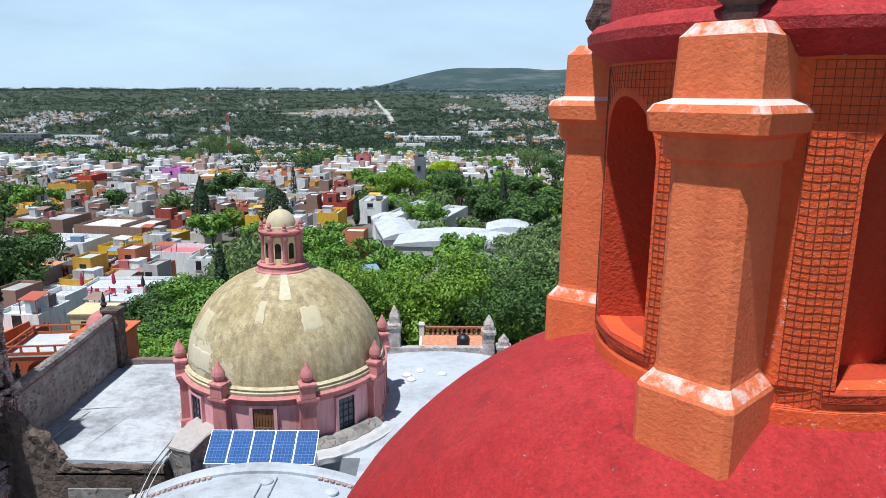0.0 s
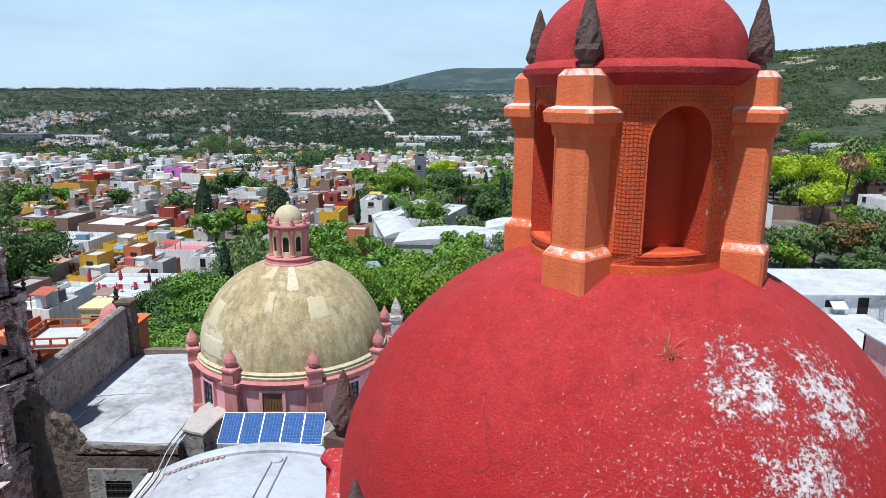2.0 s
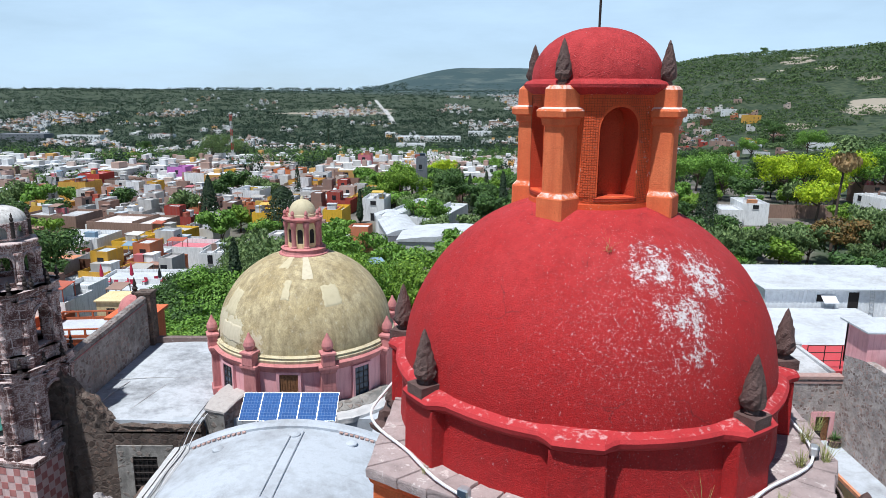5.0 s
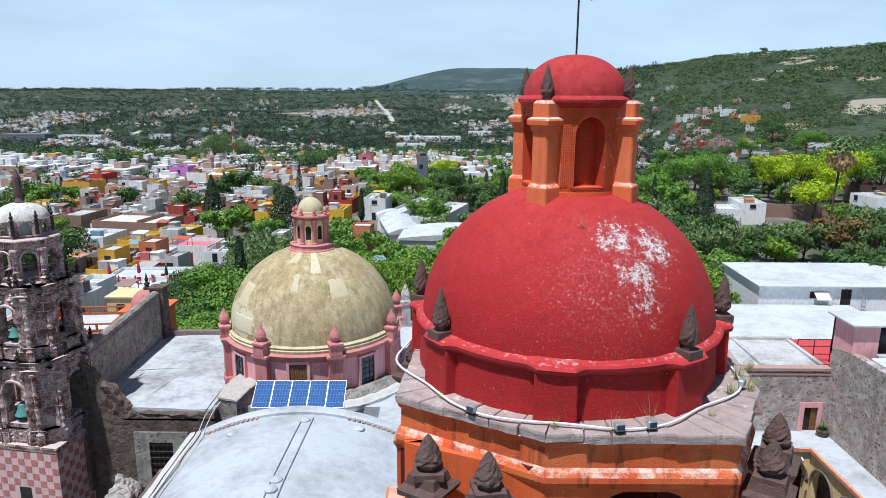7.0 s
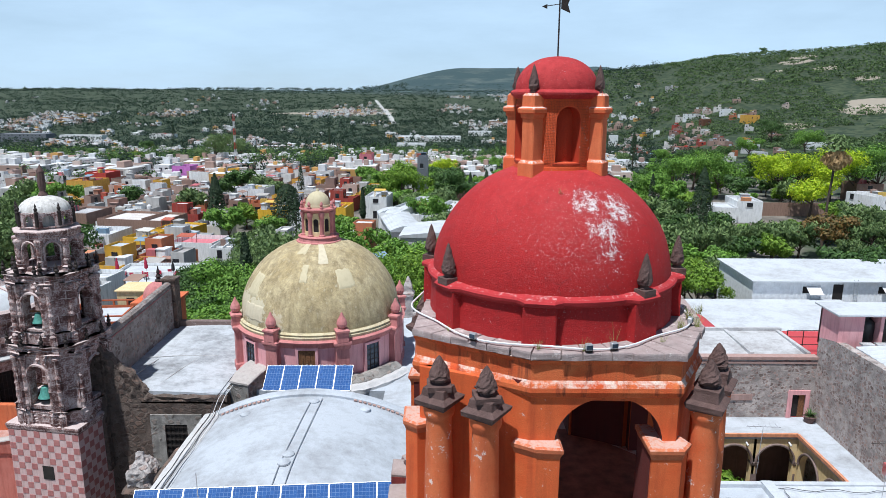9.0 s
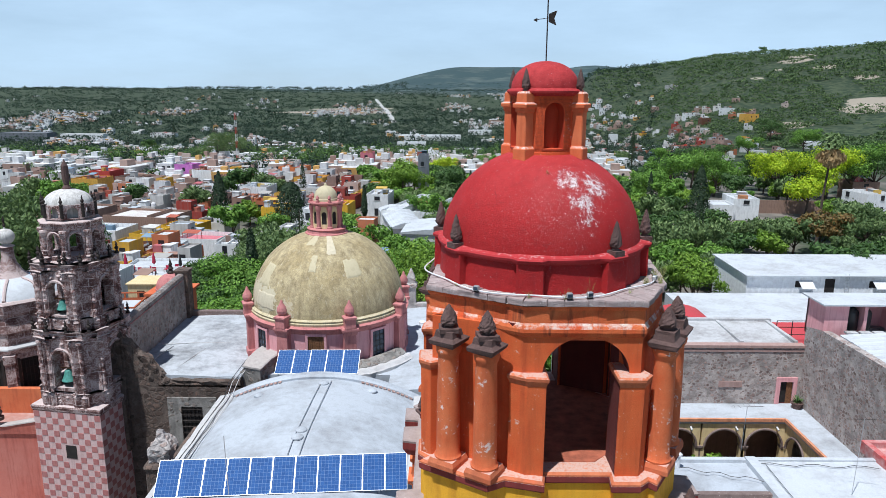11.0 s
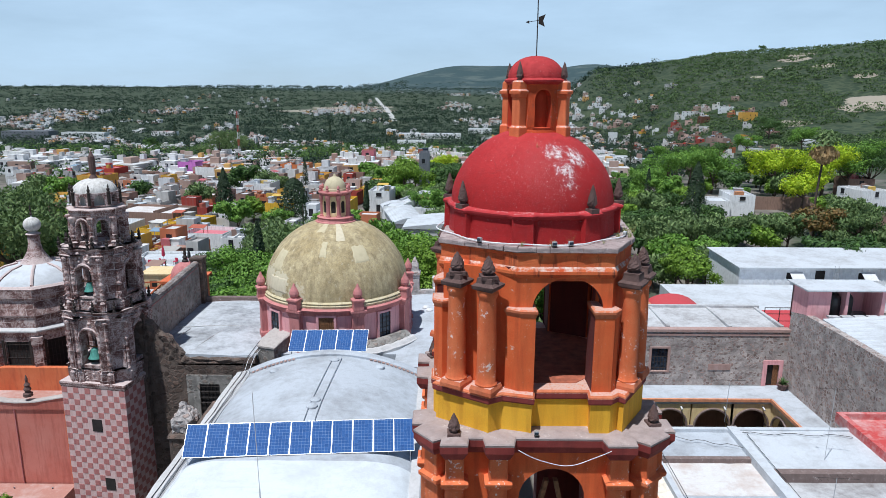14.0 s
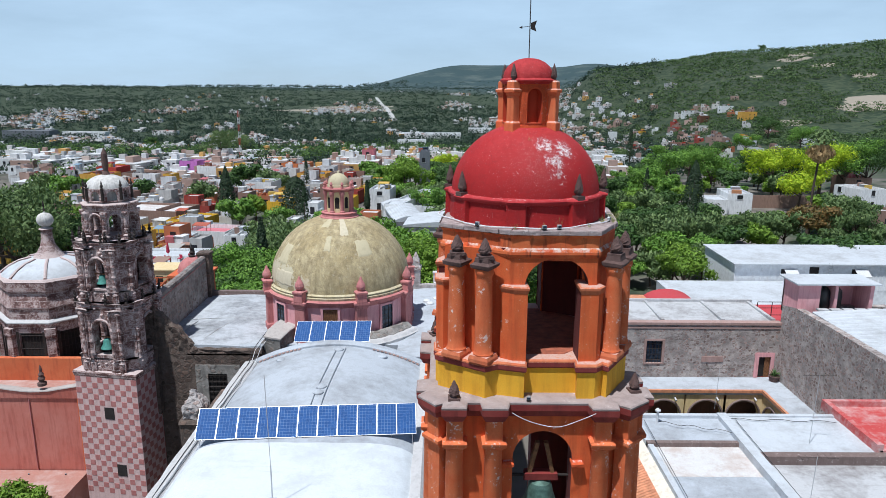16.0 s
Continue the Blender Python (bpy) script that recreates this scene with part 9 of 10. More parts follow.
# ---------------------------------------------------------------- trees
def leaf_material(name, a, b, c, trans=0.24):
    k = Nodes(name)
    r = k.n.new("ShaderNodeNewGeometry").outputs["Random Per Island"]
    col = k.mix(k.ramp(r, 0.0, 0.6), a, b)
    col = k.mix(k.ramp(r, 0.6, 1.0), col, c)
    col = k.mix(0.5, col, k.ramp(k.noise(0.35, 4), 0.3, 0.7, (0.6, 0.6, 0.6), (1.25, 1.25, 1.25)), "MULTIPLY")
    m = k.done(col, 0.7)
    t = k.put("ShaderNodeBsdfTranslucent", [("Color", col)])
    mx = k.n.new("ShaderNodeMixShader")
    mx.inputs["Fac"].default_value = trans
    k.l.new(k.b.outputs["BSDF"], mx.inputs[1])
    k.l.new(t.outputs["BSDF"], mx.inputs[2])
    k.l.new(mx.outputs["Shader"], k.n["Material Output"].inputs["Surface"])
    return m


LEAF = {
    "green": leaf_material("mid_green_leaves", (0.070, 0.155, 0.019), (0.148, 0.295, 0.034), (0.245, 0.425, 0.062)),
    "dark": leaf_material("dark_green_leaves", (0.027, 0.066, 0.014), (0.062, 0.132, 0.026), (0.120, 0.220, 0.046)),
    "lime": leaf_material("lime_green_leaves", (0.24, 0.38, 0.006), (0.42, 0.55, 0.008), (0.55, 0.62, 0.02)),
    "grey": leaf_material("grey_green_leaves", (0.062, 0.112, 0.034), (0.135, 0.208, 0.064), (0.245, 0.335, 0.118)),
    "rust": leaf_material("rust_tinged_leaves", (0.11, 0.085, 0.030), (0.24, 0.13, 0.03), (0.12, 0.13, 0.045)),
    "hedge": leaf_material("fresh_green_leaves", (0.090, 0.172, 0.013), (0.175, 0.305, 0.022), (0.280, 0.430, 0.048)),
    "cypress": leaf_material("cypress_green", (0.013, 0.034, 0.013), (0.026, 0.054, 0.018), (0.040, 0.074, 0.025)),
    "town": leaf_material("garden_tree_green", (0.034, 0.076, 0.017), (0.078, 0.152, 0.030), (0.150, 0.260, 0.048)),
    # distance haze put into these leaf colours as a blue tint
    "wood": leaf_material("far_wood_haze_green", (0.010, 0.028, 0.018), (0.020, 0.046, 0.026), (0.042, 0.082, 0.040)),
    "scrub": leaf_material("hill_scrub_green", (0.028, 0.062, 0.018), (0.068, 0.120, 0.034), (0.135, 0.195, 0.062)),
    "violet": leaf_material("violet_blossom", (0.22, 0.04, 0.28), (0.32, 0.07, 0.38), (0.12, 0.10, 0.06)),
    "straw": leaf_material("dry_palm_straw", (0.42, 0.27, 0.12), (0.55, 0.38, 0.18), (0.3, 0.19, 0.08)),
}
M["bark"] = plain("grey_brown_bark", (0.085, 0.06, 0.045), 0.4, 6, 0.9, bump=0.5)


def card(b, p, n, s, rnd, mi=0, droop=0.0):
    """One leaf spray: a small folded blade."""
    n = (n + Vector((rnd.gauss(0, 0.3), rnd.gauss(0, 0.3), rnd.gauss(0.05, 0.3)))).normalized()
    u = n.orthogonal().normalized()
    u = (Matrix.Rotation(rnd.uniform(0, 6.28), 3, n) @ u)
    if droop:
        u = (u + Vector((0, 0, -droop))).normalized()
    v = n.cross(u).normalized()
    l, w = s * rnd.uniform(0.7, 1.3), s * rnd.uniform(0.32, 0.6)
    vs = [b.verts.new(q) for q in (p - u * l * 0.5, p + v * w * 0.5 - n * 0.06 * s, p + u * l * 0.5, p - v * w * 0.5 - n * 0.06 * s)]
    b.faces.new(vs).material_index = mi


def crown(b, lobes, count, size, rnd, inner=0.72, droop=0.0):
    tot = sum(r[3] * r[4] for r in lobes)
    for x, y, z, rx, rz in lobes:
        for i in range(int(count * rx * rz / tot)):
            a, e = rnd.uniform(0, 2 * math.pi), math.asin(rnd.uniform(-0.75, 1))
            d = Vector((math.cos(a) * math.cos(e), math.sin(a) * math.cos(e), math.sin(e)))
            q = (rnd.uniform(0.3, inner) if i % 4 == 0 else rnd.uniform(inner, 1.03)) * (1 + 0.22 * noise.noise(d * 2.6 + Vector((x, y, z))))
            p = Vector((x + d.x * rx * q, y + d.y * rx * q, z + d.z * rz * q))
            card(b, p, d, size, rnd, droop=droop)


def lobed(rnd, h, r, n, low=0.45):
    """Leaf clumps of a crown: a core, a ring of large lobes and small ones riding on them."""
    out = [(0, 0, h * 0.66, r * 0.6, h * 0.26)]
    for i in range(n):
        a, q = 2 * math.pi * i / n + rnd.uniform(-0.4, 0.4), r * rnd.uniform(0.4, 0.72)
        x, y, z, u = q * math.cos(a), q * math.sin(a), h * rnd.uniform(low, 0.82), r * rnd.uniform(0.26, 0.42)
        out.append((x, y, z, u, min(u * 0.8, h * 0.2)))
        for j in range(2):
            e = rnd.uniform(0, 6.283)
            v = u * rnd.uniform(0.4, 0.65)
            out.append((x + u * 0.8 * math.cos(e), y + u * 0.8 * math.sin(e), z + u * rnd.uniform(0.1, 0.6), v, v * 0.75))
    return out


def tree(name, label, h, r, leaf, seed, count=1500, size=0.5, m=None, group="", lobes=7, low=0.45, droop=0.0, inner=0.7, limbs=6, trunk=0.03):
    rnd = random.Random(seed)
    t = thing(name, label, "tree", m, group)
    b = bmesh.new()
    bend0 = Vector((rnd.uniform(-0.05, 0.05) * h, rnd.uniform(-0.05, 0.05) * h, 0))
    tube(b, [(0, 0, -1.5), (0, 0, 0), bend0 * 0.6 + Vector((0, 0, h * 0.25)), bend0 + Vector((0, 0, h * 0.5)), bend0 + Vector((0, 0, h * 0.75))], [h * trunk * 1.2, h * trunk, h * trunk * 0.8, h * trunk * 0.5, h * trunk * 0.2], 8)
    ls = lobed(rnd, h, r, lobes, low)
    part("trunk", b, M["bark"], t)
    for i in range(min(limbs, (len(ls) - 1) // 3)):
        x, y, z, rx, rz = ls[3 * i + 1]
        b = bmesh.new()
        s = bend0 * 0.8 + Vector((0, 0, h * rnd.uniform(0.22, 0.42)))
        e = Vector((x, y, z))
        mid = (s + e) / 2 + Vector((0, 0, -0.04 * h))
        tube(b, [s, mid, e], [h * trunk * 0.5, h * trunk * 0.35, h * trunk * 0.1], 6)
        part("limb", b, M["bark"], t)
    b = bmesh.new()
    crown(b, ls, count, size, rnd, inner, droop)
    part("crown", b, LEAF[leaf], t)
    return t


def cypress(label, h, r, leaf, seed, count=1600, size=0.4, m=None, group="", point=1.0):
    rnd = random.Random(seed)
    t = thing("cypress_tree", label, "tree", m, group)
    b = bmesh.new()
    tube(b, [(0, 0, -1.5), (0, 0, h * 0.3), (0, 0, h * 0.95)], [h * 0.022, h * 0.016, h * 0.003], 7)
    part("trunk", b, M["bark"], t)
    b = bmesh.new()
    for i in range(count):
        f = rnd.random() ** 0.8
        q = r * (1 - f) ** (0.55 * point) * (0.45 + 0.55 * min(1, f * 6)) * rnd.uniform(0.65, 1.05)
        a = rnd.uniform(0, 6.283)
        q *= 1 + 0.25 * noise.noise((math.cos(a) * 2, math.sin(a) * 2, f * 7 + seed))
        card(b, Vector((q * math.cos(a), q * math.sin(a), h * (0.06 + 0.94 * f))), Vector((math.cos(a), math.sin(a), 0.5)), size, rnd)
    part("crown", b, LEAF[leaf], t)
    return t


def palm(x, y, h, seed=2):
    rnd = random.Random(seed)
    t = thing("palm_tree", "tall fan palm with a skirt of dry straw fronds", "tree", pose(x, y, ground_z(x, y)))
    b = bmesh.new()
    tube(b, [(0, 0, -1), (0.2, 0, h * 0.5), (0.9, 0, h)], [0.34, 0.22, 0.2], 9)
    part("trunk", b, M["bark"], t)
    b = bmesh.new()
    for i in range(900):
        a, f = rnd.uniform(0, 6.283), rnd.random()
        q = (0.7 + 2.3 * math.sin(math.pi * min(1, f * 1.15))) * rnd.uniform(0.5, 1)
        card(b, Vector((0.85 + q * math.cos(a), q * math.sin(a), h - 4.6 + 4.3 * f)), Vector((math.cos(a), math.sin(a), 0)), 0.9, rnd, droop=1.5)
    part("straw_skirt", b, LEAF["straw"], t, "hanging dry straw fronds")
    b = bmesh.new()
    for i in range(700):
        a, e = rnd.uniform(0, 6.283), rnd.uniform(-0.3, 1.4)
        q = rnd.uniform(0.4, 3.2)
        card(b, Vector((0.9 + q * math.cos(a) * math.cos(e), q * math.sin(a) * math.cos(e), h - 0.2 + q * math.sin(e) * 0.8)), Vector((math.cos(a), math.sin(a), 0.8)), 0.8, rnd)
    part("fronds", b, LEAF["grey"], t, "grey-green fan fronds")
    return t


cypress("tall dark conical conifer", 12.5, 3.00, "cypress", 300, 3600, 0.6, pose(-53.9, 146.1, ground_z(-53.9, 146.1)), point=1.25)
cypress("broad dense dark cypress", 10.8, 4.53, "cypress", 301, 3600, 0.6, pose(-36.1, 140.2, ground_z(-36.1, 140.2)), point=0.7)
cypress("slim dark cypress tree", 8.1, 0.97, "cypress", 302, 1600, 0.6, pose(-21.6, 157.9, ground_z(-21.6, 157.9)), point=1.0)
cypress("slim dark cypress tree", 13.1, 1.57, "cypress", 303, 1600, 0.6, pose(12.4, 151.5, ground_z(12.4, 151.5)), point=1.0)
cypress("slim dark cypress tree", 23.1, 2.77, "cypress", 304, 1600, 0.6, pose(-119.1, 704.1, ground_z(-119.1, 704.1)), point=1.0)
cypress("slim dark cypress tree", 22.7, 2.73, "cypress", 305, 1600, 0.6, pose(-307.7, 777.6, ground_z(-307.7, 777.6)), point=1.0)
tree("broadleaf_tree", "bright fresh green broadleaf tree", 13.8, 8.0, "hedge", 306, 4440, 0.72, pose(-13.2, 180.6, ground_z(-13.2, 180.6) - 0.3))
tree("broadleaf_tree", "dense dark green broadleaf tree", 11.0, 6.4, "dark", 307, 3385, 0.72, pose(0.4, 181.5, ground_z(0.4, 181.5) - 0.3))
tree("broadleaf_tree", "rounded mid-green broadleaf tree", 9.1, 5.3, "green", 308, 2696, 0.72, pose(-5.1, 144.4, ground_z(-5.1, 144.4) - 0.3))
tree("broadleaf_tree", "rounded mid-green broadleaf tree", 5.9, 3.4, "green", 309, 1595, 0.72, pose(-22.0, 132.1, ground_z(-22.0, 132.1) - 0.3))
tree("broadleaf_tree", "rounded mid-green broadleaf tree", 6.7, 3.9, "green", 310, 1866, 0.72, pose(-25.1, 124.3, ground_z(-25.1, 124.3) - 0.3))
tree("pepper_tree", "drooping grey-green pepper tree", 6.5, 3.8, "grey", 311, 1799, 0.72, pose(-36.1, 117.5, ground_z(-36.1, 117.5) - 0.3), droop=0.9, low=0.3)
tree("pepper_tree", "drooping grey-green pepper tree", 18.3, 10.6, "grey", 312, 6215, 0.72, pose(-120.3, 349.5, ground_z(-120.3, 349.5) - 0.3), droop=0.9, low=0.3)
tree("pepper_tree", "drooping grey-green pepper tree", 16.9, 9.8, "grey", 313, 5656, 0.72, pose(-129.5, 421.5, ground_z(-129.5, 421.5) - 0.3), droop=0.9, low=0.3)
tree("broadleaf_tree", "fresh green bushy tree", 9.7, 5.7, "hedge", 314, 2913, 0.72, pose(-159.4, 345.4, ground_z(-159.4, 345.4) - 0.3))
tree("broadleaf_tree", "dense dark green broadleaf tree", 13.5, 7.8, "dark", 315, 4299, 0.72, pose(-226.4, 517.8, ground_z(-226.4, 517.8) - 0.3))
tree("broadleaf_tree", "rounded mid-green broadleaf tree", 10.1, 5.9, "green", 316, 3037, 0.72, pose(18.6, 278.8, ground_z(18.6, 278.8) - 0.3))
tree("pepper_tree", "drooping grey-green pepper tree", 15.8, 9.2, "grey", 317, 5204, 0.72, pose(32.5, 252.7, ground_z(32.5, 252.7) - 0.3), droop=0.9, low=0.3)
tree("broadleaf_tree", "dense dark green broadleaf tree", 13.7, 7.9, "dark", 318, 4376, 0.72, pose(36.2, 223.2, ground_z(36.2, 223.2) - 0.3))
tree("broadleaf_tree", "bright yellow-green flowering tree", 10.8, 6.3, "lime", 319, 3298, 0.72, pose(-2.1, 250.9, ground_z(-2.1, 250.9) - 0.3))
tree("broadleaf_tree", "fresh green bushy tree", 8.4, 4.8, "hedge", 320, 2423, 0.72, pose(20.5, 144.9, ground_z(20.5, 144.9) - 0.3))
tree("pepper_tree", "thin grey-green tree with dry twigs", 8.2, 4.8, "grey", 321, 2376, 0.72, pose(13.3, 114.4, ground_z(13.3, 114.4) - 0.3), low=0.4, droop=0.4)
tree("pepper_tree", "thin grey-green tree with dry twigs", 10.8, 6.2, "grey", 322, 3287, 0.72, pose(15.1, 89.4, ground_z(15.1, 89.4) - 0.3), low=0.4, droop=0.4)
tree("pepper_tree", "drooping grey-green pepper tree", 18.4, 10.7, "grey", 323, 6234, 0.72, pose(-65.5, 82.4, ground_z(-65.5, 82.4) - 0.3), droop=0.9, low=0.3)
tree("pepper_tree", "drooping grey-green pepper tree", 13.7, 8.0, "grey", 324, 4402, 0.72, pose(-63.5, 87.2, ground_z(-63.5, 87.2) - 0.3), droop=0.9, low=0.3)
tree("broadleaf_tree", "dense dark green broadleaf tree", 14.1, 8.2, "dark", 325, 4522, 0.72, pose(-76.3, 95.6, ground_z(-76.3, 95.6) - 0.3))
cypress("tall dark conical conifer", 14.3, 3.42, "cypress", 326, 3600, 0.6, pose(59.0, 149.5, ground_z(59.0, 149.5)), point=1.25)
cypress("slim dark cypress tree", 19.7, 2.36, "cypress", 327, 1600, 0.6, pose(82.1, 295.5, ground_z(82.1, 295.5)), point=1.0)
tree("broadleaf_tree", "rounded mid-green broadleaf tree", 14.8, 8.6, "green", 328, 4803, 0.72, pose(69.8, 205.0, ground_z(69.8, 205.0) - 0.3))
tree("broadleaf_tree", "rounded mid-green broadleaf tree", 16.1, 9.4, "green", 329, 5337, 0.72, pose(84.5, 205.6, ground_z(84.5, 205.6) - 0.3))
tree("broadleaf_tree", "rounded mid-green broadleaf tree", 10.6, 6.2, "green", 330, 3234, 0.72, pose(58.1, 183.9, ground_z(58.1, 183.9) - 0.3))
tree("broadleaf_tree", "rounded mid-green broadleaf tree", 13.4, 7.8, "green", 331, 4288, 0.72, pose(86.9, 233.1, ground_z(86.9, 233.1) - 0.3))
tree("broadleaf_tree", "bright yellow-green flowering tree", 17.0, 9.9, "lime", 332, 5687, 0.72, pose(101.8, 199.1, ground_z(101.8, 199.1) - 0.3))
tree("broadleaf_tree", "bright yellow-green flowering tree", 19.4, 11.2, "lime", 333, 6640, 0.72, pose(115.3, 196.7, ground_z(115.3, 196.7) - 0.3))
tree("broadleaf_tree", "bright yellow-green flowering tree", 12.0, 7.0, "lime", 334, 3758, 0.72, pose(92.0, 163.5, ground_z(92.0, 163.5) - 0.3))
tree("broadleaf_tree", "dense dark green broadleaf tree", 15.3, 8.9, "dark", 335, 5000, 0.72, pose(111.6, 207.2, ground_z(111.6, 207.2) - 0.3))
tree("pepper_tree", "drooping grey-green pepper tree", 6.6, 3.8, "grey", 336, 1835, 0.72, pose(31.0, 88.3, ground_z(31.0, 88.3) - 0.3), droop=0.9, low=0.3)
tree("broadleaf_tree", "rounded mid-green broadleaf tree", 5.6, 3.3, "green", 337, 1509, 0.72, pose(27.5, 88.2, ground_z(27.5, 88.2) - 0.3))
tree("pepper_tree", "drooping grey-green pepper tree", 5.7, 3.3, "grey", 338, 1525, 0.72, pose(34.2, 87.2, ground_z(34.2, 87.2) - 0.3), droop=0.9, low=0.3)
tree("pepper_tree", "drooping grey-green pepper tree", 6.2, 3.6, "grey", 339, 1707, 0.72, pose(45.2, 95.1, ground_z(45.2, 95.1) - 0.3), droop=0.9, low=0.3)
tree("broadleaf_tree", "dense dark green broadleaf tree", 13.4, 7.8, "dark", 340, 4278, 0.72, pose(107.4, 224.3, ground_z(107.4, 224.3) - 0.3))
tree("broadleaf_tree", "rounded mid-green broadleaf tree", 18.0, 10.5, "green", 341, 6103, 0.72, pose(124.8, 199.9, ground_z(124.8, 199.9) - 0.3))
tree("broadleaf_tree", "dense dark green broadleaf tree", 16.2, 9.4, "dark", 342, 5352, 0.72, pose(132.1, 200.2, ground_z(132.1, 200.2) - 0.3))
tree("pepper_tree", "drooping grey-green pepper tree", 6.6, 3.8, "grey", 343, 1831, 0.72, pose(56.7, 120.8, ground_z(56.7, 120.8) - 0.3), droop=0.9, low=0.3)
tree("pepper_tree", "drooping grey-green pepper tree", 8.2, 4.8, "grey", 344, 2380, 0.72, pose(60.2, 115.9, ground_z(60.2, 115.9) - 0.3), droop=0.9, low=0.3)
tree("pepper_tree", "drooping grey-green pepper tree", 8.3, 4.8, "grey", 345, 2419, 0.72, pose(65.1, 115.8, ground_z(65.1, 115.8) - 0.3), droop=0.9, low=0.3)
tree("pepper_tree", "drooping grey-green pepper tree", 9.7, 5.6, "grey", 346, 2886, 0.72, pose(37.3, 102.5, ground_z(37.3, 102.5) - 0.3), droop=0.9, low=0.3)
tree("pepper_tree", "drooping grey-green pepper tree", 10.1, 5.8, "grey", 347, 3036, 0.72, pose(43.1, 106.4, ground_z(43.1, 106.4) - 0.3), droop=0.9, low=0.3)
tree("pepper_tree", "drooping grey-green pepper tree", 8.8, 5.1, "grey", 348, 2564, 0.72, pose(33.4, 106.4, ground_z(33.4, 106.4) - 0.3), droop=0.9, low=0.3)
tree("broadleaf_tree", "rounded mid-green broadleaf tree", 7.7, 4.5, "green", 349, 2209, 0.72, pose(42.0, 95.3, ground_z(42.0, 95.3) - 0.3))
tree("broadleaf_tree", "green tree with rusty orange foliage", 10.3, 6.0, "rust", 350, 3108, 0.72, pose(70.1, 116.0, ground_z(70.1, 116.0) - 0.3))
tree("pepper_tree", "drooping grey-green pepper tree", 11.1, 6.5, "grey", 351, 3422, 0.72, pose(75.7, 116.2, ground_z(75.7, 116.2) - 0.3), droop=0.9, low=0.3)
tree("pepper_tree", "drooping grey-green pepper tree", 9.6, 5.6, "grey", 352, 2869, 0.72, pose(82.0, 121.4, ground_z(82.0, 121.4) - 0.3), droop=0.9, low=0.3)
tree("broadleaf_tree", "dense dark green broadleaf tree", 8.5, 4.9, "dark", 353, 2481, 0.72, pose(39.5, 120.1, ground_z(39.5, 120.1) - 0.3))
tree("pepper_tree", "drooping grey-green pepper tree", 8.5, 4.9, "grey", 354, 2473, 0.72, pose(40.0, 144.9, ground_z(40.0, 144.9) - 0.3), droop=0.9, low=0.3)
tree("broadleaf_tree", "dense dark green broadleaf tree", 13.5, 7.8, "dark", 355, 4308, 0.72, pose(165.6, 407.6, ground_z(165.6, 407.6) - 0.3))
tree("broadleaf_tree", "dense dark green broadleaf tree", 20.4, 11.9, "dark", 356, 7092, 0.72, pose(253.5, 532.1, ground_z(253.5, 532.1) - 0.3))
tree("broadleaf_tree", "rounded mid-green broadleaf tree", 20.3, 11.8, "green", 357, 7047, 0.72, pose(243.2, 458.8, ground_z(243.2, 458.8) - 0.3))
tree("broadleaf_tree", "rounded mid-green broadleaf tree", 15.1, 8.8, "green", 358, 4933, 0.72, pose(201.7, 451.8, ground_z(201.7, 451.8) - 0.3))
tree("broadleaf_tree", "rounded mid-green broadleaf tree", 12.4, 7.2, "green", 359, 3896, 0.72, pose(108.0, 333.7, ground_z(108.0, 333.7) - 0.3))
tree("pepper_tree", "drooping grey-green pepper tree", 10.6, 6.2, "grey", 360, 3238, 0.72, pose(87.5, 331.8, ground_z(87.5, 331.8) - 0.3), droop=0.9, low=0.3)
tree("broadleaf_tree", "dense dark green broadleaf tree", 12.6, 7.3, "dark", 361, 3954, 0.72, pose(119.7, 334.6, ground_z(119.7, 334.6) - 0.3))
tree("broadleaf_tree", "rounded mid-green broadleaf tree", 15.7, 9.1, "green", 362, 5171, 0.72, pose(201.6, 342.9, ground_z(201.6, 342.9) - 0.3))
tree("broadleaf_tree", "dense dark green broadleaf tree", 18.0, 10.5, "dark", 363, 6099, 0.72, pose(223.7, 345.5, ground_z(223.7, 345.5) - 0.3))
tree("broadleaf_tree", "open-branched light green tree", 15.0, 8.7, "hedge", 364, 9000, 0.45, pose(-3.5, 67.7, ground_z(-3.5, 67.7) - 0.3), lobes=11, inner=0.2, low=0.42, trunk=0.016)
tree("broadleaf_tree", "open-branched light green tree", 16.0, 9.3, "hedge", 365, 9000, 0.45, pose(0.6, 66.4, ground_z(0.6, 66.4) - 0.3), lobes=11, inner=0.2, low=0.42, trunk=0.016)
tree("broadleaf_tree", "rounded mid-green broadleaf tree", 12.0, 7.0, "green", 366, 8979, 0.45, pose(-7.0, 71.4, ground_z(-7.0, 71.4) - 0.3))
tree("broadleaf_tree", "rounded mid-green broadleaf tree", 14.0, 8.1, "green", 367, 9000, 0.45, pose(4.5, 67.8, ground_z(4.5, 67.8) - 0.3))
tree("broadleaf_tree", "dense dark green broadleaf tree", 15.0, 8.7, "dark", 368, 9000, 0.45, pose(7.7, 63.0, ground_z(7.7, 63.0) - 0.3))
tree("broadleaf_tree", "fresh green bushy tree", 9.0, 5.2, "hedge", 369, 6358, 0.45, pose(6.4, 67.9, ground_z(6.4, 67.9) - 0.3))
tree("broadleaf_tree", "rounded mid-green broadleaf tree", 11.0, 6.4, "green", 370, 8089, 0.45, pose(-10.9, 77.5, ground_z(-10.9, 77.5) - 0.3))
tree("broadleaf_tree", "rounded mid-green broadleaf tree", 10.0, 5.8, "green", 371, 3006, 0.72, pose(-16.7, 98.3, ground_z(-16.7, 98.3) - 0.3))
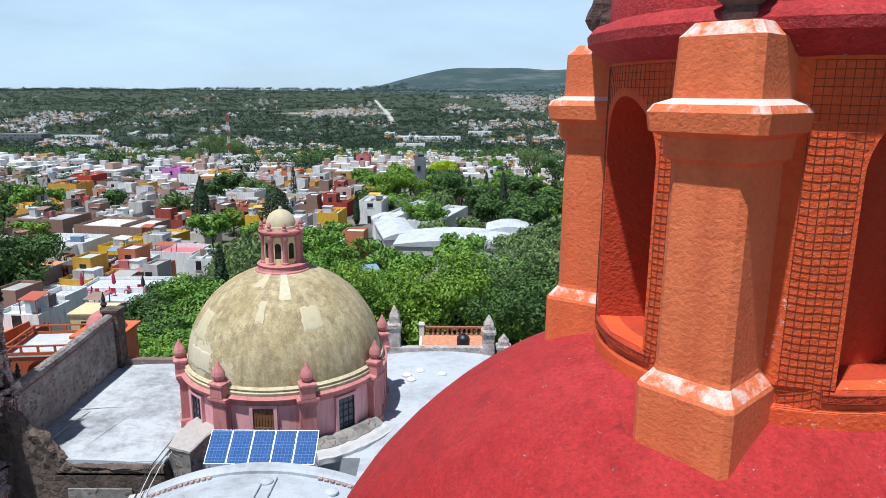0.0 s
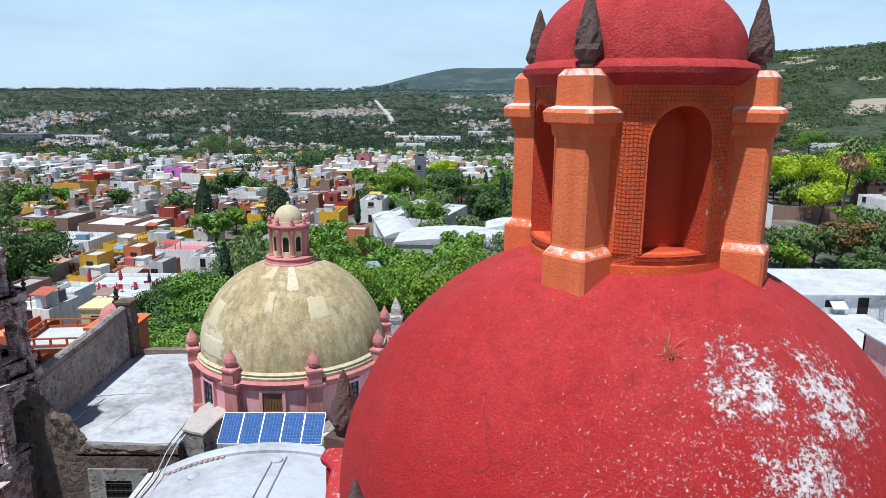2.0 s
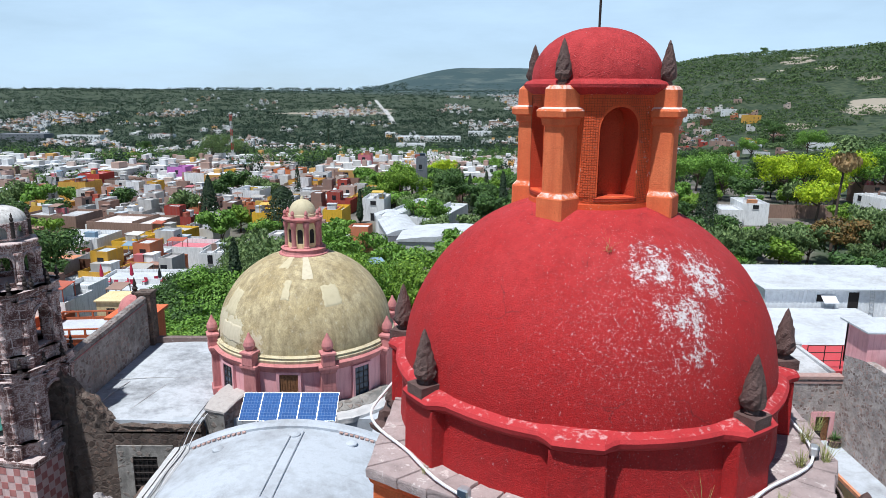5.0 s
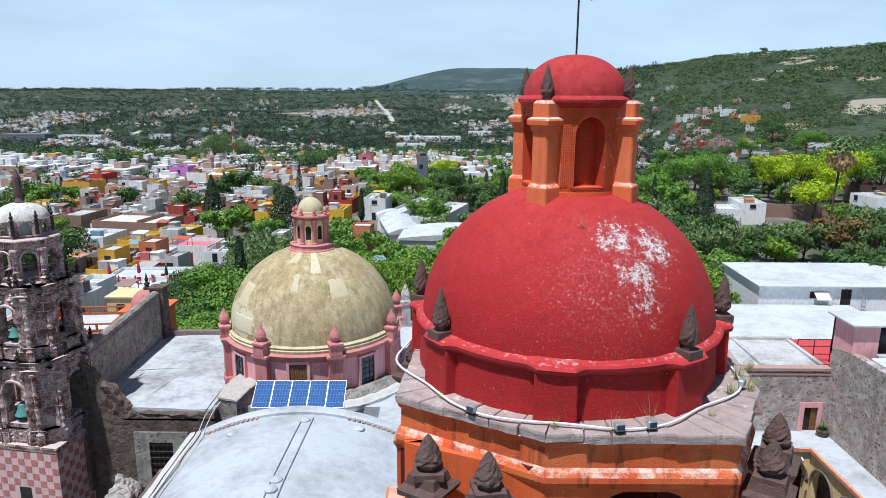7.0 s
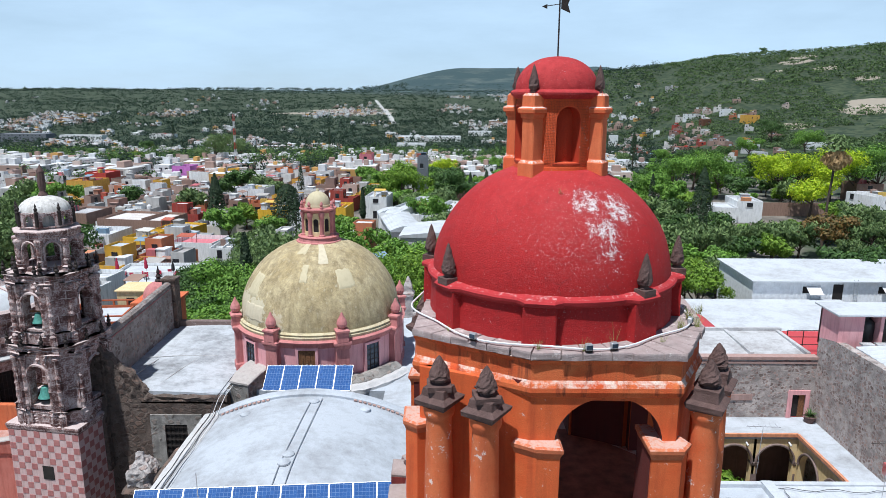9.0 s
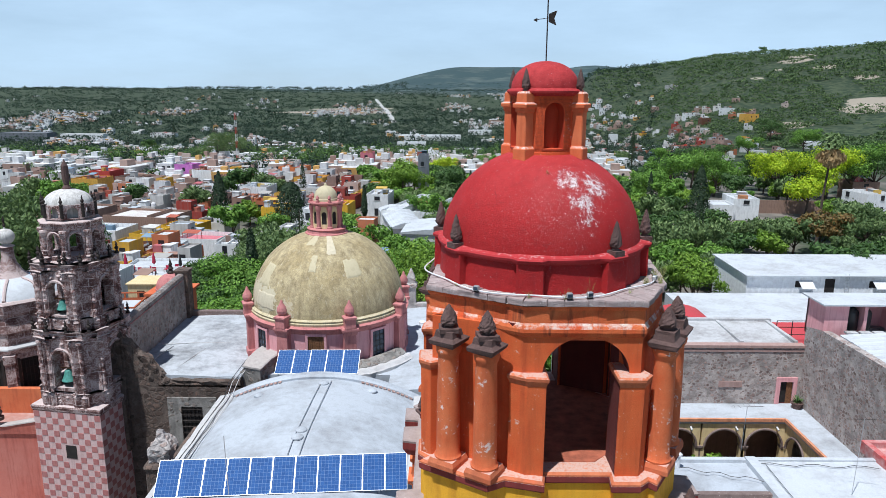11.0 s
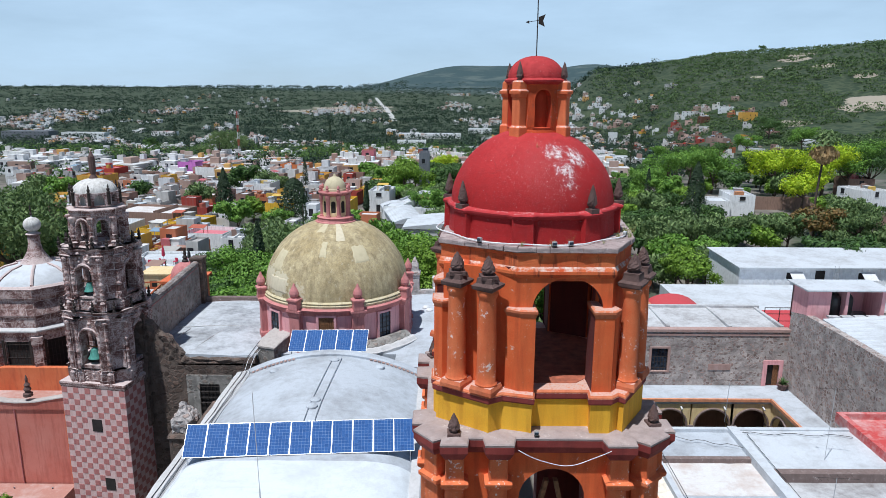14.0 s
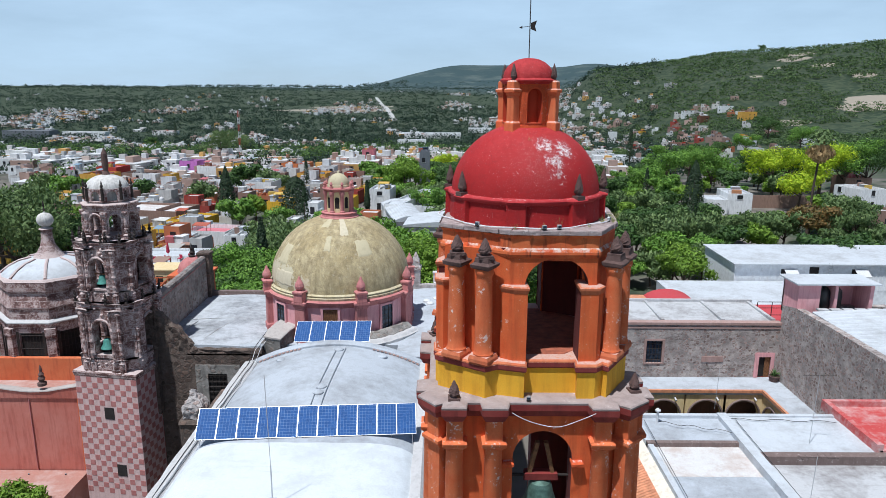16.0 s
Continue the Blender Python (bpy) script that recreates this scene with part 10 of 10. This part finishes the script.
tree("broadleaf_tree", "rounded mid-green broadleaf tree", 9.0, 5.2, "green", 372, 6358, 0.45, pose(9.0, 64.3, ground_z(9.0, 64.3) - 0.3))
tree("broadleaf_tree", "dense dark green broadleaf tree", 9.0, 5.2, "dark", 373, 6358, 0.45, pose(-2.0, 71.9, ground_z(-2.0, 71.9) - 0.3))
tree("broadleaf_tree", "rounded mid-green broadleaf tree", 9.0, 5.2, "green", 374, 2649, 0.72, pose(-7.8, 91.3, ground_z(-7.8, 91.3) - 0.3))
tree("broadleaf_tree", "rounded mid-green broadleaf tree", 10.0, 5.8, "green", 375, 3006, 0.72, pose(-20.8, 102.2, ground_z(-20.8, 102.2) - 0.3))
tree("broadleaf_tree", "rounded mid-green broadleaf tree", 8.0, 4.6, "green", 376, 5520, 0.45, pose(-9.1, 72.8, ground_z(-9.1, 72.8) - 0.3))
tree("broadleaf_tree", "rounded mid-green broadleaf tree", 8.0, 4.6, "green", 377, 5520, 0.45, pose(2.3, 70.0, ground_z(2.3, 70.0) - 0.3))
tree("pepper_tree", "thin grey-green tree with dry twigs", 16.0, 9.3, "grey", 378, 9000, 0.45, pose(11.2, 69.4, ground_z(11.2, 69.4) - 0.3), low=0.4, droop=0.4)
tree("pepper_tree", "thin grey-green tree with dry twigs", 13.0, 7.5, "grey", 379, 9000, 0.45, pose(9.6, 85.6, ground_z(9.6, 85.6) - 0.3), low=0.4, droop=0.4)
tree("broadleaf_tree", "fresh green bushy tree", 4.0, 2.3, "hedge", 380, 2402, 0.45, pose(-4.4, 74.0, ground_z(-4.4, 74.0) - 0.3))
tree("broadleaf_tree", "rounded mid-green broadleaf tree", 4.0, 2.3, "green", 381, 2402, 0.45, pose(-7.2, 72.8, ground_z(-7.2, 72.8) - 0.3))
tree("broadleaf_tree", "fresh green bushy tree", 9.0, 5.2, "hedge", 382, 6358, 0.45, pose(-28.3, 55.8, ground_z(-28.3, 55.8) - 0.3))
tree("broadleaf_tree", "fresh green bushy tree", 9.0, 5.2, "hedge", 383, 6358, 0.45, pose(-26.4, 56.6, ground_z(-26.4, 56.6) - 0.3))
tree("broadleaf_tree", "fresh green bushy tree", 8.0, 4.6, "hedge", 384, 5520, 0.45, pose(-30.4, 57.4, ground_z(-30.4, 57.4) - 0.3))
tree("broadleaf_tree", "rounded mid-green broadleaf tree", 10.0, 5.8, "green", 385, 7214, 0.45, pose(-25.5, 57.9, ground_z(-25.5, 57.9) - 0.3))
tree("broadleaf_tree", "dense dark green broadleaf tree", 10.0, 5.8, "dark", 386, 7214, 0.45, pose(-32.7, 76.2, ground_z(-32.7, 76.2) - 0.3))
tree("broadleaf_tree", "rounded mid-green broadleaf tree", 10.0, 5.8, "green", 387, 7214, 0.45, pose(-27.7, 68.7, ground_z(-27.7, 68.7) - 0.3))
tree("broadleaf_tree", "rounded mid-green broadleaf tree", 11.0, 6.4, "green", 388, 8089, 0.45, pose(-27.1, 73.0, ground_z(-27.1, 73.0) - 0.3))
tree("pepper_tree", "drooping grey-green pepper tree", 11.0, 6.4, "grey", 389, 8089, 0.45, pose(-27.8, 83.5, ground_z(-27.8, 83.5) - 0.3), droop=0.9, low=0.3)
tree("pepper_tree", "drooping grey-green pepper tree", 10.0, 5.8, "grey", 390, 3006, 0.72, pose(-29.5, 95.1, ground_z(-29.5, 95.1) - 0.3), droop=0.9, low=0.3)
tree("broadleaf_tree", "dense dark green broadleaf tree", 9.0, 5.2, "dark", 391, 6358, 0.45, pose(-32.6, 68.7, ground_z(-32.6, 68.7) - 0.3))
tree("broadleaf_tree", "dense dark green broadleaf tree", 9.0, 5.2, "dark", 392, 6358, 0.45, pose(-27.4, 64.6, ground_z(-27.4, 64.6) - 0.3))
tree("broadleaf_tree", "rounded mid-green broadleaf tree", 10.0, 5.8, "green", 393, 7214, 0.45, pose(-25.7, 72.6, ground_z(-25.7, 72.6) - 0.3))
tree("broadleaf_tree", "rounded mid-green broadleaf tree", 9.0, 5.2, "green", 394, 6358, 0.45, pose(-29.2, 61.7, ground_z(-29.2, 61.7) - 0.3))
tree("broadleaf_tree", "rounded mid-green broadleaf tree", 9.0, 5.2, "green", 395, 6358, 0.45, pose(-24.8, 63.4, ground_z(-24.8, 63.4) - 0.3))
tree("pepper_tree", "drooping grey-green pepper tree", 10.0, 5.8, "grey", 396, 3006, 0.72, pose(-26.8, 91.0, ground_z(-26.8, 91.0) - 0.3), droop=0.9, low=0.3)
cypress("slim dark cypress tree", 13.0, 1.56, "cypress", 397, 1600, 0.6, pose(-27.0, 75.1, ground_z(-27.0, 75.1)), point=1.0)
tree("broadleaf_tree", "fresh green bushy tree", 4.0, 2.3, "hedge", 398, 1001, 0.72, pose(-69.2, 104.5, ground_z(-69.2, 104.5) - 0.3))
tree("broadleaf_tree", "dense dark green broadleaf tree", 13.0, 7.5, "dark", 399, 4118, 0.72, pose(-59.3, 87.4, ground_z(-59.3, 87.4) - 0.3))
tree("broadleaf_tree", "rounded mid-green broadleaf tree", 4.0, 2.3, "green", 400, 1001, 0.72, pose(94.2, 144.8, ground_z(94.2, 144.8) - 0.3))
tree("pepper_tree", "drooping grey-green pepper tree", 5.0, 2.9, "grey", 401, 1308, 0.72, pose(82.7, 115.3, ground_z(82.7, 115.3) - 0.3), droop=0.9, low=0.3)
tree("pepper_tree", "drooping grey-green pepper tree", 5.0, 2.9, "grey", 402, 1308, 0.72, pose(74.0, 105.2, ground_z(74.0, 105.2) - 0.3), droop=0.9, low=0.3)
tree("bougainvillea", "bougainvillea bush with violet blossom", 2.4, 1.4, "violet", 403, 1000, 0.72, pose(107.6, 166.5, ground_z(107.6, 166.5) - 0.3))
tree("pepper_tree", "drooping grey-green pepper tree", 6.0, 3.5, "grey", 404, 1628, 0.72, pose(72.5, 111.0, ground_z(72.5, 111.0) - 0.3), droop=0.9, low=0.3)
tree("broadleaf_tree", "dense dark green broadleaf tree", 5.0, 2.9, "dark", 405, 1308, 0.72, pose(101.0, 146.2, ground_z(101.0, 146.2) - 0.3))
tree("broadleaf_tree", "rounded mid-green broadleaf tree", 5.0, 2.9, "green", 406, 1308, 0.72, pose(79.8, 132.9, ground_z(79.8, 132.9) - 0.3))
tree("pepper_tree", "drooping grey-green pepper tree", 4.0, 2.3, "grey", 407, 1001, 0.72, pose(84.8, 126.3, ground_z(84.8, 126.3) - 0.3), droop=0.9, low=0.3)
tree("pepper_tree", "drooping grey-green pepper tree", 5.0, 2.9, "grey", 408, 1308, 0.72, pose(65.4, 102.6, ground_z(65.4, 102.6) - 0.3), droop=0.9, low=0.3)
tree("pepper_tree", "drooping grey-green pepper tree", 6.0, 3.5, "grey", 409, 1628, 0.72, pose(55.6, 95.9, ground_z(55.6, 95.9) - 0.3), droop=0.9, low=0.3)
tree("pepper_tree", "drooping grey-green pepper tree", 7.0, 4.1, "grey", 410, 1959, 0.72, pose(40.4, 91.2, ground_z(40.4, 91.2) - 0.3), droop=0.9, low=0.3)
tree("broadleaf_tree", "rounded mid-green broadleaf tree", 8.0, 4.6, "green", 411, 2300, 0.72, pose(35.4, 95.9, ground_z(35.4, 95.9) - 0.3))
tree("broadleaf_tree", "light green leafy tree beside the white shed", 9.5, 4.4, "hedge", 412, 3600, 0.5, pose(33.0, 78.5, 0))
palm(75.3, 126.4, 20.8)

KINDS = []
for i, (leaf, h, r, n, sz, low, dr) in enumerate((("green", 9, 4.6, 1700, 0.95, 0.5, 0), ("dark", 10, 4.6, 1700, 0.95, 0.5, 0), ("grey", 9, 5.0, 1700, 0.95, 0.35, 0.9), ("green", 7, 3.8, 1300, 0.85, 0.45, 0), ("hedge", 7, 4.0, 1300, 0.85, 0.45, 0), ("dark", 8, 4.2, 1400, 0.85, 0.4, 0), ("grey", 7, 4.0, 1300, 0.85, 0.4, 0.5))):
    KINDS.append(tree("broadleaf_tree", {"green": "leafy mid-green broadleaf tree", "dark": "dense dark green broadleaf tree", "grey": "drooping grey-green pepper tree", "hedge": "fresh green young broadleaf tree"}[leaf], h, r, leaf, 70 + i, n, sz, group="trees of the town", limbs=2, low=low, droop=dr, m=pose(-20 + 9 * i, 205, ground_z(-20 + 9 * i, 205))))
KINDS.append(cypress("slim dark cypress tree", 11, 1.5, "cypress", 4, 900, 0.45, pose(-118, 420, ground_z(-118, 420)), "cypresses of the town"))
rnd = random.Random(8)
count = 0
for x, y in FREE_TREES:
    if count > 250:
        break
    east = math.atan2(x, y) > 0.14
    if east and rnd.random() < 0.62 or 55 < x < 90 and 135 < y < 162:
        continue
    for k in range(2 if -0.12 < math.atan2(x, y) < 0.14 else 1):
        u, v = x + rnd.uniform(-4, 4), y + rnd.uniform(-4, 4)
        if not free(u, v, 2.2):
            continue
        src = KINDS[7] if rnd.random() < 0.06 else KINDS[rnd.randrange(7)]
        copy_thing(src, pose(u, v, ground_z(u, v) - 0.6, 0, 0, rnd.uniform(0, 360)))
        count += 1

# bushes and small trees that fill the gardens east of the church
for i in range(70):
    u, v = rnd.uniform(4, 95), rnd.uniform(86, 150)
    if i > 45:
        u, v = rnd.uniform(3, 24), rnd.uniform(48, 86)
    if math.atan2(u, v) > 0.62 or not free(u, v, 2.0):
        continue
    copy_thing(KINDS[rnd.randrange(7)], pose(u, v, ground_z(u, v) - (1.2 if v < 100 else 3.8), 0, 0, rnd.uniform(0, 360)))
tree("court_tree", "small leafy tree in the cloister court", 4.4, 1.9, "hedge", 901, 1400, 0.4, pose(18.5, 34.0, 0))
tree("court_tree", "small dark leafy tree in the cloister court", 4.0, 1.4, "green", 902, 1000, 0.36, pose(15.2, 33.6, 0))
cypress("small clipped cypress in the cloister court", 4.6, 0.7, "hedge", 903, 900, 0.3, pose(16.6, 33.0, 0))
tree("garden_bush", "bright green bush beside the salmon wall", 4.4, 2.4, "hedge", 904, 2200, 0.36, pose(-29.4, 21.6, 1.6))

# radio mast over the town
MA = thing("radio_mast", "slim red and white lattice radio mast", "mast", pose(-104, 330, ground_z(-104, 330)))
M["mast_red"] = plain("mast_red_paint", (0.42, 0.05, 0.04), 0.2, 2, 0.6)
for k in range(8):
    bm = bmesh.new()
    z0, z1, q = 3.4 * k, 3.4 * (k + 1), 0.55
    c3 = [(q * math.cos(2.094 * j), q * math.sin(2.094 * j)) for j in range(3)]
    for j in range(3):
        tube(bm, [(*c3[j], z0), (*c3[j], z1)], 0.09, 4)
        tube(bm, [(*c3[j], z0), (*c3[(j + 1) % 3], z0 + 1.7)], 0.05, 4)
        tube(bm, [(*c3[(j + 1) % 3], z0 + 1.7), (*c3[j], z1)], 0.05, 4)
    part("lattice_section", bm, M["mast_red"] if k % 2 else M["white"], MA)

# woods and scrub, past counting
def shrub(b, x, y, h, r, cards, sz):
    z = ground_z(x, y)
    for c in range(cards):
        a, e = rnd.uniform(0, 6.283), math.asin(rnd.uniform(-0.1, 1))
        d = Vector((math.cos(a) * math.cos(e), math.sin(a) * math.cos(e), math.sin(e)))
        card(b, Vector((x + d.x * r, y + d.y * r, z + h * (0.45 + 0.5 * d.z))), d, sz, rnd)


rnd = random.Random(31)
woods, scrub = bmesh.new(), bmesh.new()
for i in range(18000):
    b = rnd.uniform(-35, 20)
    dd = 250 + 3340 * rnd.random() ** 1.9
    x, y = dd * math.sin(radians(b)), dd * math.cos(radians(b))
    if (round(x / 8), round(y / 8)) in LOTS or b > 17 and dd > 700 or dd < 330 and not free(x, y, 2.5):
        continue
    if 1430 < dd < 1820 and -13 < b < -5.5 and rnd.random() < 0.75 or 1250 < dd < 2350 and abs(b + 4.2 + (dd - 1300) * 0.0014) < 0.3:
        continue
    if rnd.random() < built_up(b, dd) * (0.55 if dd > 380 else 0.95):
        continue
    h, r = rnd.uniform(4.0, 8.0), rnd.uniform(2.8, 4.8)
    if rnd.random() < 0.07:
        h, r = h * 1.7, r * 0.6
    if dd < 620:
        shrub(woods, x, y, h, r, 52, 1.35)
    elif dd < 1200:
        shrub(woods, x, y, h * 0.9, r * 1.15, 20, 2.4)
    else:
        shrub(woods, x, y, h * 1.1, r * 1.9, 9, 4.2)
for i in range(13500):
    b, dd = rnd.uniform(12, 36), 500 + 1700 * rnd.random() ** 1.6
    x, y = dd * math.sin(radians(b)), dd * math.cos(radians(b))
    if noise.noise((x / 50, y / 50, 2.0)) < -0.2 or (b < 17 and dd < 620) or (round(x / 8), round(y / 8)) in LOTS:
        continue
    k = 1.0 if dd < 900 else 1.5
    shrub(scrub, x, y, rnd.uniform(1.6, 4.2) * k, rnd.uniform(1.6, 4.2) * k, 13 if dd < 900 else 9, 2.1 * k)
bm = bmesh.new()
rings = []
for i in range(28):
    dd = 1280 + 38 * i
    b = radians(-4.2 - (dd - 1300) * 0.0014)
    rings.append([((dd * math.sin(b)) + q, dd * math.cos(b), ground_z(dd * math.sin(b), dd * math.cos(b)) + 1.2) for q in (-5, 5)] + [((dd * math.sin(b)) + q, dd * math.cos(b), ground_z(dd * math.sin(b), dd * math.cos(b)) - 4) for q in (6, -6)])
loft(bm, rings)
bmesh.ops.recalc_face_normals(bm, faces=bm.faces)
tagged(part("road", bm, M["concrete"]), "pale concrete highway climbing the far valley side", "road", kind="structure")
for i in range(700):
    b, dd = rnd.uniform(-35, -3), rnd.uniform(3480, 3720)
    x, y = dd * math.sin(radians(b)), dd * math.cos(radians(b))
    if noise.noise((b * 1.3, 0, 6.0)) > -0.15:
        shrub(woods, x, y, rnd.uniform(8, 18), rnd.uniform(6, 13), 9, 6.5)
gardens = bmesh.new()
for i in range(5200):
    b, dd = rnd.uniform(-34, 12), rnd.uniform(236, 560)
    x, y = dd * math.sin(radians(b)), dd * math.cos(radians(b))
    if not garden(x, y) or not free(x, y, 2.4):
        continue
    h, r = rnd.uniform(5.5, 10.5), rnd.uniform(2.6, 4.8)
    if rnd.random() < 0.08:
        h, r = h * 1.4, r * 0.45
    shrub(gardens, x, y, h, r, 46, 1.3)
tagged(part("garden_trees", gardens, [LEAF["town"]]), "green trees in the gardens of the town", "trees", kind="stuff")
tagged(part("far_woods", woods, LEAF["wood"]), "dark green woods and gardens in the valley", "woods", kind="stuff")
tagged(part("hill_scrub", scrub, LEAF["scrub"]), "dark green scrub on the eastern slope", "scrub", kind="stuff")
for x, y, h in ((545, 1215, 16), (590, 1240, 14)):
    t = tree("hilltop_tree", "lone dark tree on the hill crest", h, h * 0.5, "dark", int(x), 500, 2.0, pose(x, y, ground_z(x, y)), limbs=2)
